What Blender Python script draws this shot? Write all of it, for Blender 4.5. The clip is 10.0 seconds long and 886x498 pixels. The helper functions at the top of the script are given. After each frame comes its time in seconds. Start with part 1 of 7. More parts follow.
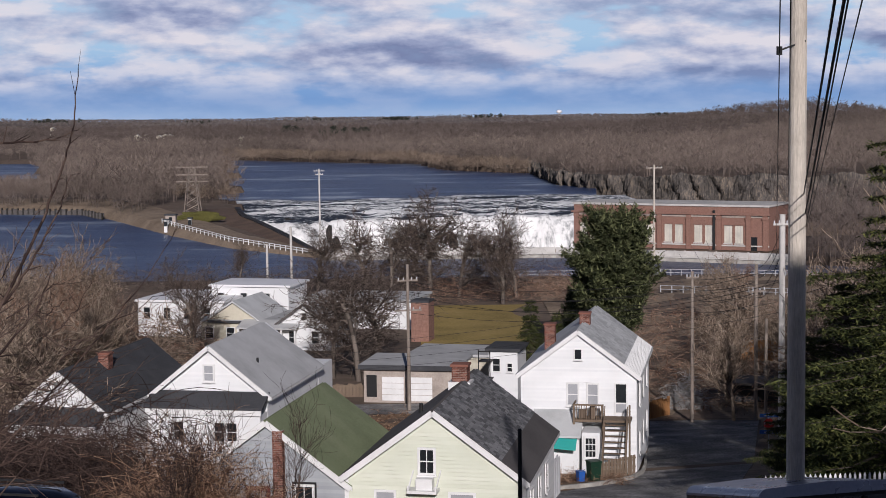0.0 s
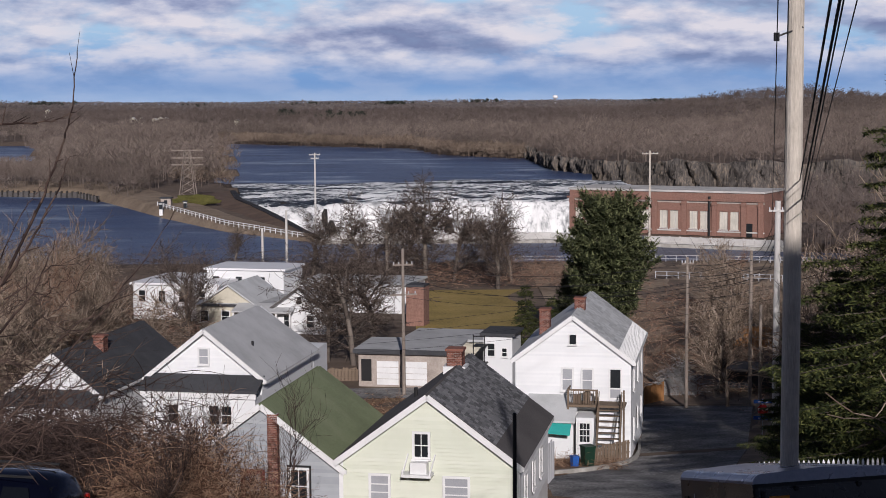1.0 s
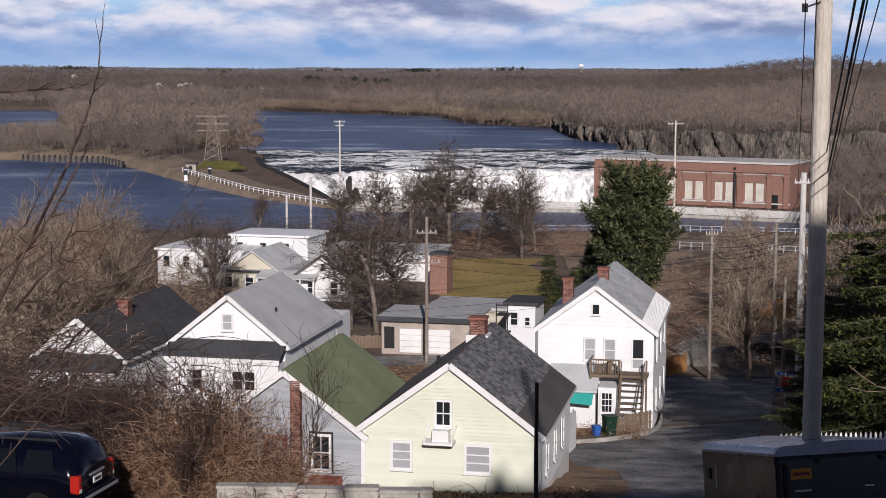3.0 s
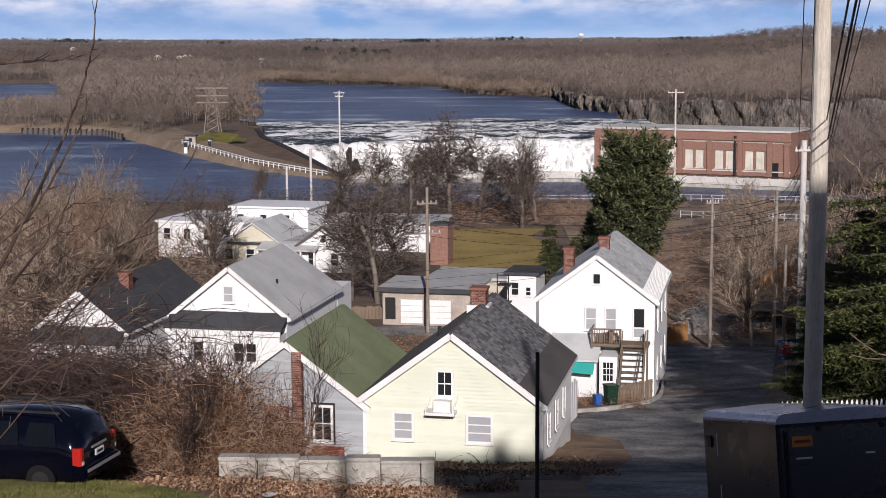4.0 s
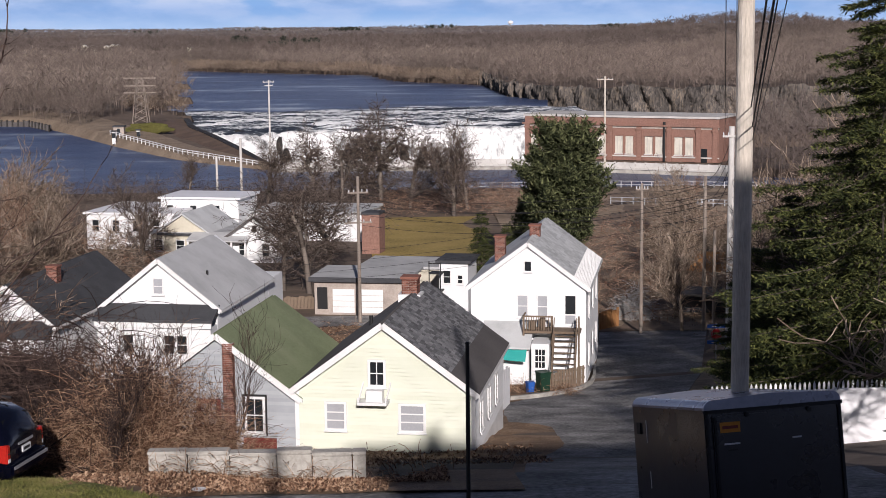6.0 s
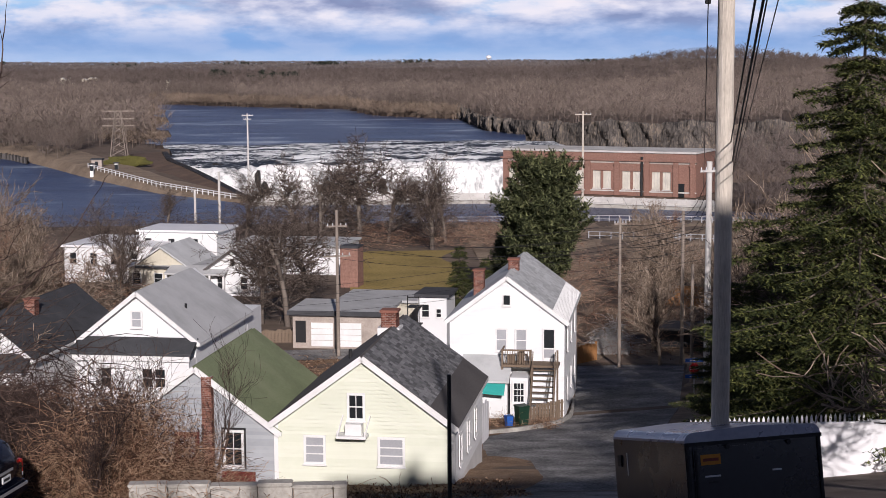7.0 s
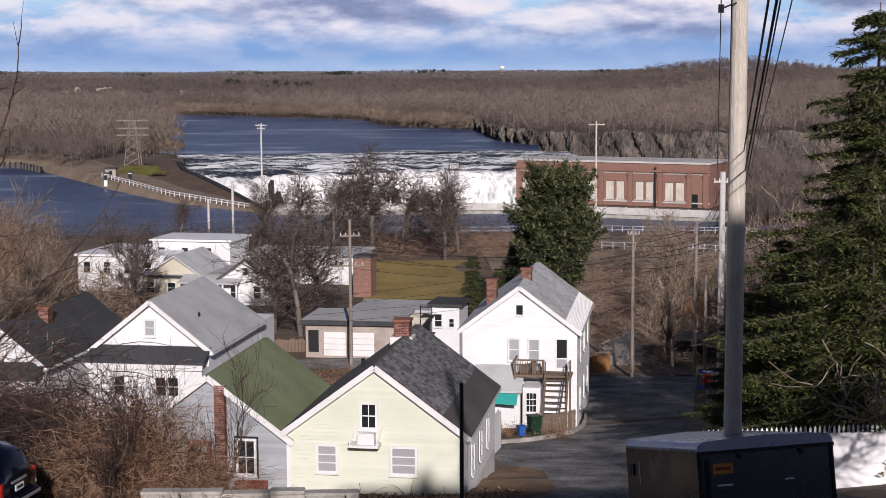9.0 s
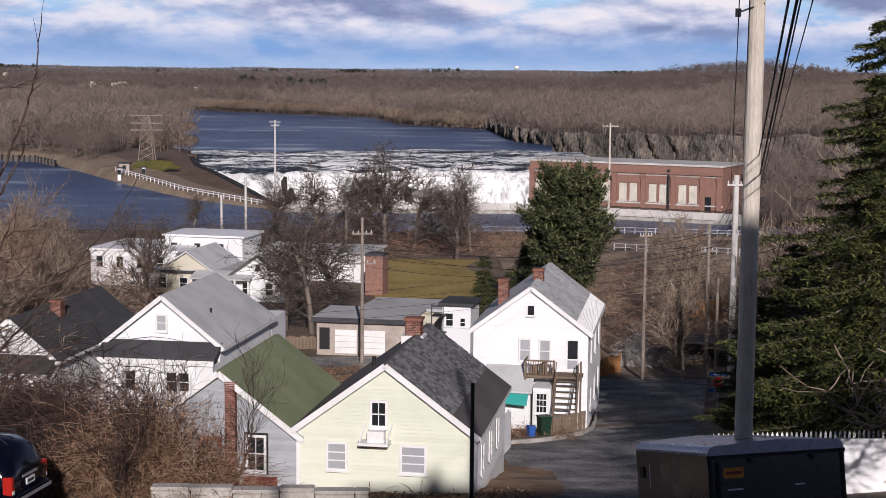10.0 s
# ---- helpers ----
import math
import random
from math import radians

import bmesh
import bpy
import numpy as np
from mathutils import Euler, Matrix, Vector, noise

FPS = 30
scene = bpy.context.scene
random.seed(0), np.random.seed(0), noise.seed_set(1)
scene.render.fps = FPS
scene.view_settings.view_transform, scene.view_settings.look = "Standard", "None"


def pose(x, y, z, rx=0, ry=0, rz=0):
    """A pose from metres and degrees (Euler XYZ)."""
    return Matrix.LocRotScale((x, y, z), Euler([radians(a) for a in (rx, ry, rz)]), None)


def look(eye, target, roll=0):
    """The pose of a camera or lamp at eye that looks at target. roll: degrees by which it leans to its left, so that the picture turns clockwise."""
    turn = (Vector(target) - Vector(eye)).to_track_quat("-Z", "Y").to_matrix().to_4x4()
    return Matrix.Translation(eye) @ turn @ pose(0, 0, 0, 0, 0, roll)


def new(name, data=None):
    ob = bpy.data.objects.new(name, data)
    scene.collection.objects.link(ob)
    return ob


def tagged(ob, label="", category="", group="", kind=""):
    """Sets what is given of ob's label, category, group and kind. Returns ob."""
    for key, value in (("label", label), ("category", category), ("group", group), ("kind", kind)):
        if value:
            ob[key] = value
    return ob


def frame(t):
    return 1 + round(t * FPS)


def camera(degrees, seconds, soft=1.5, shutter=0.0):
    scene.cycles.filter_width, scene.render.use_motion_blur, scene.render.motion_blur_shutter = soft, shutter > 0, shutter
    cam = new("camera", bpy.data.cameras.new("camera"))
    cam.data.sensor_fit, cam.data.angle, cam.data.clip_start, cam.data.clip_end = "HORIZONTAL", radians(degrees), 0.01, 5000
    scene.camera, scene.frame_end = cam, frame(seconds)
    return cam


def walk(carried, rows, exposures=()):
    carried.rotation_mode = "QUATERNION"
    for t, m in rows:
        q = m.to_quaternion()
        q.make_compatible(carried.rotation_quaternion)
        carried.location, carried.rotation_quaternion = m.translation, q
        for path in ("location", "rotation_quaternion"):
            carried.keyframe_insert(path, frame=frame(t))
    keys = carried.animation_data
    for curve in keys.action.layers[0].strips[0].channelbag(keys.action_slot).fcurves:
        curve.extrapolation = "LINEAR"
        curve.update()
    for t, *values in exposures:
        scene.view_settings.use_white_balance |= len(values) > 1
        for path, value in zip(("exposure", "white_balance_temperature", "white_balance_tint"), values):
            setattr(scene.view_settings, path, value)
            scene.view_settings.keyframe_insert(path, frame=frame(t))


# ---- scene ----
EYE = 9.5
cam = camera(32.0, 10.0, soft=0.8)
walk(cam, [
    (0, pose(0.045, 0.034, EYE -0.010, 85.054, 0.723, -0.066)),
    (0.5, pose(0.006, -0.048, EYE -0.009, 84.822, -0.086, -0.041)),
    (1, pose(0.027, -0.002, EYE -0.016, 84.485, 0.382, -0.213)),
    (1.5, pose(0.002, -0.052, EYE -0.022, 84.668, -0.102, 0.021)),
    (2, pose(0.028, -0.002, EYE -0.019, 83.776, 0.431, 0.244)),
    (2.5, pose(0.024, -0.006, EYE +0.000, 83.672, -0.189, 0.680)),
    (4, pose(0.043, 0.050, EYE -0.017, 82.218, 0.292, 0.706)),
    (4.5, pose(-0.000, -0.000, EYE +0.000, 81.863, 0.000, -0.000)),
    (5, pose(0.084, 0.119, EYE -0.003, 81.313, 0.236, -0.626)),
    (5.5, pose(0.036, 0.075, EYE -0.030, 81.648, 1.041, -1.083)),
    (5.7, pose(0.119, 0.175, EYE -0.009, 81.717, 0.597, -1.720)),
    (6.8, pose(0.059, -0.029, EYE +0.024, 82.528, 0.644, -2.084)),
    (7, pose(0.027, -0.025, EYE +0.018, 83.014, 0.340, -2.668)),
    (7.5, pose(0.058, -0.019, EYE -0.006, 82.495, 0.019, -2.066)),
    (8, pose(0.046, -0.026, EYE -0.003, 82.677, -0.137, -2.436)),
    (8.5, pose(0.054, -0.009, EYE +0.003, 82.628, 0.037, -2.660)),
    (9, pose(0.030, -0.068, EYE -0.013, 83.394, 0.237, -2.169)),
    (9.5, pose(0.038, -0.087, EYE -0.003, 82.971, -0.550, -2.115)),
    (10, pose(0.004, -0.087, EYE +0.006, 83.357, -0.536, -1.634)),
], exposures=[(0.0, -0.18, 6300, 18), (2.5, -0.06, 6400, 18), (4.0, 0.18, 6500, 18), (5.7, 0.25, 6500, 18), (6.8, 0.15, 6450, 20), (10.0, 0.06, 6450, 20)])

# ---- light ----
SUN_ELEV, SUN_SIDE = 21.5, 4.0     # degrees: height of the sun, and how far to the right of straight behind the camera
sun = new("sun", bpy.data.lights.new("sun", "SUN"))
sun.data.energy, sun.data.angle, sun.data.color = 4.1, radians(0.6), (1.0, 0.96, 0.90)
s_az = radians(SUN_SIDE)
SUN_DIR = Vector((math.sin(s_az) * math.cos(radians(SUN_ELEV)), -math.cos(s_az) * math.cos(radians(SUN_ELEV)), math.sin(radians(SUN_ELEV))))
sun.matrix_world = look(SUN_DIR * 50, (0, 0, 0))


class Nodes:
    """Short hand for a node tree."""

    def __init__(self, tree):
        self.tree = tree

    def add(self, kind, **values):
        node = self.tree.nodes.new(kind)
        for key, value in values.items():
            setattr(node, key, value)
        return node

    def link(self, a, b):
        self.tree.links.new(a, b)

    def put(self, socket, value):
        if isinstance(value, bpy.types.NodeSocket):
            self.link(value, socket)
        else:
            socket.default_value = value

    def math(self, op, a, b=0.0, clamp=False):
        n = self.add("ShaderNodeMath", operation=op, use_clamp=clamp)
        self.put(n.inputs[0], a)
        self.put(n.inputs[1], b)
        return n.outputs[0]

    def noise(self, vector, scale, detail=4.0, rough=0.55, out=0):
        n = self.add("ShaderNodeTexNoise")
        n.inputs["Scale"].default_value, n.inputs["Detail"].default_value, n.inputs["Roughness"].default_value = scale, detail, rough
        if vector is not None:
            self.link(vector, n.inputs["Vector"])
        return n.outputs[out]

    def ramp(self, fac, stops):
        n = self.add("ShaderNodeValToRGB")
        while len(n.color_ramp.elements) < len(stops):
            n.color_ramp.elements.new(0.5)
        for e, (at, c) in zip(n.color_ramp.elements, stops):
            e.position, e.color = at, (*c, 1) if len(c) == 3 else c
        self.link(fac, n.inputs[0])
        return n.outputs[0]

    def mix(self, fac, a, b, blend="MIX"):
        n = self.add("ShaderNodeMix", data_type="RGBA", blend_type=blend)
        self.put(n.inputs[0], fac)
        self.put(n.inputs[6], a if isinstance(a, bpy.types.NodeSocket) else (*a, 1))
        self.put(n.inputs[7], b if isinstance(b, bpy.types.NodeSocket) else (*b, 1))
        return n.outputs[2]

    def scaled(self, vector, s):
        n = self.add("ShaderNodeMapping")
        n.inputs["Scale"].default_value = s
        self.link(vector, n.inputs[0])
        return n.outputs[0]


def grey(v):
    return (v, v, v)


# sky: clear winter blue with a broken deck of long flat clouds
world = bpy.data.worlds.new("world")
scene.world = world
world.use_nodes = True
N = Nodes(world.node_tree)
N.tree.nodes.clear()
sky = N.add("ShaderNodeTexSky", sky_type="NISHITA", sun_disc=False, sun_elevation=radians(SUN_ELEV), sun_rotation=radians(180 - SUN_SIDE), air_density=1.0, dust_density=0.6, ozone_density=2.0)
tc = N.add("ShaderNodeTexCoord")
sep = N.add("ShaderNodeSeparateXYZ")
N.link(tc.outputs["Generated"], sep.inputs[0])
up = N.math("MAXIMUM", sep.outputs[2], 0.0)
az = N.math("ARCTAN2", sep.outputs[0], sep.outputs[1])


def cloud_field(across, upward, dx, dz, scale, detail, rough):
    c = N.add("ShaderNodeCombineXYZ")
    N.link(N.math("ADD", N.math("MULTIPLY", az, across), dx), c.inputs[0])
    N.link(N.math("ADD", N.math("MULTIPLY", up, upward), dz), c.inputs[1])
    return N.noise(c.outputs[0], scale, detail, rough)


# broad banks of cloud, broken into heaps with flat grey undersides
heaps = cloud_field(15.0, 42.0, 4.0, 1.0, 1.0, 7, 0.55)
over = cloud_field(15.0, 42.0, 4.05, 1.28, 1.0, 7, 0.55)
banks = cloud_field(6.0, 30.0, 2.3, 0.4, 1.0, 3, 0.5)
here = N.math("ADD", N.math("MULTIPLY", heaps, 0.55), N.math("MULTIPLY", banks, 0.45))
cover = N.ramp(here, [(0.40, grey(0)), (0.455, grey(0.75)), (0.53, grey(1))])
# a clear band low over the land with a few streaks, clouds over it, thinning overhead
band = N.ramp(up, [(0.0, grey(0.12)), (0.014, grey(0.22)), (0.024, grey(0.8)), (0.034, grey(1.0)), (0.12, grey(1.0)), (0.17, grey(0.3)), (0.4, grey(0.05))])
cover = N.math("MULTIPLY", cover, band)
lit = N.math("ADD", 0.62, N.math("MULTIPLY", N.math("SUBTRACT", heaps, over), 2.6))
lit = N.math("SUBTRACT", lit, N.math("MULTIPLY", N.math("SUBTRACT", banks, 0.5), 1.9), True)
cloud = N.ramp(lit, [(0.10, (0.25, 0.31, 0.50)), (0.38, (0.42, 0.49, 0.68)), (0.64, (0.66, 0.71, 0.84)), (0.95, (0.93, 0.92, 0.95))])
blue = N.ramp(up, [(0.0, (0.36, 0.56, 0.84)), (0.010, (0.20, 0.40, 0.74)), (0.024, (0.24, 0.46, 0.80)), (0.045, (0.45, 0.70, 0.92)), (0.08, (0.50, 0.74, 0.94)), (0.13, (0.24, 0.42, 0.74)), (0.2, (0.04, 0.08, 0.19)), (0.5, (0.008, 0.018, 0.05))])
sky_bg, cloud_bg, mixed, out = N.add("ShaderNodeBackground"), N.add("ShaderNodeBackground"), N.add("ShaderNodeMixShader"), N.add("ShaderNodeOutputWorld")
nish = N.add("ShaderNodeBackground")
N.link(sky.outputs[0], nish.inputs[0])
nish.inputs[1].default_value = 0.004
N.link(blue, sky_bg.inputs[0])
sky_bg.inputs[1].default_value = 0.86
both = N.add("ShaderNodeAddShader")
N.link(nish.outputs[0], both.inputs[0])
N.link(sky_bg.outputs[0], both.inputs[1])
N.link(cloud, cloud_bg.inputs[0])
cloud_bg.inputs[1].default_value = 0.86
N.link(cover, mixed.inputs[0])
N.link(both.outputs[0], mixed.inputs[1])
N.link(cloud_bg.outputs[0], mixed.inputs[2])
N.link(mixed.outputs[0], out.inputs[0])


# ---- materials ----
def material(name, stops, rough=0.8, scale=1.5, stretch=(1, 1, 1), metal=0.0, bump=0.3, fine=18.0, per="", spread=0.35, spec=0.3, dirt=0.25, dirt_scale=0.25, bump_dist=0.02):
    """A surface of two scales of variation. stops: its colours from dark to light; per: 'island' or 'object' for piece by piece variation."""
    m = bpy.data.materials.new(name)
    m.use_nodes = True
    n = Nodes(m.node_tree)
    b = m.node_tree.nodes["Principled BSDF"]
    co = n.add("ShaderNodeTexCoord").outputs["Object"]
    v = n.scaled(co, stretch)
    grain = n.noise(v, scale * fine, 5, 0.6)
    broad = n.noise(v, scale, 4, 0.6)
    fac = n.math("ADD", n.math("MULTIPLY", grain, 0.5), n.math("MULTIPLY", broad, 0.5))
    if per:
        if per == "island":
            r = n.add("ShaderNodeNewGeometry").outputs["Random Per Island"]
        else:
            r = n.add("ShaderNodeObjectInfo").outputs["Random"]
        fac = n.math("ADD", n.math("MULTIPLY", fac, 1 - spread), n.math("MULTIPLY", r, spread))
    k = len(stops)
    lo, hi = (0.34, 0.66) if not per else (0.24, 0.76)
    colour = n.ramp(fac, [(lo + (hi - lo) * i / max(1, k - 1), c) for i, c in enumerate(stops)])
    stain = n.ramp(n.noise(co, dirt_scale, 6, 0.65), [(0.42, grey(1.0)), (0.72, grey(1.0 - dirt))])
    colour = n.mix(1.0, colour, stain, "MULTIPLY")
    n.link(colour, b.inputs["Base Color"])
    n.link(n.ramp(broad, [(0.3, grey(max(0.0, rough - 0.1))), (0.7, grey(min(1.0, rough + 0.1)))]), b.inputs["Roughness"])
    b.inputs["Metallic"].default_value = metal
    b.inputs["Specular IOR Level"].default_value = spec
    if bump:
        bp = n.add("ShaderNodeBump")
        bp.inputs["Strength"].default_value, bp.inputs["Distance"].default_value = bump, bump_dist
        n.link(grain, bp.inputs["Height"])
        n.link(bp.outputs[0], b.inputs["Normal"])
    return m


M_LITTER = material("leaf_litter", [(0.12, 0.075, 0.045), (0.24, 0.155, 0.095), (0.37, 0.27, 0.18)], 0.95, 0.8, fine=14, bump=0.8, bump_dist=0.06, dirt=0.4, dirt_scale=0.12)
M_FIELD = material("dead_grass", [(0.20, 0.15, 0.045), (0.34, 0.25, 0.08), (0.46, 0.33, 0.13)], 0.95, 0.15, fine=20, bump=0.6, dirt=0.3, dirt_scale=0.05)
M_LAWN = material("thin_grass", [(0.085, 0.095, 0.022), (0.19, 0.19, 0.055), (0.34, 0.27, 0.12)], 0.95, 0.9, fine=14, bump=1.0, bump_dist=0.06, dirt=0.4, dirt_scale=0.6)
# near-black soil: the depth of the house's shade is in the colour
M_SHADESOIL = material("soil_with_painted_shade", [(0.018, 0.014, 0.011), (0.035, 0.027, 0.021), (0.06, 0.045, 0.034)], 0.95, 0.8, fine=14, bump=0.8, bump_dist=0.05)
M_BANK = material("bank_grass", [(0.17, 0.125, 0.085), (0.27, 0.205, 0.145), (0.35, 0.275, 0.20)], 0.95, 0.12, fine=15, bump=0.5)
M_GROUND = material("woodland_floor", [(0.09, 0.066, 0.05), (0.15, 0.112, 0.085), (0.22, 0.165, 0.125)], 1.0, 0.05, fine=12, bump=0.5, dirt=0.3, dirt_scale=0.01)
M_ASPHALT = material("worn_asphalt", [(0.06, 0.06, 0.061), (0.24, 0.235, 0.228), (0.45, 0.435, 0.42)], 0.9, 0.45, fine=14, bump=1.0, bump_dist=0.05, dirt=0.55, dirt_scale=0.35)
M_CONCRETE = material("old_concrete", [(0.30, 0.28, 0.25), (0.42, 0.40, 0.36), (0.52, 0.50, 0.46)], 0.9, 0.8, fine=14, bump=0.5, dirt=0.4, dirt_scale=0.6)
M_YELLOW = material("pale_yellow_siding", [(0.60, 0.63, 0.51), (0.65, 0.675, 0.56), (0.69, 0.71, 0.60)], 0.6, 0.5, fine=8, bump=0.1, per="island", spread=0.3, dirt=0.10)
M_GREYWALL = material("grey_siding", [(0.30, 0.32, 0.34), (0.36, 0.38, 0.40), (0.42, 0.44, 0.46)], 0.7, 0.5, fine=8, bump=0.2, per="island", spread=0.3, dirt=0.2)
M_WHITE = material("white_siding", [(0.70, 0.71, 0.72), (0.77, 0.78, 0.78), (0.82, 0.82, 0.82)], 0.6, 0.5, fine=8, bump=0.1, per="island", spread=0.3, dirt=0.12)
M_TRIM = material("white_trim_paint", [(0.74, 0.74, 0.73), (0.80, 0.80, 0.79)], 0.5, 1.0, bump=0.1, dirt=0.15, dirt_scale=0.8)
M_CREAM = material("cream_siding", [(0.52, 0.48, 0.38), (0.60, 0.56, 0.45), (0.66, 0.62, 0.52)], 0.7, 0.5, fine=8, bump=0.1, dirt=0.2)
M_BEIGE = material("pinkish_beige_block", [(0.34, 0.285, 0.245), (0.42, 0.36, 0.315), (0.50, 0.44, 0.39)], 0.85, 0.6, fine=10, bump=0.3, dirt=0.3, dirt_scale=0.5)
M_SHINGLE = material("grey_asphalt_shingle", [(0.085, 0.086, 0.09), (0.165, 0.166, 0.172), (0.26, 0.26, 0.265)], 0.95, 2.0, fine=20, bump=0.5, per="island", spread=0.5, dirt=0.2)
M_SHINGLE_PIECE = material("grey_shingle_tab", [(0.085, 0.086, 0.09), (0.165, 0.166, 0.172), (0.26, 0.26, 0.265)], 0.95, 2.0, fine=20, bump=0.5, per="object", spread=0.5, dirt=0.2)
M_DARKROOF = material("dark_roofing", [(0.04, 0.042, 0.047), (0.06, 0.062, 0.068), (0.085, 0.087, 0.092)], 0.95, 0.8, fine=25, bump=0.5, dirt=0.2)
M_BROWNROOF = material("brown_grey_roll_roofing", [(0.075, 0.068, 0.066), (0.10, 0.092, 0.09), (0.12, 0.112, 0.108)], 0.95, 0.8, fine=25, bump=0.4, dirt=0.2)
M_GREENROOF = material("green_roll_roofing", [(0.16, 0.195, 0.105), (0.205, 0.24, 0.135), (0.25, 0.275, 0.17)], 0.95, 0.4, fine=30, bump=0.4, dirt=0.25, dirt_scale=0.5)
M_PALEROOF = material("pale_grey_shingle", [(0.408, 0.420, 0.420), (0.516, 0.528, 0.528), (0.624, 0.636, 0.636)], 0.95, 0.7, fine=25, bump=0.4, per="island", spread=0.4, dirt=0.25, dirt_scale=0.4)
M_GREYROOF = material("mid_grey_shingle", [(0.384, 0.390, 0.390), (0.480, 0.486, 0.486), (0.564, 0.570, 0.570)], 0.95, 0.7, fine=25, bump=0.4, per="island", spread=0.4, dirt=0.25, dirt_scale=0.4)
M_BRICK = material("red_brick", [(0.12, 0.045, 0.032), (0.20, 0.078, 0.055), (0.29, 0.135, 0.10)], 0.9, 1.5, fine=10, bump=0.4, per="island", spread=0.6, dirt=0.25)
M_MORTAR = material("mortar", [(0.35, 0.32, 0.29), (0.45, 0.42, 0.38)], 0.95, 1.0, bump=0.4)
M_PLANT = material("powerhouse_brick", [(0.19, 0.10, 0.078), (0.28, 0.155, 0.12), (0.37, 0.225, 0.18)], 0.9, 0.25, fine=14, bump=0.3, dirt=0.4, dirt_scale=0.25)
M_STONE = material("pale_stone_coping", [(0.50, 0.48, 0.45), (0.62, 0.60, 0.57)], 0.8, 0.6, bump=0.2, dirt=0.3)
M_BOARDED = material("boarded_cream_panels", [(0.58, 0.55, 0.47), (0.68, 0.65, 0.57)], 0.7, 0.5, bump=0.1, dirt=0.25, dirt_scale=0.4)
M_GLASS = material("dark_window_glass", [(0.015, 0.018, 0.02), (0.03, 0.034, 0.038)], 0.12, 0.4, bump=0.0, spec=0.6)
M_BLIND = material("grey_window_blind", [(0.30, 0.31, 0.33), (0.38, 0.39, 0.41)], 0.6, 0.6, bump=0.0, spec=0.5)
M_REDTRIM = material("dark_red_paint", [(0.16, 0.03, 0.025), (0.24, 0.05, 0.04)], 0.6, 1.0, bump=0.2)
M_WOOD = material("weathered_deck_wood", [(0.10, 0.075, 0.055), (0.19, 0.14, 0.10), (0.26, 0.20, 0.15)], 0.9, 1.5, (1, 1, 0.3), bump=0.5, per="island", spread=0.4)
M_POLE = material("weathered_pole_wood", [(0.42, 0.37, 0.31), (0.60, 0.54, 0.46), (0.72, 0.66, 0.58)], 0.85, 1.2, (3, 3, 0.25), bump=0.7, dirt=0.3, dirt_scale=1.2)
M_POLEPALE = material("bleached_pole", [(0.5, 0.48, 0.45), (0.66, 0.64, 0.61)], 0.8, 1.2, (3, 3, 0.25), bump=0.4)
M_POLEGREY = material("grey_brown_pole", [(0.15, 0.12, 0.10), (0.27, 0.225, 0.19), (0.38, 0.33, 0.28)], 0.85, 1.2, (3, 3, 0.25), bump=0.5, dirt=0.4, dirt_scale=0.6)
M_BLACK = material("black_iron", [(0.012, 0.012, 0.013), (0.025, 0.025, 0.026)], 0.6, 2.0, bump=0.2)
M_CABLE = material("black_cable_sheath", [(0.012, 0.012, 0.014), (0.02, 0.02, 0.022)], 0.6, 2.0, bump=0.0)
M_GALV = material("galvanised_steel", [(0.34, 0.35, 0.37), (0.45, 0.46, 0.48)], 0.45, 1.0, metal=0.6, bump=0.1)
M_TRAILER = material("charcoal_trailer_skin", [(0.010, 0.011, 0.018), (0.017, 0.018, 0.028)], 0.30, 0.7, bump=0.05, spec=0.5, dirt=0.3, dirt_scale=1.2)
# metal roof whose blue tint is sky sheen put into the base colour
M_TRAILROOF = material("trailer_roof_with_sky_sheen", [(0.22, 0.235, 0.30), (0.30, 0.315, 0.38)], 0.30, 0.8, metal=0.5, bump=0.05)
M_CAR = material("dark_blue_car_paint", [(0.0012, 0.0015, 0.005), (0.002, 0.0025, 0.009)], 0.10, 0.5, bump=0.0, spec=0.5, dirt=0.1)
M_CARGLASS = material("tinted_car_glass", [(0.003, 0.0035, 0.005), (0.005, 0.006, 0.008)], 0.06, 0.5, bump=0.0, spec=0.4)
M_TYRE = material("tyre_rubber", [(0.008, 0.008, 0.008), (0.016, 0.016, 0.016)], 0.9, 3.0, bump=0.3, spec=0.1)
M_REDLENS = material("red_lamp_lens", [(0.35, 0.015, 0.012), (0.5, 0.03, 0.02)], 0.15, 1.0, bump=0.0, spec=0.7)
M_ORANGE = material("orange_sticker", [(0.55, 0.20, 0.02), (0.65, 0.26, 0.03)], 0.5, 1.0, bump=0.0)
M_PALE = material("pale_print", [(0.55, 0.56, 0.58), (0.66, 0.67, 0.68)], 0.5, 1.0, bump=0.0)
M_RED = material("sign_red", [(0.45, 0.02, 0.02), (0.55, 0.035, 0.03)], 0.45, 1.0, bump=0.0)
M_BLUE = material("sign_blue", [(0.02, 0.09, 0.34), (0.03, 0.12, 0.42)], 0.45, 1.0, bump=0.0)
M_TEAL = material("teal_awning_cloth", [(0.02, 0.33, 0.30), (0.05, 0.45, 0.40)], 0.7, 1.0, bump=0.1)
M_GREENBIN = material("green_bin_plastic", [(0.008, 0.03, 0.018), (0.014, 0.05, 0.03)], 0.5, 1.0, bump=0.05)
M_BARK = material("bare_bark", [(0.05, 0.04, 0.034), (0.11, 0.09, 0.076), (0.22, 0.185, 0.155)], 0.95, 1.0, fine=10, bump=0.5, per="island", spread=0.5)
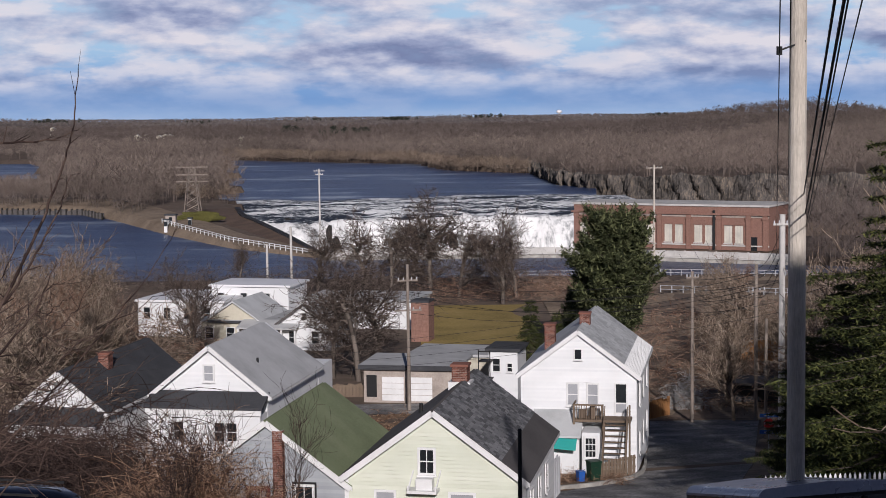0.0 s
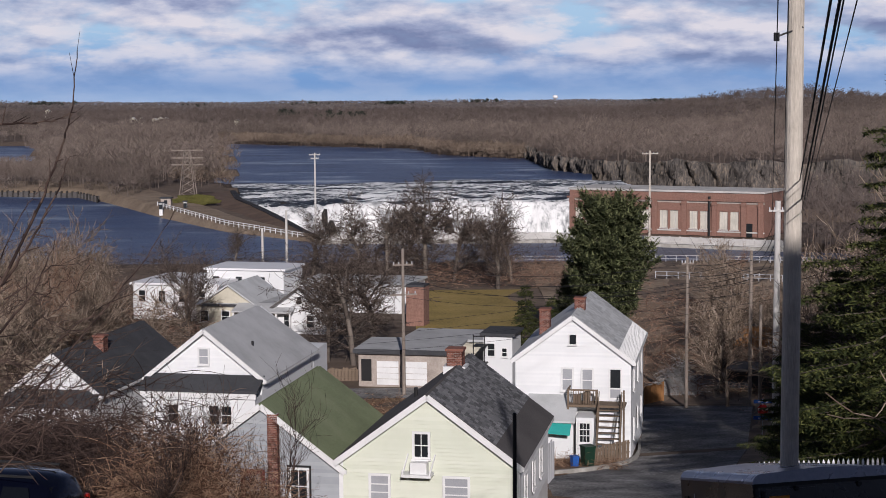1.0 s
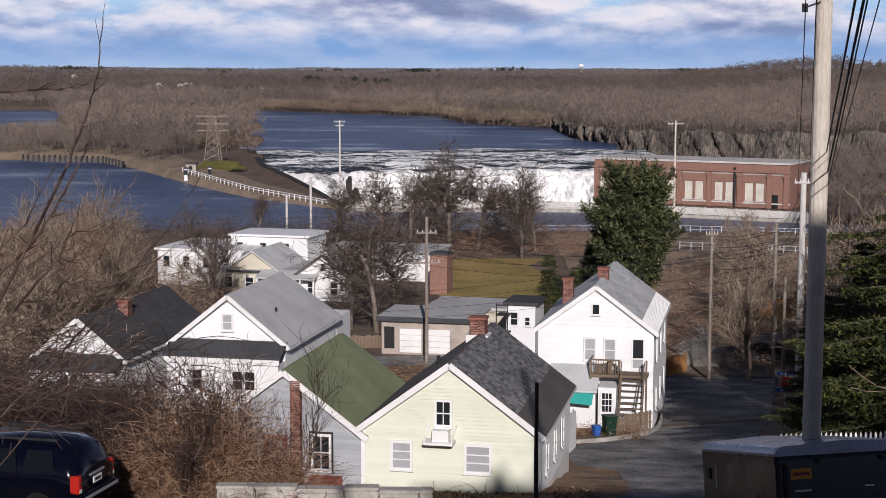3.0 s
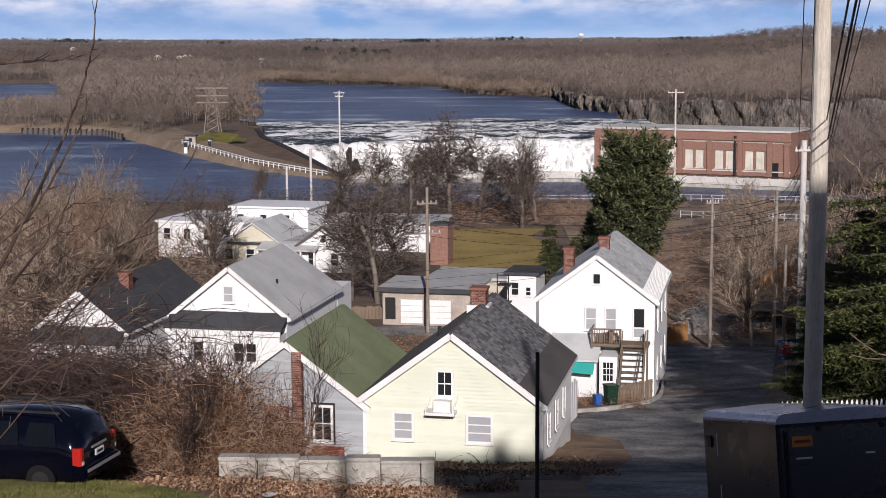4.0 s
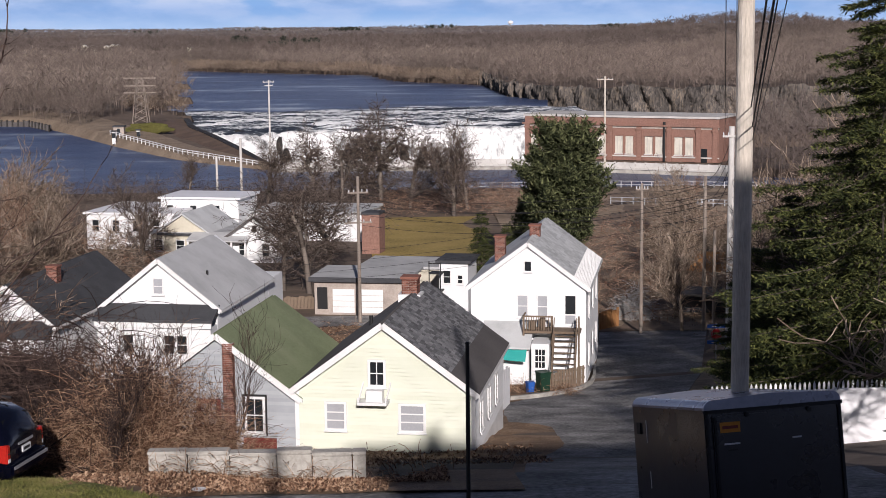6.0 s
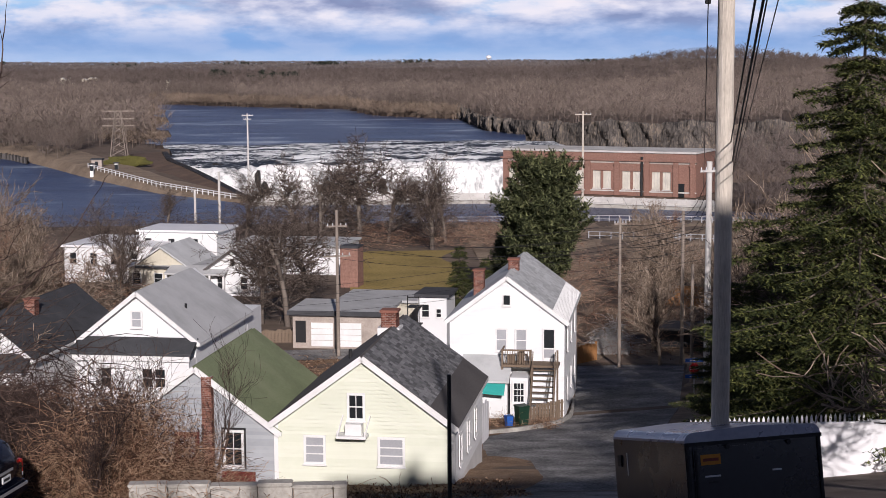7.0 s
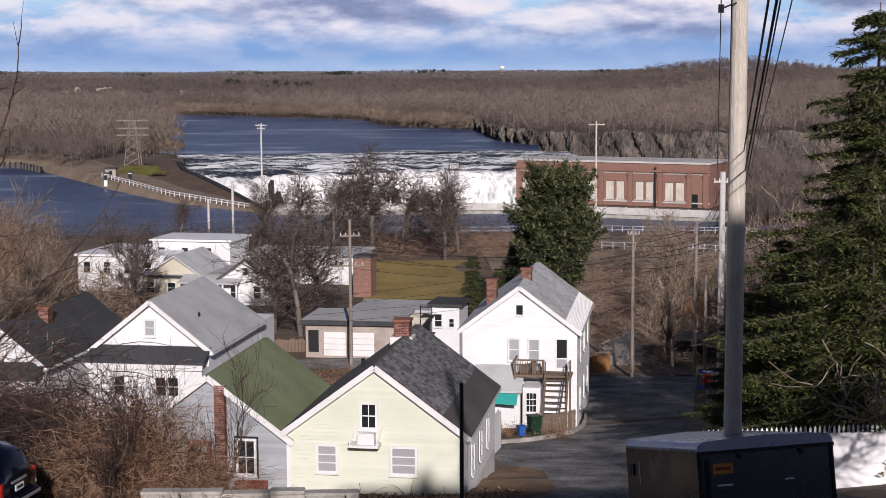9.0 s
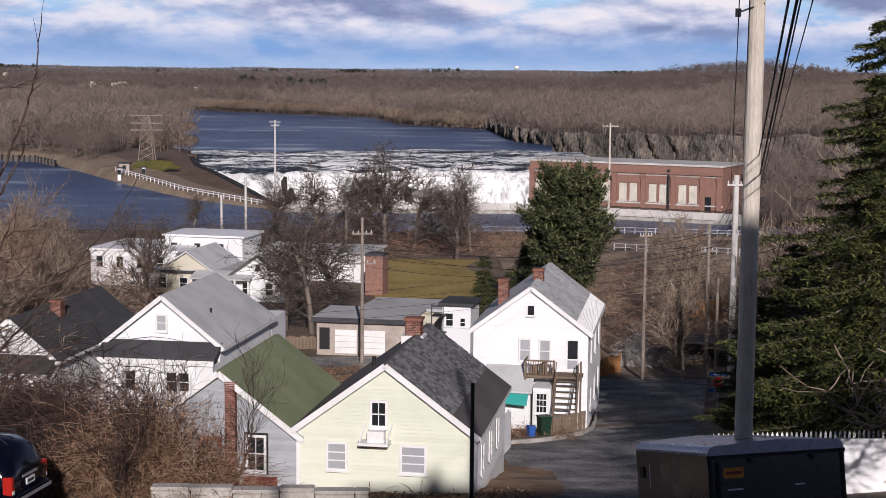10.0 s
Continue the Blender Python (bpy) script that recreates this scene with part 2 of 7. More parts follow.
M_TWIG = material("bare_twigs", [(0.04, 0.028, 0.023), (0.10, 0.075, 0.062), (0.22, 0.175, 0.145)], 0.95, 0.4, fine=6, bump=0.0, per="island", spread=0.6)
M_REDTWIG = material("red_brown_twigs", [(0.12, 0.064, 0.043), (0.27, 0.16, 0.108), (0.46, 0.315, 0.225)], 0.95, 0.4, fine=6, bump=0.0, per="island", spread=0.6)
M_VINE = material("dry_vine_canes", [(0.08, 0.038, 0.022), (0.26, 0.145, 0.088), (0.50, 0.34, 0.225)], 0.95, 0.4, fine=6, bump=0.0, per="island", spread=0.7)
M_FAR = material("far_bare_wood", [(0.085, 0.064, 0.055), (0.185, 0.146, 0.125), (0.32, 0.265, 0.225)], 1.0, 0.022, fine=5, bump=0.0, per="island", spread=0.28, dirt=0.6, dirt_scale=0.012)
# dark red on the near canes; on scrub and thickets also painted shade
M_DARKTWIG = material("dark_red_and_shade_twigs", [(0.022, 0.013, 0.011), (0.055, 0.034, 0.028), (0.11, 0.075, 0.06)], 0.9, 1.0, bump=0.0, per="island", spread=0.6)
M_LIMB = material("brown_limbs", [(0.11, 0.08, 0.06), (0.25, 0.188, 0.14), (0.44, 0.35, 0.27)], 0.95, 1.0, fine=10, bump=0.3, per="island", spread=0.6)
# paler and greyer than the hill wood: distance haze mixed into the colour
M_HORIZON = material("hazed_horizon_wood", [(0.10, 0.087, 0.085), (0.16, 0.138, 0.133), (0.24, 0.215, 0.21)], 1.0, 0.006, fine=6, bump=0.0, per="island", spread=0.3, dirt=0.6, dirt_scale=0.005)
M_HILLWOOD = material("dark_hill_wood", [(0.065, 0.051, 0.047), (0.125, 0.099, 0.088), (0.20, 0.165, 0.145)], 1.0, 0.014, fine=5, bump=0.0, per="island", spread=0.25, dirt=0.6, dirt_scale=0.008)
M_SHORE = material("tan_shore_brush", [(0.10, 0.07, 0.052), (0.22, 0.165, 0.125), (0.36, 0.285, 0.215)], 1.0, 0.03, fine=5, bump=0.0, per="island", spread=0.35, dirt=0.5, dirt_scale=0.02)
M_FARGREEN = material("far_evergreen_needles", [(0.014, 0.018, 0.014), (0.03, 0.036, 0.026), (0.05, 0.058, 0.04)], 1.0, 0.02, bump=0.0, per="island", spread=0.4)
M_WETROCK = material("wet_dark_rock", [(0.012, 0.011, 0.011), (0.035, 0.032, 0.03), (0.07, 0.062, 0.055)], 0.6, 0.3, bump=0.8, bump_dist=0.3)
M_NEEDLE = material("spruce_needles", [(0.016, 0.024, 0.007), (0.055, 0.07, 0.018), (0.16, 0.17, 0.05)], 0.9, 0.5, fine=6, bump=0.0, per="island", spread=0.6)
M_PINE = material("pine_needles", [(0.024, 0.032, 0.013), (0.08, 0.096, 0.038), (0.20, 0.215, 0.10)], 0.9, 0.3, fine=6, bump=0.0, per="island", spread=0.65)
M_ROCK = material("shale_cliff", [(0.03, 0.027, 0.026), (0.135, 0.12, 0.108), (0.33, 0.265, 0.20)], 0.95, 0.16, (1.4, 1, 0.3), fine=8, bump=1.0, bump_dist=0.8, dirt=0.6, dirt_scale=0.07)
M_HEDGE = material("olive_hedge", [(0.06, 0.058, 0.016), (0.115, 0.108, 0.03)], 0.95, 0.4, fine=10, bump=0.5)
M_FENCEWOOD = material("new_orange_fence_wood", [(0.34, 0.16, 0.06), (0.44, 0.22, 0.09)], 0.8, 1.0, (1, 1, 0.3), bump=0.3)
M_VINYL = material("white_vinyl", [(0.78, 0.78, 0.79), (0.83, 0.83, 0.84)], 0.45, 0.7, bump=0.0, dirt=0.1)


def water_material():
    m = bpy.data.materials.new("river_water")
    m.use_nodes = True
    n = Nodes(m.node_tree)
    b = m.node_tree.nodes["Principled BSDF"]
    co = n.add("ShaderNodeTexCoord").outputs["Object"]
    wave = n.noise(n.scaled(co, (0.25, 0.6, 1)), 1.0, 6, 0.65)
    slow = n.noise(n.scaled(co, (0.02, 0.042, 1)), 1.0, 7, 0.66)
    # the pale end of the ramp paints reflected light on the ripples
    col = n.ramp(slow, [(0.3, (0.012, 0.024, 0.07)), (0.46, (0.026, 0.05, 0.125)), (0.55, (0.055, 0.09, 0.18)), (0.60, (0.16, 0.21, 0.30)), (0.66, (0.40, 0.45, 0.50))])
    n.link(col, b.inputs["Base Color"])
    b.inputs["Roughness"].default_value = 0.35
    b.inputs["Specular IOR Level"].default_value = 0.35
    bp = n.add("ShaderNodeBump")
    bp.inputs["Strength"].default_value, bp.inputs["Distance"].default_value = 0.7, 0.5
    n.link(wave, bp.inputs["Height"])
    n.link(bp.outputs[0], b.inputs["Normal"])
    return m


def rapids_material():
    """Dark water torn by long white streaks of foam."""
    m = bpy.data.materials.new("rapids_water")
    m.use_nodes = True
    n = Nodes(m.node_tree)
    b = m.node_tree.nodes["Principled BSDF"]
    co = n.add("ShaderNodeTexCoord").outputs["Object"]
    streak = n.noise(n.scaled(co, (0.030, 0.22, 0.3)), 1.0, 7, 0.66)
    fine = n.noise(n.scaled(co, (0.5, 0.9, 0.9)), 1.0, 6, 0.7)
    fac = n.math("ADD", n.math("MULTIPLY", streak, 0.65), n.math("MULTIPLY", fine, 0.35))
    col = n.ramp(fac, [(0.455, (0.02, 0.028, 0.045)), (0.49, (0.13, 0.15, 0.17)), (0.52, (0.62, 0.64, 0.65)), (0.56, (0.86, 0.87, 0.87))])
    n.link(col, b.inputs["Base Color"])
    b.inputs["Roughness"].default_value = 0.6
    bp = n.add("ShaderNodeBump")
    bp.inputs["Strength"].default_value, bp.inputs["Distance"].default_value = 0.8, 0.8
    n.link(fine, bp.inputs["Height"])
    n.link(bp.outputs[0], b.inputs["Normal"])
    return m


def fall_material():
    m = bpy.data.materials.new("falling_white_water")
    m.use_nodes = True
    n = Nodes(m.node_tree)
    b = m.node_tree.nodes["Principled BSDF"]
    co = n.add("ShaderNodeTexCoord").outputs["Object"]
    s = n.noise(n.scaled(co, (0.28, 0.28, 0.07)), 1.0, 7, 0.7)
    col = n.ramp(s, [(0.33, (0.06, 0.065, 0.07)), (0.42, (0.42, 0.43, 0.43)), (0.50, (0.80, 0.80, 0.79)), (0.62, (0.9, 0.9, 0.89))])
    n.link(col, b.inputs["Base Color"])
    b.inputs["Roughness"].default_value = 0.9
    bp = n.add("ShaderNodeBump")
    bp.inputs["Strength"].default_value, bp.inputs["Distance"].default_value = 0.8, 0.6
    n.link(s, bp.inputs["Height"])
    n.link(bp.outputs[0], b.inputs["Normal"])
    return m


M_WATER, M_RAPIDS, M_FALL = water_material(), rapids_material(), fall_material()


# ---- mesh helpers ----
def mesh_of(name, verts, faces, mat):
    """A mesh from plain lists of corners and faces."""
    me = bpy.data.meshes.new(name)
    me.from_pydata([tuple(v) for v in verts], [], faces)
    me.materials.append(mat)
    return me


def tri_mesh(name, verts, tris, mat):
    """A large mesh from arrays."""
    me = bpy.data.meshes.new(name)
    verts, tris = np.asarray(verts, np.float32), np.asarray(tris, np.int32)
    me.vertices.add(len(verts))
    me.vertices.foreach_set("co", verts.ravel())
    me.loops.add(tris.size)
    me.loops.foreach_set("vertex_index", tris.ravel())
    me.polygons.add(len(tris))
    me.polygons.foreach_set("loop_start", np.arange(0, tris.size, 3, dtype=np.int32))
    me.polygons.foreach_set("loop_total", np.full(len(tris), 3, np.int32))
    me.update(calc_edges=True)
    me.materials.append(mat)
    return me


def empty(name, m, label="", category="", group=""):
    ob = new(name)
    ob.matrix_world = m
    ob.empty_display_size = 0.2
    return tagged(ob, label, category, group)


def part(name, bm, mat, parent, label="", smooth=False):
    """Links a bmesh, or a mesh, as one object under a thing or a part."""
    if isinstance(bm, bmesh.types.BMesh):
        me = bpy.data.meshes.new(name)
        bmesh.ops.recalc_face_normals(bm, faces=bm.faces)
        bm.to_mesh(me)
        bm.free()
        me.materials.append(mat)
    else:
        me = bm
    if smooth:
        me.shade_smooth()
    ob = new(name, me)
    ob.parent = parent
    return tagged(ob, label)


def alone(name, bm, mat, m, label, category, group="", kind="", smooth=False):
    """A thing, or a piece of the setting, that is one mesh."""
    ob = part(name, bm, mat, None, smooth=smooth)
    ob.matrix_world = m
    return tagged(ob, label, category, group, kind)


def box(bm, x0, x1, y0, y1, z0, z1, bevel=0.0):
    vs = [bm.verts.new(p) for p in ((x0, y0, z0), (x1, y0, z0), (x1, y1, z0), (x0, y1, z0), (x0, y0, z1), (x1, y0, z1), (x1, y1, z1), (x0, y1, z1))]
    fs = [bm.faces.new([vs[i] for i in f]) for f in ((0, 3, 2, 1), (4, 5, 6, 7), (0, 1, 5, 4), (1, 2, 6, 5), (2, 3, 7, 6), (3, 0, 4, 7))]
    if bevel:
        es = list({e for f in fs for e in f.edges})
        bmesh.ops.bevel(bm, geom=es, offset=bevel, segments=2, affect="EDGES")
    return bm


def boxed(*a, bevel=0.0):
    return box(bmesh.new(), *a, bevel=bevel)


def tube(bm, p0, p1, r0, r1=None, n=8):
    p0, p1 = Vector(p0), Vector(p1)
    r1 = r0 if r1 is None else r1
    q = (p1 - p0).to_track_quat("Z", "Y")
    a = [bm.verts.new(p0 + q @ Vector((r0 * math.cos(i * math.tau / n), r0 * math.sin(i * math.tau / n), 0))) for i in range(n)]
    b = [bm.verts.new(p1 + q @ Vector((r1 * math.cos(i * math.tau / n), r1 * math.sin(i * math.tau / n), 0))) for i in range(n)]
    for i in range(n):
        bm.faces.new((a[i], a[(i + 1) % n], b[(i + 1) % n], b[i]))
    bm.faces.new(a[::-1])
    bm.faces.new(b)
    return bm


def bar(bm, p0, p1, w, h):
    """A square bar from p0 to p1; w across, h in height."""
    p0, p1 = Vector(p0), Vector(p1)
    d = (p1 - p0).normalized()
    side = d.cross(Vector((0, 0, 1)))
    side = Vector((1, 0, 0)) if side.length < 1e-3 else side.normalized()
    upw = side.cross(d)
    c = []
    for p in (p0, p1):
        for s, t in ((-1, -1), (1, -1), (1, 1), (-1, 1)):
            c.append(bm.verts.new(p + side * (s * w / 2) + upw * (t * h / 2)))
    for f in ((3, 2, 1, 0), (4, 5, 6, 7), (0, 1, 5, 4), (1, 2, 6, 5), (2, 3, 7, 6), (3, 0, 4, 7)):
        bm.faces.new([c[i] for i in f])
    return bm


def prism(bm, poly, y0, y1):
    """A slab with the outline poly of (x, z), from y0 to y1."""
    a = [bm.verts.new((x, y0, z)) for x, z in poly]
    b = [bm.verts.new((x, y1, z)) for x, z in poly]
    k = len(poly)
    bm.faces.new(a)
    bm.faces.new(b[::-1])
    for i in range(k):
        bm.faces.new((a[i], b[i], b[(i + 1) % k], a[(i + 1) % k]))
    return bm


# ---- the lie of the land ----
WATER = -18.5
PROFILE_Y = [-80, -40, -12, -2, 1.5, 10, 17, 22, 28, 31, 34.3, 35.5, 45, 62, 66, 75, 100, 125, 140, 180, 250, 258, 263, 300]
PROFILE_Z = [19, 15, 9.5, 7.9, 7.4, 4.2, 2.2, 1.25, 0.4, 0.0, -0.6, -1.5, -4.0, -8.3, -8.9, -10.4, -14.0, -16.0, -16.3, -16.7, -17.0, -17.6, -22, -22]


def far_bank(x):
    """Where the canal's far bank runs."""
    return np.interp(x, [-300, -133, -106, -91, -64.6, -46, -26, 0, 100], [480, 464, 455, 424, 365, 329, 305, 300, 300])


def bank_crest(x):
    """Height of the bank between canal and gorge: it falls towards the powerhouse."""
    return np.interp(x, [-70, -27, 0, 33], [-16.4, -18.0, -17.8, -17.4])


def gorge_left(y):
    return np.interp(y, [312, 403, 445], [-25, -53, -60])


def shore_far(x):
    return np.interp(x, [-400, -146, -93, -16, 1, 42], [1060, 1039, 974, 896, 790, 732])


def cliff_y(x):
    return np.interp(x, [44, 46, 70, 110, 160, 400], [735, 600, 560, 545, 540, 530])


def is_river(x, y):
    """The upper river, above the falls."""
    return (y > 466) & (x > -0.142 * y + 5 * np.sin(y * 0.045) + 3.5 * np.sin(y * 0.13 + 1)) & (x < 44) & (y < shore_far(x))


def is_channel(x, y):
    return (x < -0.262 * y) & (y > 690) & (y < 1000)


def smooth_noise(x, y, scale, seed=0.0):
    return np.array([noise.noise((a / scale + seed, b / scale, seed)) for a, b in zip(np.ravel(x), np.ravel(y))]).reshape(np.shape(x))


def land(x, y):
    """Height of the ground, for arrays."""
    x, y = np.asarray(x, float), np.asarray(y, float)
    z = np.interp(y, PROFILE_Y, PROFILE_Z)
    z = z + np.where((y > 40) & (y < 250) & (x > 12), np.clip((x - 12) * 0.10, 0, 2.2) * np.clip(1 - abs(y - 75) / 60, 0, 1), 0)
    fb = far_bank(x)
    past = y > fb
    strip = np.clip((y - fb - 4) / 6.0, 0, 1)
    z = np.where(past, -22 + strip * (bank_crest(x) + 21.6), z)
    inland = y > fb + 16
    rise = -16.4 + 6.0 * np.clip((y - 1000) / 900, 0, 1) + 11 * np.clip((y - 1800) / 2200, 0, 1)
    rise = rise + smooth_noise(x, y, 420, 3.1) * np.clip((y - 900) / 900, 0, 1) * 5.0
    hill = 19.0 * np.exp(-(((x - 300) / 95) ** 2 + ((y - 1350) / 330) ** 2)) + 13 * np.exp(-(((x - 520) / 200) ** 2 + ((y - 1500) / 420) ** 2))
    rise = rise + hill + np.clip(20 * np.exp(-(((x + 950) / 260) ** 2 + ((y - 3300) / 500) ** 2)), 0, 20) * 0.4
    z = np.where(inland, rise, z)
    z = np.where(inland & (y < 440) & (x > -75), bank_crest(x) - 0.2, z)
    z = z - 0.45 * np.clip((x + 4.5) / 3.5, 0, 1) * np.clip((1.0 - x) / 1.2, 0, 1) * np.clip((y - 32.3) / 1.8, 0, 1) * np.clip((36 - y) / 0.8, 0, 1)
    gorge = (y > fb + 7) & (y < 466) & (x > gorge_left(y)) & (x < 400)
    gorge |= (y >= 436) & (x >= 44) & (y < cliff_y(x) + 9)
    z = np.where(gorge, -40, z)
    right = (y > 301.4 - (x - 22) * 0.5036) & (y > 262) & (y < 330) & (x > 30)
    z = np.where(right & (x > 34), -17.0, z)
    z = np.where(is_river(x, y) | is_channel(x, y), -22, z)
    return z


def h(x, y):
    return float(land(np.array([x]), np.array([y]))[0])


def sheet(name, xs_of, ys, mat, lift, label, category, kind="structure", wob=0.0):
    """A sheet that lies on the land: for each y a row of x."""
    rows = [xs_of(y) for y in ys]
    k = len(rows[0])
    X = np.array(rows)
    Y = np.repeat(np.array(ys, float)[:, None], k, 1)
    Z = land(X, Y) + lift
    if wob:
        Z = Z + smooth_noise(X, Y, 2.2, 7.7) * wob
    v = np.stack([X, Y, Z], -1).reshape(-1, 3)
    i = np.arange(len(ys) - 1)[:, None] * k + np.arange(k - 1)[None]
    i = i.ravel()
    tris = np.concatenate([np.stack([i, i + 1, i + k + 1], 1), np.stack([i, i + k + 1, i + k], 1)])
    me = tri_mesh(name, v, tris, mat)
    me.shade_smooth()
    ob = new(name, me)
    return tagged(ob, label, category, kind=kind)


ys = np.concatenate([[-3000, -1200, -400, -160], np.linspace(-80, -4, 14), np.linspace(-2, 76, 66), np.linspace(78, 250, 60), np.linspace(252, 320, 46), np.linspace(322, 780, 170), np.geomspace(785, 4900, 110)])


def ground_row(y):
    w = max(60.0, 0.42 * y + 40)
    out = w + np.array([15, 60, 200, 600, 1500, 3500.0])
    return np.concatenate([-out[::-1], np.linspace(-w, w, 200), out])


sheet("ground", ground_row, ys, M_GROUND, 0.0, "brown wooded land falling to the river and rising to far hills", "ground")

# leaf litter and grass near the street
sheet("leaf_litter_strip", lambda y: np.linspace(-11, 2.7, 70), np.linspace(30.6, 35.2, 34), M_LITTER, 0.06, "dry brown leaf litter along the street verge", "leaf litter", wob=0.05)
sheet("verge_grass", lambda y: np.linspace(-18, -4.7 - (y - 30) * 0.85, 40), np.linspace(27.5, 33.4, 30), M_LAWN, 0.17, "thin green grass verge with dry patches", "grass", wob=0.06)
sheet("yard_ground", lambda y: np.linspace(-30, np.interp(y, [32, 60, 66, 75, 76.5, 86.5, 88, 92], [2.6, 5.2, 7.4, 7.8, 5.7, 6.0, 7.2, 9.9]) + 0.05, 60), np.linspace(36.0, 88.5, 86), M_LITTER, 0.05, "dry brown yard behind the retaining wall", "ground", wob=0.15)
sheet("field_lawn", lambda y: np.linspace(-2.6 - (y - 176) * 0.03, 10.4 + 1.2 * math.sin(y * 0.3), 24), np.linspace(175, 213, 30), M_FIELD, 0.05, "yellow-green winter lawn by the river", "lawn")
sheet("roadside_litter", lambda y: np.linspace(np.interp(y, [84, 100, 126, 127], [16.2, 20.4, 26.2, 14]), 90, 50), np.linspace(84, 250, 70), M_BANK, 0.04, "brown leaf-strewn bank beside the road", "ground", wob=0.3)
sheet("back_lot_litter", lambda y: np.linspace(-16, 6, 24), np.linspace(88, 131, 26), M_LITTER, 0.04, "rusty brown weeds on a vacant lot", "ground", wob=0.3)

# dark sheet that deepens the uphill house's shade by its colour
sheet("painted_shade_soil", lambda y: np.linspace(-0.55, np.interp(y, [33, 60, 62], [2.4, 4.8, 5.0]), 26), np.linspace(35.3, 61, 50), M_SHADESOIL, 0.1, "soil beside the corner with shade put into its dark colour", "ground", wob=0.1)

# roads
sheet("upper_street", lambda y: np.linspace(-40, 60, 60), np.linspace(20, 31.4, 46), M_ASPHALT, 0.02, "dark asphalt street across the hillside", "road")


def road_left(y):
    return np.interp(y, [32, 60, 66, 75, 76.5, 86.5, 88, 92, 96, 100, 126], [2.6, 5.2, 7.4, 7.8, 5.7, 6.0, 7.2, 9.9, 12.0, 13.2, 17.0])


def side_road(y):
    return np.linspace(road_left(y), np.interp(y, [32, 50, 65, 80, 100, 126], [10.6, 11.0, 12.4, 15.0, 20.3, 26.0]), 18)


sheet("side_road", side_road, np.linspace(31.45, 126, 190), M_ASPHALT, 0.02, "patched grey asphalt road running downhill", "road")
sheet("lower_street", lambda y: np.linspace(-80, 13.5, 60), np.linspace(131.2, 136.5, 8), M_ASPHALT, 0.06, "asphalt street along the flat", "road")

# canal, upper river and rapids
wy = [518, 560, 640, 686, 690, 800, 1000, 1120]
river = mesh_of("upper_river", [p for y in wy for p in ((-0.45 * y if y > 688 else -0.17 * y, y, WATER), (0.10 * y, y, WATER))], [(2 * i, 2 * i + 1, 2 * i + 3, 2 * i + 2) for i in range(len(wy) - 1)], M_WATER)
# the canal ends against its banks: its far corner is under the land of the strip
canal_cut = mesh_of("canal_water", [(-330, 259, WATER), (140, 259, WATER), (140, 304, WATER), (0, 304, WATER), (-26, 309, WATER), (-46, 333, WATER), (-64.6, 369, WATER), (-91, 428, WATER), (-106, 459, WATER), (-133, 468, WATER), (-330, 486, WATER)], [tuple(range(11))], M_WATER)
tagged(new("canal_water", canal_cut), "dark blue canal water with ripple sheen painted in its colour", "water", kind="structure")
tagged(new("upper_river", river), "wide dark blue river above the falls", "water", kind="structure")


def fall_line(x):
    return 441 + 7 * np.sin(x * 0.06 + 0.6) + 4 * np.sin(x * 0.19) + 0.10 * (x + 10)


def falls():
    """The torn water above the lip and the white face under it."""
    xs = np.linspace(-76, 62, 350)
    us = np.linspace(0, 1, 90)
    X, U = np.meshgrid(xs, us)
    lip = fall_line(X)
    Y = lip + U * 88
    n1, n2 = smooth_noise(X, Y * 2.2, 11, 1.3), smooth_noise(X, Y * 2.5, 3.2, 5.1)
    Z = WATER + 0.10 + 0.5 * U * (1 - U) - (1 - U) ** 2 * 1.8 + (np.abs(n1) * 1.9 + n2 * 0.5) * (1 - U) ** 0.5
    v = np.stack([X, Y, Z], -1).reshape(-1, 3)
    k = len(xs)
    i = (np.arange(len(us) - 1)[:, None] * k + np.arange(k - 1)[None]).ravel()
    tris = np.concatenate([np.stack([i, i + 1, i + k + 1], 1), np.stack([i, i + k + 1, i + k], 1)])
    me = tri_mesh("rapids", v, tris, M_RAPIDS)
    me.shade_smooth()
    tagged(new("rapids", me), "rushing white-streaked rapids above the waterfall lip", "water", kind="structure")
    us = np.linspace(0, 1, 50)
    X, U = np.meshgrid(xs, us)
    lip = fall_line(X)
    fold = smooth_noise(X, U * 6, 4.0, 9.0) * 1.6 + smooth_noise(X, U * 4, 1.3, 2.0) * 0.7 + smooth_noise(X, U, 16, 4.0) * 4
    Y = lip - U ** 0.6 * 9 - fold * np.clip(U * 4, 0, 1)
    top = v.reshape(90, k, 3)[0, :, 2]
    Z = top[None] - U ** 1.3 * 20
    v2 = np.stack([X, Y, Z], -1).reshape(-1, 3)
    i = (np.arange(len(us) - 1)[:, None] * k + np.arange(k - 1)[None]).ravel()
    tris = np.concatenate([np.stack([i, i + k + 1, i + 1], 1), np.stack([i, i + k, i + k + 1], 1)])
    me = tri_mesh("waterfall", v2, tris, M_FALL)
    me.shade_smooth()
    tagged(new("waterfall", me), "wide white waterfall pouring over a ledge", "waterfall", kind="structure")


falls()


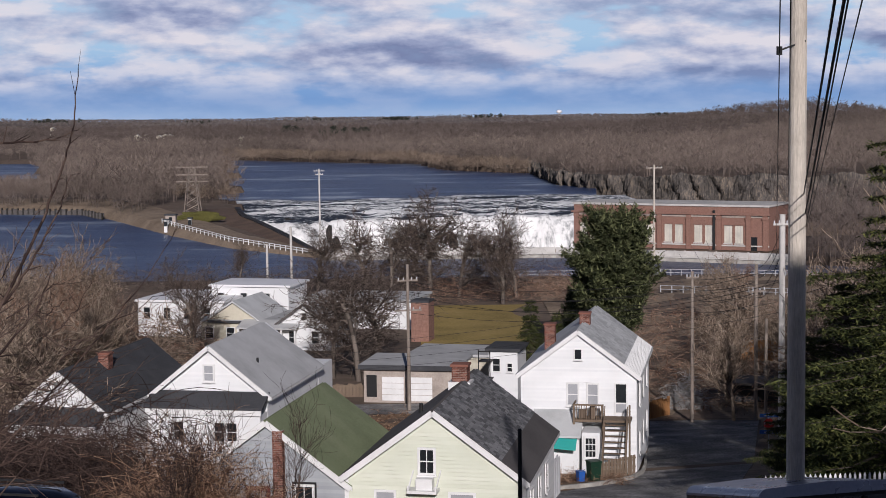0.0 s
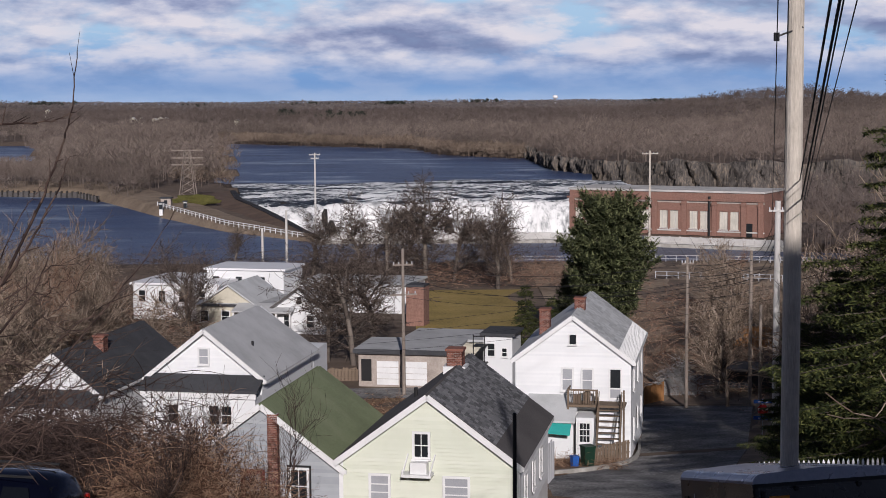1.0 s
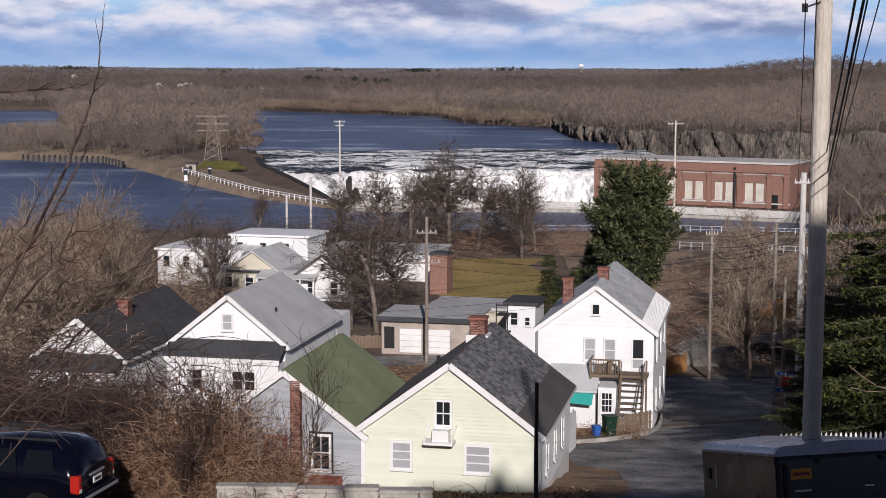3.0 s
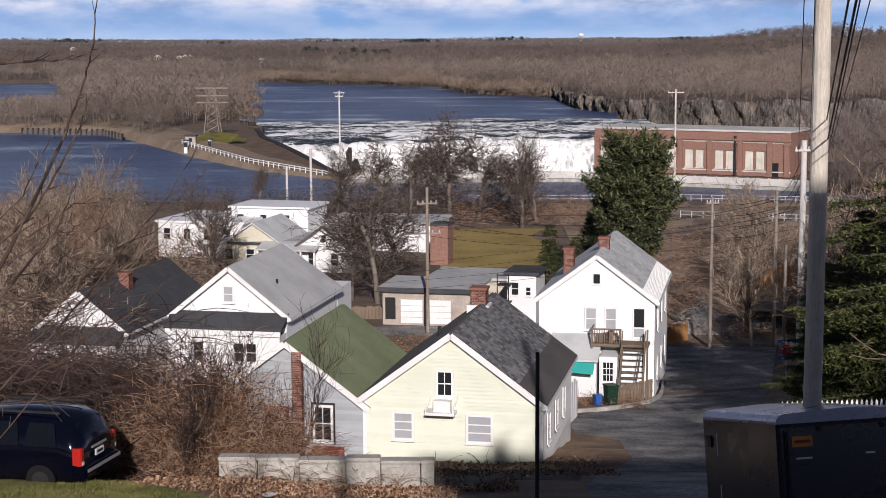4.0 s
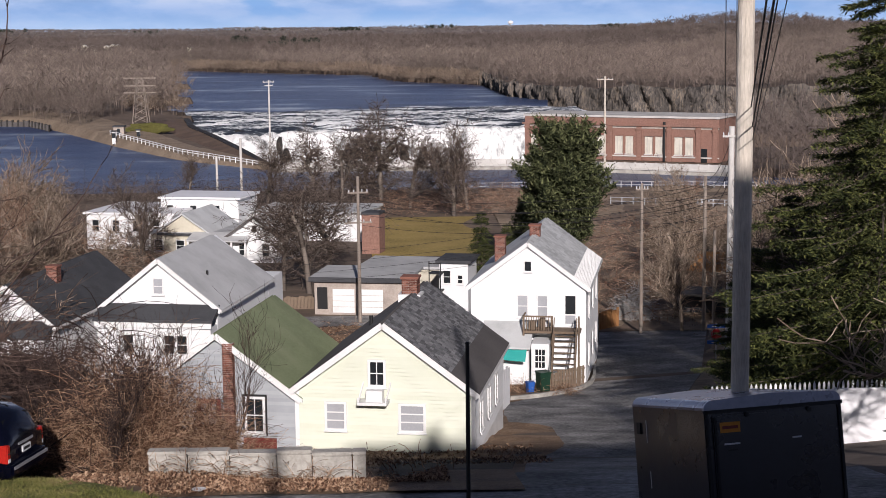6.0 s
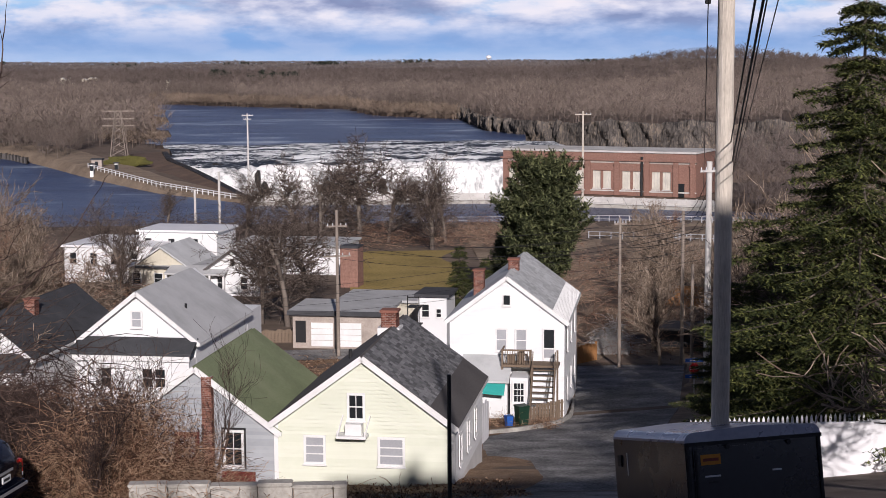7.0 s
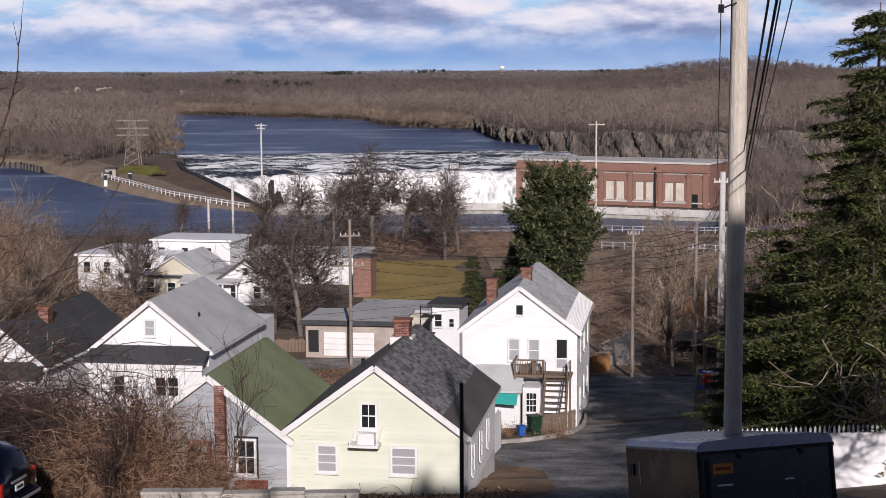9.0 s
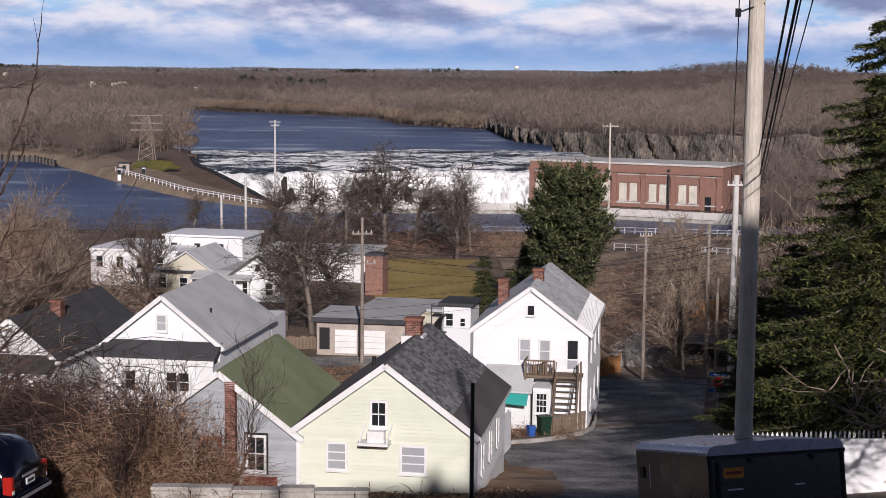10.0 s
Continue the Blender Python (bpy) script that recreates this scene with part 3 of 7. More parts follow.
def rock(name, x, y, z, sx, sy, sz, seed, mat=None, label="dark wet rock outcrop among the falls", category="rock"):
    bm = bmesh.new()
    bmesh.ops.create_icosphere(bm, subdivisions=3, radius=1.0)
    for v in bm.verts:
        d = 1 + 0.45 * noise.noise(v.co * 1.6 + Vector((seed, 0, 0))) + 0.18 * noise.noise(v.co * 5 + Vector((0, seed, 0)))
        v.co = Vector((v.co.x * sx, v.co.y * sy, v.co.z * sz)) * d
    return alone(name, bm, mat or M_WETROCK, pose(x, y, z), label, category, "rocks in the falls" if mat is None else "")


for k, (x, y, z, sx, sy, sz) in enumerate([(-31.4, 429, -23.4, 0.9, 1.6, 2.8), (-29.6, 425, -27, 1.5, 2.6, 3.2), (-16, 422, -29.0, 6, 3, 1.6), (-7, 424, -27.5, 1.2, 2, 2.6), (3, 424, -26, 1.2, 2, 3.2), (-44, 438, -20.2, 3, 2, 1.2)]):
    rock("rock", x, y, z, sx, sy, sz, k * 3.3)


def cliff():
    """Upright broken shale along the far bank, ridge by ridge."""
    pts = [(43.5, 770), (44, 700), (46, 620), (56, 585), (70, 566), (90, 556), (110, 549), (130, 546), (160, 543), (210, 540)]
    seg = np.cumsum([0] + [math.dist(a, b) for a, b in zip(pts, pts[1:])])
    s = np.linspace(0, seg[-1], 900)
    px, py = np.interp(s, seg, [p[0] for p in pts]), np.interp(s, seg, [p[1] for p in pts])
    us = np.linspace(0, 1, 36)
    S, U = np.meshgrid(s, us)
    PX, PY = np.repeat(px[None], 36, 0), np.repeat(py[None], 36, 0)
    fold = np.abs(smooth_noise(S + U * 9, U * 3, 7, 8.0)) * 8 + np.abs(smooth_noise(S - U * 5, U * 5, 2.7, 4.0)) * 4.0 + np.abs(smooth_noise(S - U * 2, U * 9, 0.9, 1.0)) * 1.6
    top = -13.0 + smooth_noise(s, s * 0, 14, 6.0) * 2.2 + smooth_noise(s, s * 0, 3, 2.0) * 0.9
    Z = -27 + U * (top[None] + 27)
    Y = PY - fold * (1.1 - U * 0.6)
    X = PX - fold * 0.4
    back = np.stack([px + 2, py + 14, top - 3.5], -1)
    v = np.concatenate([np.stack([X, Y, Z], -1).reshape(-1, 3), back])
    k = len(s)
    i = (np.arange(36)[:, None] * k + np.arange(k - 1)[None]).ravel()
    tris = np.concatenate([np.stack([i, i + 1, i + k + 1], 1), np.stack([i, i + k + 1, i + k], 1)])
    tagged(new("rock_cliff", tri_mesh("rock_cliff", v, tris, M_ROCK)), "grey-brown jagged shale cliff above the gorge", "cliff", kind="structure")


cliff()


def embankment():
    """The grass bank between canal and gorge, with its path and white rail."""
    xs = np.concatenate([np.linspace(-230, -91, 16), np.linspace(-90, -26, 40), np.linspace(-25, 33, 20)])
    us = np.array([0.2, 1.2, 3, 5, 7, 9, 12, 15.5])
    X = np.repeat(xs[None], len(us), 0)
    Y = far_bank(X) + us[:, None] * np.interp(xs, [-91, -60, -26, 0], [3.0, 2.3, 0.8, 0.45])[None]
    prof = np.interp(us, [0, 1.2, 3, 7, 12, 15.5], [-20, -18.6, -16.5, -16.2, -15.9, -16.2])
    Z = -20 + (prof[:, None] + 20) * (bank_crest(xs) + 20)[None] / 3.6 + smooth_noise(X, Y, 6, 2.2) * 0.25
    v = np.stack([X, Y, Z], -1).reshape(-1, 3)
    k = len(xs)
    i = (np.arange(len(us) - 1)[:, None] * k + np.arange(k - 1)[None]).ravel()
    tris = np.concatenate([np.stack([i, i + 1, i + k + 1], 1), np.stack([i, i + k + 1, i + k], 1)])
    me = tri_mesh("embankment", v, tris, M_BANK)
    me.shade_smooth()
    tagged(new("embankment", me), "dry brown grass embankment between canal and gorge", "embankment", kind="structure")


embankment()


def bank_top(x, off):
    return (x, float(far_bank(x)) + off * float(np.interp(x, [-91, -60, -26, 0], [3.0, 2.3, 0.8, 0.45])), float(bank_crest(x)) - 0.05)


def guard_rail(xs, off, name, label):
    """Posts with two rails along the bank."""
    th = empty(name, pose(*bank_top(xs[0], off)), label, "railing")
    inv = th.matrix_world.inverted()
    for a, b in zip(xs, xs[1:]):
        p, q = Vector(bank_top(a, off)), Vector(bank_top(b, off))
        part("post", tube(bmesh.new(), inv @ p, inv @ (p + Vector((0, 0, 1.15))), 0.09, n=6), M_TRIM, th)
        for zz in (0.65, 1.1):
            part("rail", bar(bmesh.new(), inv @ (p + Vector((0, 0, zz))), inv @ (q + Vector((0, 0, zz))), 0.1, 0.14), M_TRIM, th)
    return th


guard_rail(list(np.linspace(-70, -27, 34)), 3.2, "bank_railing", "white post and rail fence along the embankment path")



def weir():
    """A low row of dark gates across the head of the canal."""
    th = empty("gate_row", pose(-132, float(far_bank(-132)) - 1.0, WATER), "low dark timber gate row at the canal head", "weir")
    n = 22
    for k in range(n):
        x = k * 1.75
        y = float(far_bank(-132 + x)) - float(far_bank(-132))
        part("pier", boxed(x - 0.2, x + 0.2, y - 0.6, y + 0.6, -1.0, 1.9), M_WETROCK, th)
        if k < n - 1:
            part("gate", boxed(x + 0.2, x + 1.55, y - 0.2, y + 0.2, -1.0, 1.3 + 0.2 * (k % 3)), M_BROWNROOF, th)
    return th


weir()

# the brown rising bank and dark wall beside the falls
bm = bmesh.new()
for k in range(12):
    u0, u1 = k / 12, (k + 1) / 12
    a = Vector((float(gorge_left(316 + 126 * u0)), 316 + 126 * u0, 0))
    b = Vector((float(gorge_left(316 + 126 * u1)), 316 + 126 * u1, 0))
    za, zb = -18.2 + 1.6 * u0 + 1.4 * math.sin(u0 * 2.6), -18.2 + 1.6 * u1 + 1.4 * math.sin(u1 * 2.6)
    f = [bm.verts.new(p) for p in ((a.x, a.y, za), (b.x, b.y, zb), (b.x + 1.6, b.y, zb), (a.x + 1.6, a.y, za), (a.x, a.y, -40), (b.x, b.y, -40), (b.x + 1.6, b.y, -40), (a.x + 1.6, a.y, -40))]
    for q in ((0, 1, 2, 3), (3, 2, 6, 7), (1, 0, 4, 5)):
        bm.faces.new([f[j] for j in q])
alone("gorge_wall", bm, M_WETROCK, pose(0, 0, 0), "dark stone wall stepping down beside the falls", "wall", kind="structure")
bm = bmesh.new()
rows = []
for k in range(14):
    u = k / 13
    e = Vector((float(gorge_left(316 + 126 * u)), 316 + 126 * u, 0))
    r = []
    for j in range(8):
        w = j / 7
        x = e.x - w * (4 + 12 * u)
        y = e.y + w * (4 + 8 * u)
        y = max(y, float(far_bank(x)) + 11)
        r.append(bm.verts.new((x, y, -18.2 + 1.3 * u + 1.3 * math.sin(u * 2.6) * (1 - w) + 0.3 * noise.noise((x * 0.2, y * 0.2, 0)))))
    rows.append(r)
for a, b in zip(rows, rows[1:]):
    for j in range(7):
        bm.faces.new((a[j], a[j + 1], b[j + 1], b[j]))
alone("bare_bank", bm, material("bare_brown_earth", [(0.09, 0.06, 0.045), (0.14, 0.095, 0.07), (0.19, 0.135, 0.10)], 0.95, 0.2, bump=0.5), pose(0, 0, 0), "bare brown earth bank beside the falls", "bank", kind="structure", smooth=True)


# canal wall with its row of panels, in front of the falls
def canal_wall():
    w = tagged(new("canal_wall"), "pale concrete canal wall with a panelled parapet", "wall", kind="structure")
    for (xa, ya), (xb, yb) in (((-24, 301), (22, 300.4)), ((22, 300.4), (63.5, 279.5))):
        L = math.hypot(xb - xa, yb - ya)
        m = pose(xa, ya, 0, 0, 0, math.degrees(math.atan2(yb - ya, xb - xa)))

        def placed(bm):
            bmesh.ops.transform(bm, matrix=m, verts=bm.verts)
            return bm
        part("base", placed(boxed(0, L, 0, 1.2, -21, -17.5)), M_CONCRETE, w)
        part("ledge", placed(boxed(0, L, -0.25, -0.004, -17.75, -17.5)), M_STONE, w)
        n = int(L / 2.0)
        for k in range(n):
            x = k * L / n
            part("panel", placed(boxed(x, x + L / n - 0.25, 0.12, 0.4, -17.5, -16.6)), M_STONE, w)
            part("post", placed(boxed(x + L / n - 0.24, x + L / n - 0.02, 0.05, 0.5, -17.5, -16.35)), M_STONE, w)
        part("top_rail", placed(boxed(0, L, 0.1, 0.42, -16.6, -16.45)), M_STONE, w)


canal_wall()


# ---- powerhouse ----
def powerhouse():
    L, D, H = 40.0, 13.0, 8.8
    th = empty("powerhouse", pose(26.5, 310.0, -16.9, 0, 0, -28.7), "long red brick hydro powerhouse with boarded tall windows", "power station")
    bm = bmesh.new()
    bays = [(3.0, 2), (8.9, 2), (14.9, 2), (20.9, 2), (27.0, 2), (33.0, 2)]
    # wall with the openings left out, built in strips round each opening
    openings = []
    for x0, _ in bays:
        for j in range(2):
            openings.append((x0 + j * 2.15 - 1.75, x0 + j * 2.15 - 0.1))
    x = 0.0
    for a, b in openings:
        box(bm, x, a, 0, 0.5, 0, H - 0.5)
        box(bm, a, b, 0, 0.5, 0, 1.3)
        box(bm, a, b, 0, 0.5, 4.75, H - 0.5)
        x = b
    box(bm, x, L, 0, 0.5, 0, H - 0.5)
    box(bm, 0, 0.5, 0.5, D, 0, H - 0.5)
    box(bm, L - 0.5, L, 0.5, D, 0, H - 0.5)
    box(bm, 0.5, L - 0.5, D - 0.5, D, 0, H - 0.5)
    part("wall", bm, M_PLANT, th)
    part("roof", boxed(0.3, L - 0.3, 0.3, D - 0.3, H - 0.9, H - 0.55), M_GREYROOF, th)
    part("coping", boxed(-0.25, L + 0.25, -0.28, D + 0.25, H - 0.5, H - 0.12, bevel=0.05), M_STONE, th, "pale stone coping")
    part("cornice", boxed(-0.4, L + 0.4, -0.5, -0.003, H - 2.1, H - 1.75), M_PLANT, th)
    part("frieze", boxed(-0.1, L + 0.1, -0.1, -0.003, H - 2.55, H - 2.12), M_BEIGE, th, "weathered stone band")
    part("string_course", boxed(-0.15, L + 0.15, -0.14, -0.003, 0.75, 1.0), M_STONE, th)
    for x in (0.1, 5.7, 11.7, 17.7, 23.7, 29.8, 35.6, 38.9):
        part("pilaster", boxed(x, x + 1.0, -0.32, -0.004, 0, H - 2.1), M_PLANT, th)
        part("pilaster_cap", boxed(x - 0.1, x + 1.1, -0.42, -0.004, H - 2.9, H - 2.55), M_PLANT, th)
    for a, b in openings:
        w = part("window", boxed(a, b, 0.18, 0.28, 1.3, 4.75), M_BOARDED, th, "tall window boarded with cream panels")
        for t in (0.33, 0.66):
            part("mullion", boxed(a + (b - a) * t - 0.03, a + (b - a) * t + 0.03, 0.13, 0.178, 1.3, 4.75), M_STONE, w)
        part("lintel", boxed(a - 0.15, b + 0.15, -0.05, -0.003, 4.75, 5.05), M_PLANT, w)
        part("sill", boxed(a - 0.1, b + 0.1, -0.14, -0.003, 1.1, 1.3), M_STONE, w)
    part("door", boxed(L - 3.4, L - 2.2, -0.05, -0.004, 0.0, 2.6), M_GLASS, th, "dark doorway")
    part("downpipe", tube(bmesh.new(), (29.3, -0.2, 0), (29.3, -0.2, H - 1.2), 0.24, n=8), M_BLACK, th)


powerhouse()


# ---- houses ----
def gable_face(W, wall_h, ridge_h, step, mat_name, mat, y=0.0, x_cut=None):
    """Lapped boards over a gable wall of width W in the plane y, each board a thin wedge."""
    verts, faces = [], []
    z = 0.0
    while z < ridge_h - 0.05:
        z1 = min(z + step, ridge_h)

        def half(zz):
            return W / 2 if zz <= wall_h else W / 2 * (ridge_h - zz) / (ridge_h - wall_h)
        a, b = half(z), half(z1)
        k = len(verts)
        verts += [(-a, y - 0.05, z), (a, y - 0.05, z), (b, y - 0.008, z1), (-b, y - 0.008, z1), (-a, y, z), (a, y, z)]
        faces += [(k, k + 1, k + 2, k + 3), (k, k + 4, k + 5, k + 1)]
        z = z1
    return mesh_of(mat_name, verts, faces, mat)


def side_face(L, wall_h, step, mat, x):
    verts, faces = [], []
    s = 1 if x > 0 else -1
    z = 0.0
    while z < wall_h - 0.02:
        z1 = min(z + step, wall_h)
        k = len(verts)
        verts += [(x + s * 0.035, 0, z), (x + s * 0.035, L, z), (x + s * 0.008, L, z1), (x + s * 0.008, 0, z1), (x, 0, z), (x, L, z)]
        faces += [(k, k + 1, k + 2, k + 3), (k, k + 4, k + 5, k + 1)]
        z = z1
    return mesh_of("siding", verts, faces, mat)


def window(parent, x, z, w, hgt, y=0.0, glass=None, frame_mat=None, grid=(1, 2), side=0, trim=0.11, sill=True, name="window"):
    """A sash window standing 4 cm proud of a front wall (side=0), or of the right wall at x (side=1, x is then along the wall)."""
    frame_mat, glass = frame_mat or M_TRIM, glass or M_GLASS

    def at(bm):
        if side:
            bmesh.ops.transform(bm, matrix=Matrix.Translation((y, 0, 0)) @ pose(0, 0, 0, 0, 0, 90), verts=bm.verts)
        return bm
    yy = 0.0 if side else y
    bm = bmesh.new()
    ring = []
    for yv in (yy - 0.09, yy - 0.036):
        for t in (trim, 0.0):
            ring.append([bm.verts.new(p) for p in ((x - w / 2 - t, yv, z - t), (x + w / 2 + t, yv, z - t), (x + w / 2 + t, yv, z + hgt + t), (x - w / 2 - t, yv, z + hgt + t))])
    for i in range(4):
        j = (i + 1) % 4
        for a, b in ((0, 1), (1, 3), (3, 2), (2, 0)):
            bm.faces.new((ring[a][i], ring[a][j], ring[b][j], ring[b][i]))
    win = part(name, at(bm), frame_mat, parent)
    for i in range(1, grid[1]):
        zz = z + hgt * i / grid[1]
        part("sash_bar", at(boxed(x - w / 2, x + w / 2, yy - 0.075, yy - 0.05, zz - 0.025, zz + 0.025)), frame_mat, win)
    for i in range(1, grid[0]):
        xx = x - w / 2 + w * i / grid[0]
        part("mullion", at(boxed(xx - 0.018, xx + 0.018, yy - 0.079, yy - 0.076, z, z + hgt)), frame_mat, win)
    part("pane", at(boxed(x - w / 2, x + w / 2, yy - 0.048, yy - 0.038, z, z + hgt)), glass, win)
    if sill:
        part("sill", at(boxed(x - w / 2 - trim - 0.04, x + w / 2 + trim + 0.04, yy - 0.15, yy - 0.091, z - trim - 0.05, z - trim + 0.02)), frame_mat, win)
    return win


def roof_slabs(th, W, L, wall_h, ridge_h, over, front, back, th_k, mats, fascia=None, hip=0.0):
    """Two roof slabs, with white rake boards at the front."""
    slope = (ridge_h - wall_h) / (W / 2)
    for s, mat in zip((-1, 1), mats):
        e = W / 2 + over
        ez = wall_h - over * slope
        a = [(0, -front, ridge_h), (s * e, -front, ez), (s * e, L + back, ez), (0, L + back - hip, ridge_h)]
        n = Vector((s * slope, 0, 1)).normalized() * th_k
        verts = [Vector(p) + Vector((0, 0, 0.02)) for p in a] + [Vector(p) + n + Vector((0, 0, 0.02)) for p in a]
        me = mesh_of("roof_slope", verts, [(0, 1, 2, 3), (4, 7, 6, 5), (0, 4, 5, 1), (1, 5, 6, 2), (2, 6, 7, 3), (3, 7, 4, 0)], mat)
        part("roof_slope", me, mat, th)
        if fascia:
            bm = bmesh.new()
            bar(bm, (0, -front - 0.03, ridge_h + th_k * 0.35 - 0.06), (s * e, -front - 0.03, ez + th_k * 0.35 - 0.06), 0.05, 0.26)
            part("rake_board", bm, fascia, th)
            bm = bmesh.new()
            bar(bm, (s * (e + 0.03), -front, ez), (s * (e + 0.03), L + back, ez), 0.05, 0.18)
            part("eave_board", bm, fascia, th)
    if hip:
        e, ez = W / 2 + over, wall_h - over * slope
        me = mesh_of("roof_slope", [(-e, L + back, ez), (e, L + back, ez), (0, L + back - hip, ridge_h), (0, L + back - hip, ridge_h + th_k * 1.1), (e, L + back, ez + th_k), (-e, L + back, ez + th_k)], [(0, 1, 2), (3, 4, 5), (0, 5, 4, 1)], mats[1])
        part("roof_slope", me, mats[1], th)


def shingle_rows(th, W, L, wall_h, ridge_h, over, front, back, lift, s, mat, tab=0.32, rise=0.17, seed=1, y0=None, u_max=1.0, pieces=0):
    """Overlapping shingle tabs on one slope, each a thin wedge of its own."""
    rng = random.Random(seed)
    slope = (ridge_h - wall_h) / (W / 2)
    run = math.hypot(W / 2 + over, (W / 2 + over) * slope)
    d = Vector((s * (W / 2 + over), 0, -(W / 2 + over) * slope)).normalized()
    n = Vector((s * slope, 0, 1)).normalized()
    o = Vector((0, 0, ridge_h + 0.02)) + n * lift
    verts, faces = [], []
    k = 0
    loose = 0
    if pieces:
        tab_me = mesh_of("shingle", [d * rise + n * 0.02 + Vector((0, 0.006, 0)), d * rise + n * 0.02 + Vector((0, tab - 0.006, 0)), n * 0.003 + Vector((0, tab - 0.006, 0)), n * 0.003 + Vector((0, 0.006, 0)), d * rise + Vector((0, 0.006, 0)), d * rise + Vector((0, tab - 0.006, 0))], [(0, 1, 2, 3), (0, 4, 5, 1), (0, 3, 4), (1, 5, 2)], M_SHINGLE_PIECE)
    u = run * u_max
    ya, yb = (-front if y0 is None else y0), L + back
    while u > 0.05:
        y = ya - rng.random() * tab
        u0 = max(0.0, u - rise * 1.15)
        while y < yb:
            a, b = max(y + 0.006, ya), min(y + tab - 0.006, yb)
            if pieces and loose < pieces and b - a > tab * 0.8 and b < 3.6:
                ob = part("shingle", tab_me, None, th)
                ob.location = o + d * (u - rise) + Vector((0, y, 0)) + n * (0.004 + rng.random() * 0.008)
                loose += 1
            elif b - a > 0.03:
                t = 0.012 + rng.random() * 0.012
                P = [o + d * u + Vector((0, a, 0)), o + d * u + Vector((0, b, 0)), o + d * u0 + Vector((0, b, 0)), o + d * u0 + Vector((0, a, 0))]
                verts += [P[0] + n * t, P[1] + n * t, P[2] + n * 0.002, P[3] + n * 0.002, P[0], P[1]]
                faces += [(k, k + 1, k + 2, k + 3), (k, k + 4, k + 5, k + 1)]
                k += 6
            y += tab * (0.85 + rng.random() * 0.3)
        u -= rise
    return mesh_of("shingles", verts, faces, mat)


def brick_stack(th, name, x0, y0, w, d, z0, z1, label, cap=True, bw=0.21, bh=0.07):
    """A chimney laid brick by brick round a mortar core."""
    st = part(name, boxed(x0 + 0.015, x0 + w - 0.015, y0 + 0.015, y0 + d - 0.015, z0, z1 - 0.01), M_MORTAR, th, label)
    mesh_cache = {}
    nz = int((z1 - z0) / (bh + 0.012))
    big = bmesh.new()
    for k in range(nz):
        z = z0 + k * (bh + 0.012)
        off = 0.5 * (bw + 0.012) * (k % 2)
        for face in range(2):
            length = w if face == 0 else d
            p = -off
            while p < length - 0.02:
                a, b = max(p, 0), min(p + bw, length)
                if b - a > 0.03:
                    if face == 0:
                        box(big, x0 + a, x0 + b, y0, y0 + 0.03, z, z + bh)
                    else:
                        box(big, x0 + w - 0.03, x0 + w, y0 + a, y0 + b, z, z + bh)
                        box(big, x0, x0 + 0.03, y0 + a, y0 + b, z, z + bh)
                p += bw + 0.012
    b = part("brickwork", big, M_BRICK, st)
    tagged(b, kind="stuff")
    if cap:
        part("cap", boxed(x0 - 0.06, x0 + w + 0.06, y0 - 0.06, y0 + d + 0.06, z1 - 0.12, z1, bevel=0.01), M_BRICK, st)
    return st


TURN = -11.0


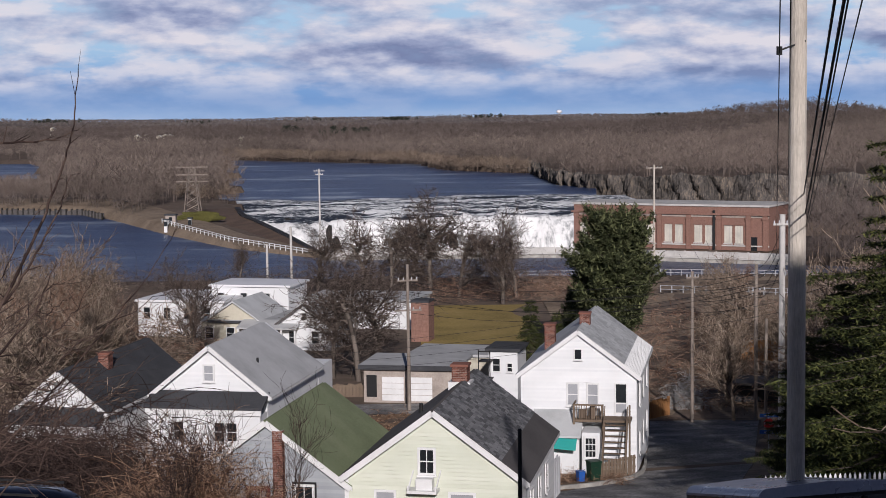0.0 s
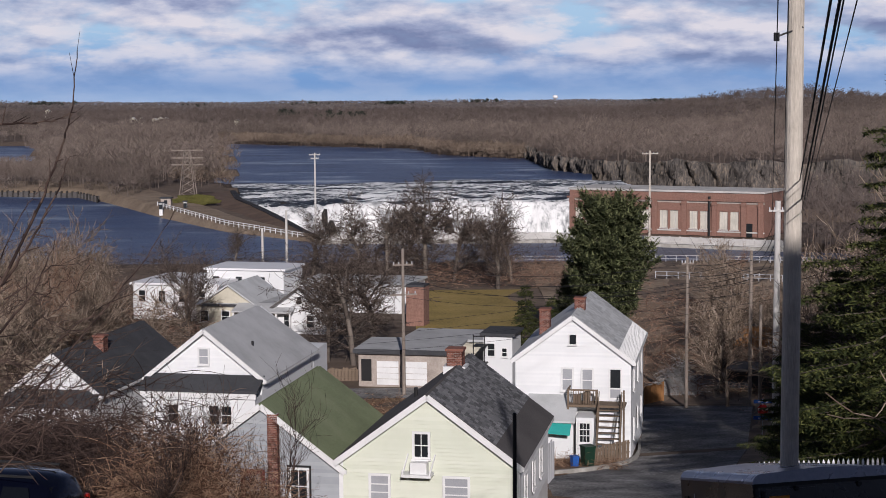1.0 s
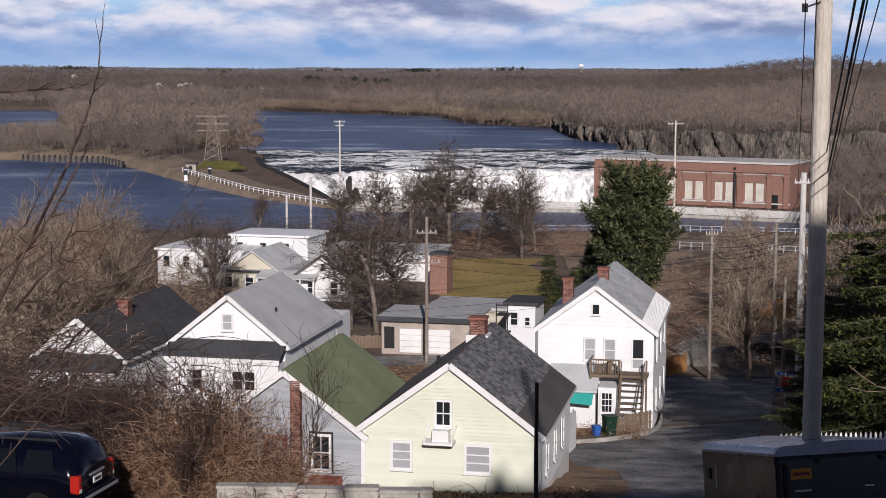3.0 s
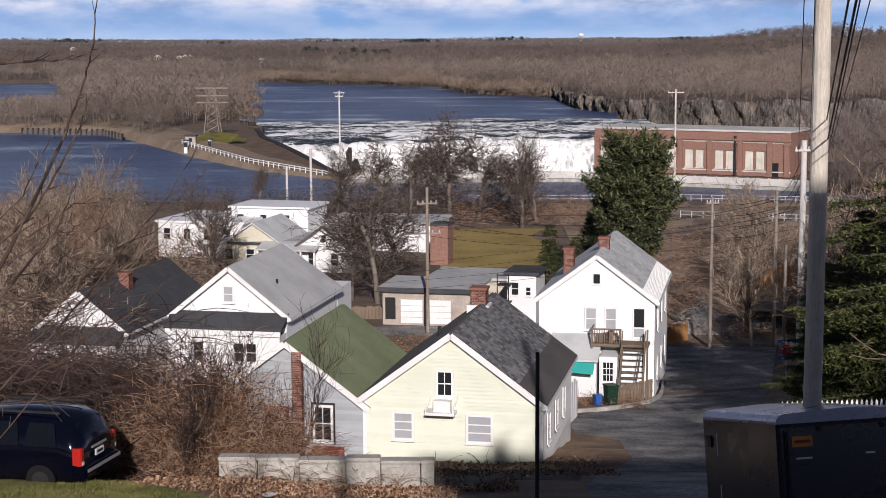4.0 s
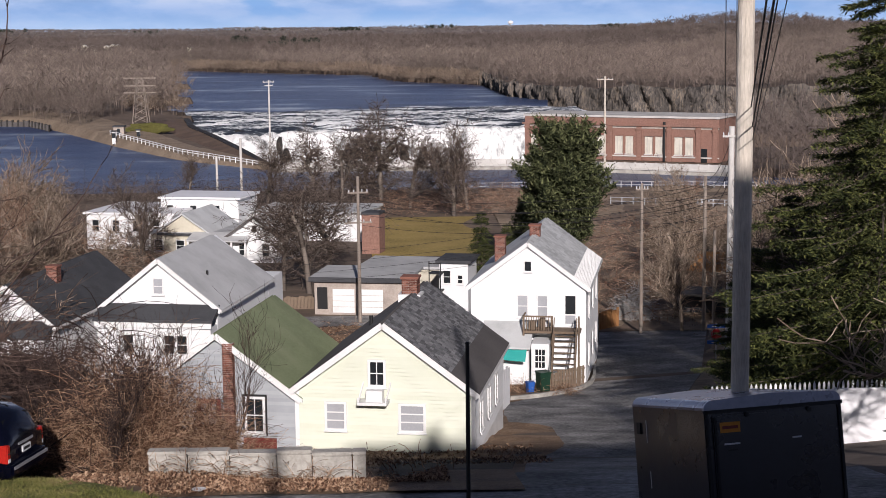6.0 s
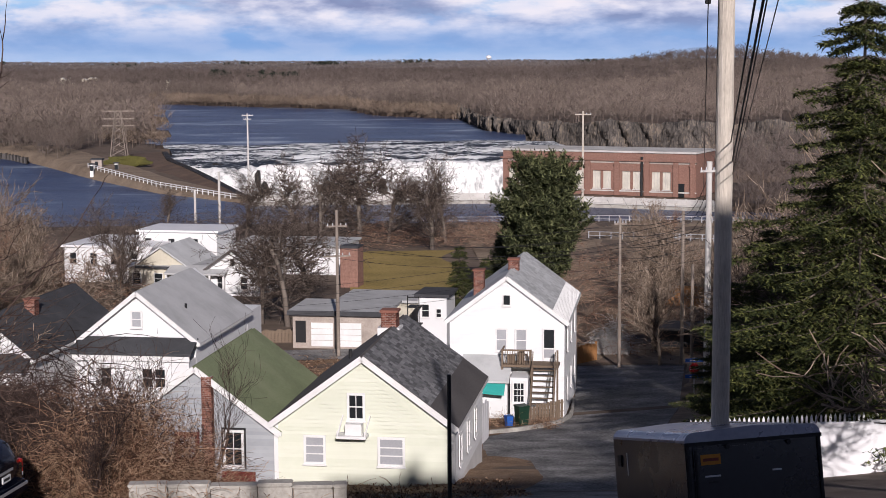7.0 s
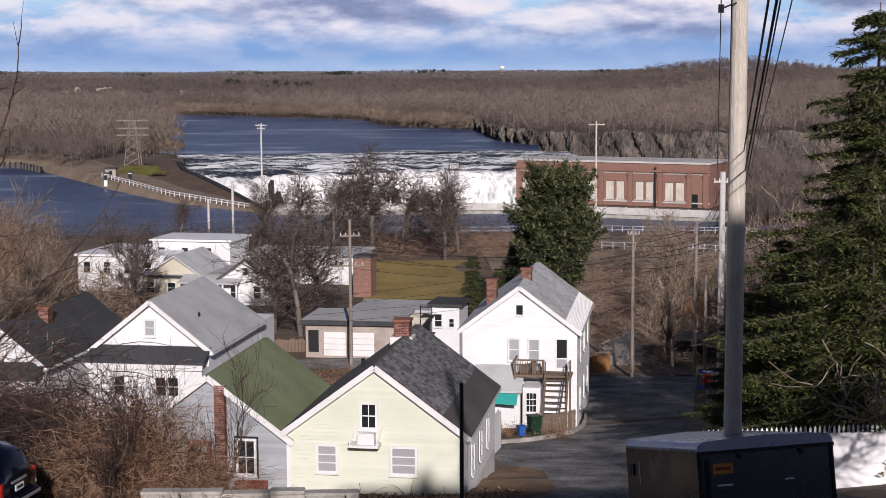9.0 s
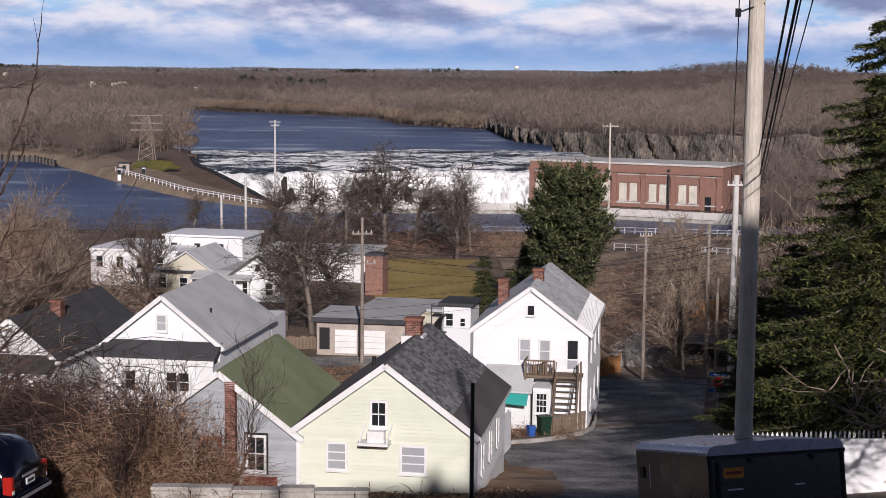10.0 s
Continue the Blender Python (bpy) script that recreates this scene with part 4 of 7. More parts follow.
def yellow_house():
    W, L, wh, rh = 7.75, 10.4, 3.0, 5.85
    th = empty("yellow_house", pose(-0.45, 65.2, -8.95, 0, 0, TURN), "pale yellow clapboard cottage with grey shingled gable roof", "house")
    bm = bmesh.new()
    prism(bm, [(-W / 2, -1.5), (W / 2, -1.5), (W / 2, wh), (0, rh), (-W / 2, wh)], 0.0, L)
    part("wall", bm, M_TRIM, th)
    part("siding", gable_face(W, wh, rh, 0.17, "siding", M_YELLOW, -0.002), M_YELLOW, th, "pale yellow clapboards")
    part("siding", side_face(L, wh, 0.125, M_WHITE, W / 2 + 0.002), M_WHITE, th, "white clapboards")
    for s in (-1, 1):
        part("corner_board", boxed(s * W / 2 - 0.09, s * W / 2 + 0.09, -0.055, 0.06, -0.6, wh), M_TRIM, th)
    roof_slabs(th, W, L, wh, rh, 0.25, 0.28, 0.2, 0.10, (M_BROWNROOF, M_BROWNROOF), M_TRIM)
    sh = part("shingles", shingle_rows(th, W, L, wh, rh, 0.25, 0.28, 0.2, 0.105, 1, M_SHINGLE, seed=4, u_max=0.70, pieces=290), M_SHINGLE, th, "dark grey asphalt shingles")
    tagged(sh, kind="stuff")
    window(th, -2.15, 1.2, 0.76, 1.08, y=-0.04, glass=M_BLIND, grid=(1, 3))
    window(th, 1.22, 1.2, 0.98, 1.08, y=-0.04, glass=M_BLIND, grid=(1, 3))
    win = window(th, -0.30, 3.18, 0.58, 1.0, y=-0.04, grid=(2, 2))
    # little balcony of boards under the attic window
    bal = part("window_balcony", boxed(-1.05, 0.24, -0.8, -0.04, 2.42, 2.54), M_TRIM, th, "small white balcony platform")
    for xx in (-1.0, 0.19):
        part("brace", bar(bmesh.new(), (xx, -0.75, 2.54), (xx + 0.12, -0.1, 3.3), 0.05, 0.05), M_TRIM, bal)
        part("post", boxed(xx - 0.03, xx + 0.03, -0.78, -0.72, 2.54, 2.75), M_TRIM, bal)
    part("bench_box", boxed(-0.70, 0.02, -0.6, -0.1, 2.54, 3.02), M_TRIM, bal)
    for k in range(3):
        window(th, 1.8 + k * 2.6, 0.9, 0.7, 1.2, y=W / 2 + 0.04, side=1, glass=M_GLASS)
    brick_stack(th, "chimney", -0.55, 7.2, 0.75, 0.75, rh - 1.0, rh + 0.85, "weathered red brick chimney", True)
    part("flashing", boxed(-0.7, 0.35, 7.05, 8.1, rh - 0.6, rh + 0.02), M_TRIM, th)
    part("vent_pipe", tube(bmesh.new(), (-1.5, 4.6, 4.4), (-1.5, 4.6, 5.3), 0.09, n=8), M_BLACK, th)


yellow_house()


def grey_house():
    W, L, wh, rh = 7.0, 9.2, 2.75, 5.35
    th = empty("grey_house", pose(-7.75, 66.8, -9.1, 0, 0, TURN), "grey clapboard cottage with a green roof and red trim", "house")
    part("wall", prism(bmesh.new(), [(-W / 2, -1.5), (W / 2, -1.5), (W / 2, wh), (0, rh), (-W / 2, wh)], 0.0, L), M_GREYWALL, th)
    part("siding", gable_face(W, wh, rh, 0.16, "siding", M_GREYWALL, -0.002), M_GREYWALL, th)
    roof_slabs(th, W, L, wh, rh, 0.3, 0.3, 0.2, 0.1, (M_GREENROOF, M_GREENROOF), M_TRIM)
    window(th, 1.65, 1.05, 0.72, 1.45, y=-0.04, grid=(2, 2), frame_mat=M_TRIM)
    fr = bmesh.new()
    box(fr, 1.65 - 0.55, 1.65 + 0.55, -0.074, -0.056, 0.85, 2.7)
    part("window_surround", fr, M_BLACK, th)
    part("red_panel", boxed(1.1, 2.6, -0.10, -0.056, -0.2, 0.75), M_REDTRIM, th, "dark red painted base panel")
    d = part("door_surround", boxed(-1.0, 0.1, -0.10, -0.056, 0.2, 2.45), M_REDTRIM, th, "dark red door casing")
    for i in range(3):
        for j in range(3):
            part("pane", boxed(-0.78 + i * 0.24, -0.58 + i * 0.24, -0.115, -0.102, 1.3 + j * 0.33, 1.58 + j * 0.33), M_BLIND, d)
    brick_stack(th, "chimney", 0.32, -0.36, 0.46, 0.34, -0.5, rh - 0.35, "red brick chimney breast on the gable", False)


grey_house()


def white_house():
    W, L, wh, rh = 7.55, 12.6, 6.55, 9.35
    th = empty("white_house", pose(8.75, 99.5, -13.95, 0, 0, TURN), "tall white clapboard house with grey roof and back stairs", "house")
    part("wall", prism(bmesh.new(), [(-W / 2, -1.5), (W / 2, -1.5), (W / 2, wh), (0, rh), (-W / 2, wh)], 0.0, L), M_WHITE, th)
    part("siding", gable_face(W, wh, rh, 0.14, "siding", M_WHITE, -0.002), M_WHITE, th)
    part("siding", side_face(L, wh, 0.14, M_WHITE, W / 2 + 0.002), M_WHITE, th)
    roof_slabs(th, W, L, wh, rh, 0.28, 0.25, 0.2, 0.12, (M_PALEROOF, M_PALEROOF), M_TRIM)
    sh = part("shingles", shingle_rows(th, W, L, wh, rh, 0.28, 0.25, 0.2, 0.122, 1, M_PALEROOF, tab=0.5, rise=0.25, seed=8), M_PALEROOF, th)
    tagged(sh, kind="stuff")
    # ribbed metal strip along the eave
    bm = bmesh.new()
    slope = (rh - wh) / (W / 2)
    for k in range(36):
        y = -0.2 + k * 0.36
        bar(bm, (W / 2 - 0.75, y, wh + 0.75 * slope + 0.2), (W / 2 + 0.28, y, wh - 0.28 * slope + 0.2), 0.16, 0.06)
    part("eave_ribs", bm, M_TRIM, th, "white ribbed metal eave strip")
    window(th, 0.0, 7.55, 0.42, 0.62, y=-0.04, grid=(1, 1), trim=0.07)
    window(th, -0.35, 4.55, 0.62, 1.35, y=-0.04, glass=M_BLIND)
    window(th, 0.95, 4.5, 0.62, 1.4, y=-0.04, glass=M_BLIND)
    door = part("door", boxed(2.35, 3.2, -0.1, -0.04, 3.95, 6.05), M_TRIM, th, "back door with dark storm glass")
    part("pane", boxed(2.45, 3.1, -0.115, -0.102, 4.75, 5.95), M_GLASS, door)
    part("pane", boxed(2.45, 3.1, -0.115, -0.102, 4.1, 4.65), M_BLIND, door)
    brick_stack(th, "chimney", -0.3, 3.8, 0.7, 0.7, rh - 1.1, rh + 0.75, "red brick chimney with pale cap", True)
    brick_stack(th, "chimney", -2.6, 3.2, 0.7, 0.7, wh + 0.4, rh + 0.05, "red brick chimney low on the roof", True)
    for k in range(3):
        for zz in (1.2, 4.4):
            window(th, 1.6 + k * 3.8, zz, 0.6, 1.3, y=W / 2 + 0.04, side=1)
    # porch deck and stair
    deck = part("porch_deck", boxed(-0.2, 3.5, -1.5, -0.05, 3.7, 3.85), M_WOOD, th, "weathered brown timber porch deck")
    for x in (-0.15, 1.7, 3.42):
        part("post", boxed(x - 0.06, x + 0.06, -1.48, -1.36, -1.0 if x != 1.7 else 0.6, 4.85), M_WOOD, deck)
    for x0, x1 in ((-0.2, 1.7),):
        part("rail", boxed(x0, x1, -1.47, -1.4, 4.75, 4.85), M_WOOD, deck)
        for k in range(12):
            x = x0 + (k + 0.5) * (x1 - x0) / 12
            part("baluster", boxed(x - 0.02, x + 0.02, -1.45, -1.41, 3.85, 4.75), M_WOOD, deck)
    part("rail", boxed(-0.2, -0.12, -1.4, -0.1, 4.75, 4.85), M_WOOD, deck)
    stair = part("stair", bmesh.new(), M_WOOD, th, "steep weathered wooden stair")
    for x in (1.85, 3.3):
        part("stringer", bar(bmesh.new(), (x, -1.5, 3.7), (x, -4.0, 0.2), 0.06, 0.28), M_WOOD, stair)
        part("handrail", bar(bmesh.new(), (x, -1.5, 4.75), (x, -4.0, 1.25), 0.06, 0.1), M_WOOD, stair)
        part("post", boxed(x - 0.05, x + 0.05, -4.05, -3.95, -0.6, 1.35), M_WOOD, stair)
    for k in range(11):
        u = (k + 0.5) / 11
        part("tread", boxed(1.85, 3.3, -1.5 - 2.5 * u - 0.15, -1.5 - 2.5 * u + 0.12, 3.7 - 3.5 * u, 3.7 - 3.5 * u + 0.05), M_WOOD, stair)
    for x0, w0, d0, h0 in ((0.15, 0.45, 0.4, 0.55), (0.85, 0.35, 0.35, 0.8)):
        part("porch_box", boxed(x0, x0 + w0, -1.1, -1.1 + d0, 3.85, 3.85 + h0, bevel=0.02), M_WOOD, deck)
    # lean-to at the left with its low roof, teal awning and glazed door
    lean = part("lean_to", boxed(-2.4, 0.25, -2.2, -0.05, -1.0, 2.9), M_WHITE, th, "white lean-to porch with grey roof")
    me = mesh_of("lean_to_roof", [(-2.9, -2.6, 2.85), (0.4, -2.6, 2.85), (0.4, -0.06, 4.1), (-2.9, -0.06, 4.1), (-2.9, -2.6, 2.97), (0.4, -2.6, 2.97), (0.4, -0.06, 4.22), (-2.9, -0.06, 4.22)], [(3, 2, 1, 0), (4, 5, 6, 7), (0, 1, 5, 4), (1, 2, 6, 5), (2, 3, 7, 6), (3, 0, 4, 7)], M_PALEROOF)
    part("lean_to_roof", me, M_PALEROOF, lean)
    me = mesh_of("awning", [(-2.2, -3.3, 2.35), (0.15, -3.3, 2.2), (0.15, -2.3, 2.8), (-2.2, -2.3, 2.9), (-2.2, -3.3, 2.4), (0.15, -3.3, 2.25), (0.15, -2.3, 2.85), (-2.2, -2.3, 2.95)], [(3, 2, 1, 0), (4, 5, 6, 7), (0, 1, 5, 4), (1, 2, 6, 5), (2, 3, 7, 6), (3, 0, 4, 7)], M_TEAL)
    part("awning", me, M_TEAL, lean, "faded teal awning")
    ent = part("entry_wall", boxed(0.45, 1.6, -2.4, -0.05, -1.0, 3.2), M_WHITE, th)
    window(ent, 1.02, 1.65, 0.62, 1.2, y=-2.4, grid=(3, 3), trim=0.14)


white_house()


def porch_house(name, x, y, z, W, L, wh, rh, label, roofmat, hip, chimney=None):
    th = empty(name, pose(x, y, z, 0, 0, TURN), label, "house")
    part("wall", prism(bmesh.new(), [(-W / 2, -1.5), (W / 2, -1.5), (W / 2, wh), (0, rh), (-W / 2, wh)], 0.0, L), M_WHITE, th)
    part("siding", gable_face(W, wh, rh, 0.15, "siding", M_WHITE, -0.002), M_WHITE, th)
    part("siding", side_face(L, wh, 0.15, M_WHITE, W / 2 + 0.002), M_WHITE, th)
    roof_slabs(th, W, L, wh, rh, 0.35, 0.4, 0.3, 0.12, (roofmat, roofmat), M_TRIM, hip)
    window(th, -0.1, wh + 0.75, 0.55, 0.9, y=-0.04, glass=M_BLIND)
    # porch roof across the front
    s = (rh - wh) / (W / 2)
    me = mesh_of("porch_roof", [(-W / 2 - 0.2, -1.7, wh - 0.75), (W / 2 + 0.2, -1.7, wh - 0.75), (W / 2 + 0.2, -0.05, wh - 0.05), (-W / 2 - 0.2, -0.05, wh - 0.05), (-W / 2 - 0.2, -1.7, wh - 0.6), (W / 2 + 0.2, -1.7, wh - 0.6), (W / 2 + 0.2, -0.05, wh + 0.1), (-W / 2 - 0.2, -0.05, wh + 0.1)], [(3, 2, 1, 0), (4, 5, 6, 7), (0, 1, 5, 4), (1, 2, 6, 5), (2, 3, 7, 6), (3, 0, 4, 7)], M_DARKROOF)
    part("porch_roof", me, M_DARKROOF, th, "dark porch roof band")
    part("porch_beam", boxed(-W / 2 - 0.1, W / 2 + 0.1, -1.66, -1.5, wh - 1.1, wh - 0.78), M_TRIM, th)
    part("porch_front", boxed(-W / 2, W / 2, -1.45, -0.06, -1.5, wh - 1.1), M_WHITE, th)
    for xx in (-1.6, 1.0, 1.8):
        window(th, xx, wh - 2.7, 0.6, 1.1, y=-1.45)
    if chimney:
        brick_stack(th, "chimney", *chimney)
    return th


w2 = porch_house("white_porch_house", -14.4, 94.5, -12.3, 7.2, 11.5, 4.9, 7.75, "white house with grey shingled roof and front gable", M_GREYROOF, 1.2)
part("rear_wing", boxed(1.3, 3.55, 11.9, 15.5, -1.5, 4.6), M_WHITE, w2, "flat-roofed white rear wing")
part("vent_pipe", tube(bmesh.new(), (2.0, 3.2, 5.6), (2.0, 3.2, 6.6), 0.08, n=8), M_BLACK, w2)
porch_house("white_gabled_house", -23.6, 94.0, -12.6, 5.6, 14.0, 4.4, 6.65, "white gabled house with a long dark roof", M_DARKROOF, 0.0, (0.35, 5.0, 0.7, 0.7, 5.6, 7.1, "short red brick chimney"))


def garage():
    th = empty("garage", pose(-7.25, 138.0, -16.05, 0, 0, TURN), "low cream two-door garage with flat dark roof", "garage")
    part("wall", boxed(0, 8.4, 0, 6.5, -0.5, 3.0), M_BEIGE, th)
    part("roof", boxed(-0.4, 8.8, -0.4, 6.9, 3.0, 3.25), M_GREYROOF, th)
    part("fascia", boxed(-0.42, 8.82, -0.46, -0.403, 2.85, 3.28), M_DARKROOF, th)
    for x in (1.7, 4.3):
        d = part("garage_door", boxed(x, x + 2.0, -0.06, -0.004, 0, 2.15), M_TRIM, th, "white panelled garage door")
        for k in range(1, 4):
            part("groove", boxed(x, x + 2.0, -0.066, -0.061, k * 0.53, k * 0.53 + 0.03), M_BEIGE, d)
    # black panel on the wall paints the shade inside an open bay
    part("opening", boxed(0.25, 1.2, -0.02, -0.004, 0.3, 2.3), M_BLACK, th, "open bay, its inner shade a black panel")


garage()


def block(name, label, cat, x, y, z, rz, w, d, hgt, wall, roof, flat=True, wins=(), cap=0.3):
    th = empty(name, pose(x, y, z, 0, 0, rz), label, cat)
    part("wall", boxed(0, w, 0, d, -1, hgt), wall, th)
    part("roof", boxed(-cap, w + cap, -cap, d + cap, hgt, hgt + 0.25), roof, th)
    for (a, zz, ww, hh, n, dx) in wins:
        for k in range(n):
            window(th, a + k * dx, zz, ww, hh, y=0.0, trim=0.1)
    return th


# white and cream buildings on the flat
block("white_apartment_block", "long white building with a flat pale roof", "building", -37, 186, -16.7, -14, 11, 11, 4.2, M_WHITE, M_VINYL, wins=((1.2, 2.2, 0.8, 1.3, 4, 2.6),))
block("white_hall", "tall white flat-roofed hall by the canal", "building", -28.6, 190, -16.7, -14, 10, 7, 5.5, M_WHITE, M_VINYL, wins=((1.2, 3.4, 0.8, 1.3, 3, 3.0),))
cr = block("cream_house", "cream house with low gabled roof and porch", "house", -27.8, 176, -16.7, -14, 12, 9, 3.0, M_CREAM, M_GREYROOF, wins=((1.0, 1.1, 0.9, 1.2, 4, 2.6),))
part("gable", prism(bmesh.new(), [(1.0, 3.25), (7.0, 3.25), (4.0, 5.2)], 0.0, 8), M_CREAM, cr)
part("gable_roof", mesh_of("gable_roof", [(0.6, -0.4, 3.15), (4.0, -0.4, 5.45), (7.4, -0.4, 3.15), (0.6, 9.2, 3.15), (4.0, 9.2, 5.45), (7.4, 9.2, 3.15), (0.6, -0.4, 3.0), (4.0, -0.4, 5.25), (7.4, -0.4, 3.0), (0.6, 9.2, 3.0), (4.0, 9.2, 5.25), (7.4, 9.2, 3.0)], [(0, 3, 4, 1), (1, 4, 5, 2), (6, 7, 10, 9), (7, 8, 11, 10), (0, 1, 7, 6), (1, 2, 8, 7)], M_PALEROOF), M_PALEROOF, cr)
part("porch_roof", mesh_of("porch_roof", [(5.2, -2.4, 2.55), (12.3, -2.4, 2.55), (12.3, 0.0, 3.2), (5.2, 0.0, 3.2), (5.2, -2.4, 2.7), (12.3, -2.4, 2.7), (12.3, 0.0, 3.35), (5.2, 0.0, 3.35)], [(3, 2, 1, 0), (4, 5, 6, 7), (0, 1, 5, 4), (1, 2, 6, 5), (2, 3, 7, 6), (3, 0, 4, 7)], M_GREYROOF), M_GREYROOF, cr, "grey porch roof")
for px in (5.4, 7.1, 8.8, 10.5, 12.1):
    part("porch_post", boxed(px - 0.09, px + 0.09, -2.3, -2.12, -0.5, 2.55), M_TRIM, cr)
part("porch_rail", boxed(5.4, 12.1, -2.26, -2.16, 0.9, 1.02), M_TRIM, cr)
# dark strip that stands in for the shade under the eave
part("painted_eave_shade", boxed(0.9, 7.1, -0.35, -0.05, 2.9, 3.18), M_DARKROOF, cr)


def dark_gable_house():
    th = empty("grey_gabled_house", pose(-15.6, 172.0, -16.7, 0, 0, -14), "small grey house with dark trimmed gable behind bare trees", "house")
    part("wall", prism(bmesh.new(), [(-3.0, -1.0), (3.0, -1.0), (3.0, 3.2), (0, 5.3), (-3.0, 3.2)], 0.0, 8.0), M_WHITE, th)
    roof_slabs(th, 6.0, 8.0, 3.2, 5.3, 0.35, 0.4, 0.3, 0.12, (M_GREYROOF, M_GREYROOF), M_BROWNROOF)
    for wx in (-1.4, 1.3):
        window(th, wx, 0.9, 0.8, 1.3, y=-0.04)
    window(th, 0.0, 3.5, 0.5, 0.8, y=-0.04)


dark_gable_house()
block("grey_roofed_shop", "low white building with a wide grey roof", "building", -17.5, 192, -16.7, -14, 14, 9, 3.4, M_WHITE, M_PALEROOF)
block("brick_block", "plain red brick building beside the lawn", "building", -3.75, 178, -16.7, -14, 2.1, 2.6, 4.6, M_PLANT, M_DARKROOF, cap=0.05)
block("low_dark_shed", "low shed with a flat grey roof", "shed", -3.2, 150, -16.5, -14, 8, 6, 2.6, M_CREAM, M_GREYROOF)
wh3 = block("small_white_house", "narrow white house with a black stair rail", "house", 4.0, 136, -16.4, -14, 2.6, 4, 5.0, M_WHITE, M_DARKROOF, wins=((0.7, 3.2, 0.6, 1.1, 1, 1), (1.9, 3.2, 0.4, 0.7, 1, 1)))

# retaining wall of pale concrete slabs along the verge
def retaining_wall():
    th = empty("retaining_wall", pose(0, 0, 0), "crumbling pale concrete retaining wall in slabs", "wall")
    rng = random.Random(3)
    x = -5.6
    while x < -0.75:
        w = rng.uniform(0.8, 1.25)
        x1 = min(x + w, -0.6)
        y = 34.7 - 0.06 * (x + 5.2)
        top = -0.14 + rng.uniform(-0.04, 0.04)
        part("slab", boxed(x, x1 - 0.03, y - 0.14, y + 0.14, -1.4, top, bevel=0.025), M_CONCRETE, th)
        part("coping", boxed(x - 0.02, x1 - 0.02, y - 0.18, y + 0.2, top + 0.003, top + 0.08, bevel=0.02), M_CONCRETE, th)
        x = x1
    return th


retaining_wall()


# ---- street furniture and vehicles ----
def at0(px, y):
    return (px - 784) / 2734 * y


def utility_pole(x, y, z0, z1, r0, r1, mat, label, arms=(), group="utility poles", name="utility_pole"):
    th = empty(name, pose(x, y, z0), label, "utility pole", group)
    H = z1 - z0
    part("pole", tube(bmesh.new(), (0, 0, 0), (0, 0, H), r0, r1, 14), mat, th, smooth=False)
    for zz, half, ang in arms:
        a = radians(ang)
        c, s = math.cos(a), math.sin(a)
        arm = part("crossarm", bar(bmesh.new(), (-half * c, -half * s - r1, H - zz), (half * c, half * s - r1, H - zz), 0.12, 0.14), mat, th)
        for k in (-0.9, -0.4, 0.4, 0.9):
            part("insulator", tube(bmesh.new(), (half * c * k, half * s * k - r1, H - zz + 0.07), (half * c * k, half * s * k - r1, H - zz + 0.28), 0.06, 0.04, 6), M_GALV, arm)
    return th


big_pole = utility_pole(6.02, 26.0, 0.9, 13.4, 0.165, 0.135, M_POLE, "tall weathered wooden utility pole by the street")
part("bracket", bar(bmesh.new(), (-0.32, -0.1, 9.6), (0.1, -0.1, 9.75), 0.03, 0.03), M_BLACK, big_pole)
part("insulator", tube(bmesh.new(), (-0.34, -0.1, 9.52), (-0.34, -0.1, 9.66), 0.05, 0.05, 8), M_BLACK, big_pole)
utility_pole(24.3, 110.0, -15.2, 2.15, 0.25, 0.21, M_POLEPALE, "pale bleached utility pole with a lamp arm", ((0.7, 0.7, 0),))
utility_pole(-3.05, 133.0, -16.2, -3.3, 0.17, 0.12, M_POLEGREY, "wooden utility pole beside the garage", ((1.4, 0.9, 15), (4.0, 1.2, 15)))
utility_pole(39.3, 286.0, -19, -0.1, 0.22, 0.16, M_POLE, "tall pole with crossarm near the powerhouse", ((0.6, 1.5, 0),))
utility_pole(-24.6, 310.0, -16, -0.9, 0.22, 0.16, M_POLEPALE, "tall pole with double crossarm on the bank", ((0.4, 1.1, 0), (1.1, 0.8, 0)))
utility_pole(-29.9, 262.0, -18, -12.0, 0.22, 0.2, M_POLEPALE, "plain white pole at the canal edge")
utility_pole(-25.2, 256.0, -18, -8.6, 0.22, 0.2, M_POLEPALE, "plain white pole at the canal edge")
utility_pole(20.3, 125.0, -16.2, -3.4, 0.15, 0.11, M_POLEGREY, "wooden utility pole among the bare trees", ((0.5, 0.5, 0),))
utility_pole(25.5, 125.0, -16.2, -2.9, 0.17, 0.13, M_POLEGREY, "wooden utility pole among the bare trees", ((2.2, 1.1, 40),))
utility_pole(23.6, 112.0, -15.4, -5.6, 0.14, 0.11, M_POLEGREY, "short grey wooden pole at the road corner")
utility_pole(-13.0, 115.0, -15.5, -6.3, 0.1, 0.08, M_POLEPALE, "slim pale pole behind the grey roof")


def wire(name, p0, p1, sag, r=0.02, n=16, mat=None, label="black overhead cable strung between poles"):
    p0, p1 = Vector(p0), Vector(p1)
    cu = bpy.data.curves.new(name, "CURVE")
    cu.dimensions, cu.bevel_depth, cu.bevel_resolution = "3D", r, 1
    sp = cu.splines.new("POLY")
    sp.points.add(n)
    for i in range(n + 1):
        u = i / n
        p = p0.lerp(p1, u) - Vector((0, 0, sag * 4 * u * (1 - u)))
        sp.points[i].co = (*p, 1)
    cu.materials.append(mat or M_CABLE)
    ob = new(name, cu)
    return tagged(ob, label, "cable", "overhead cables")


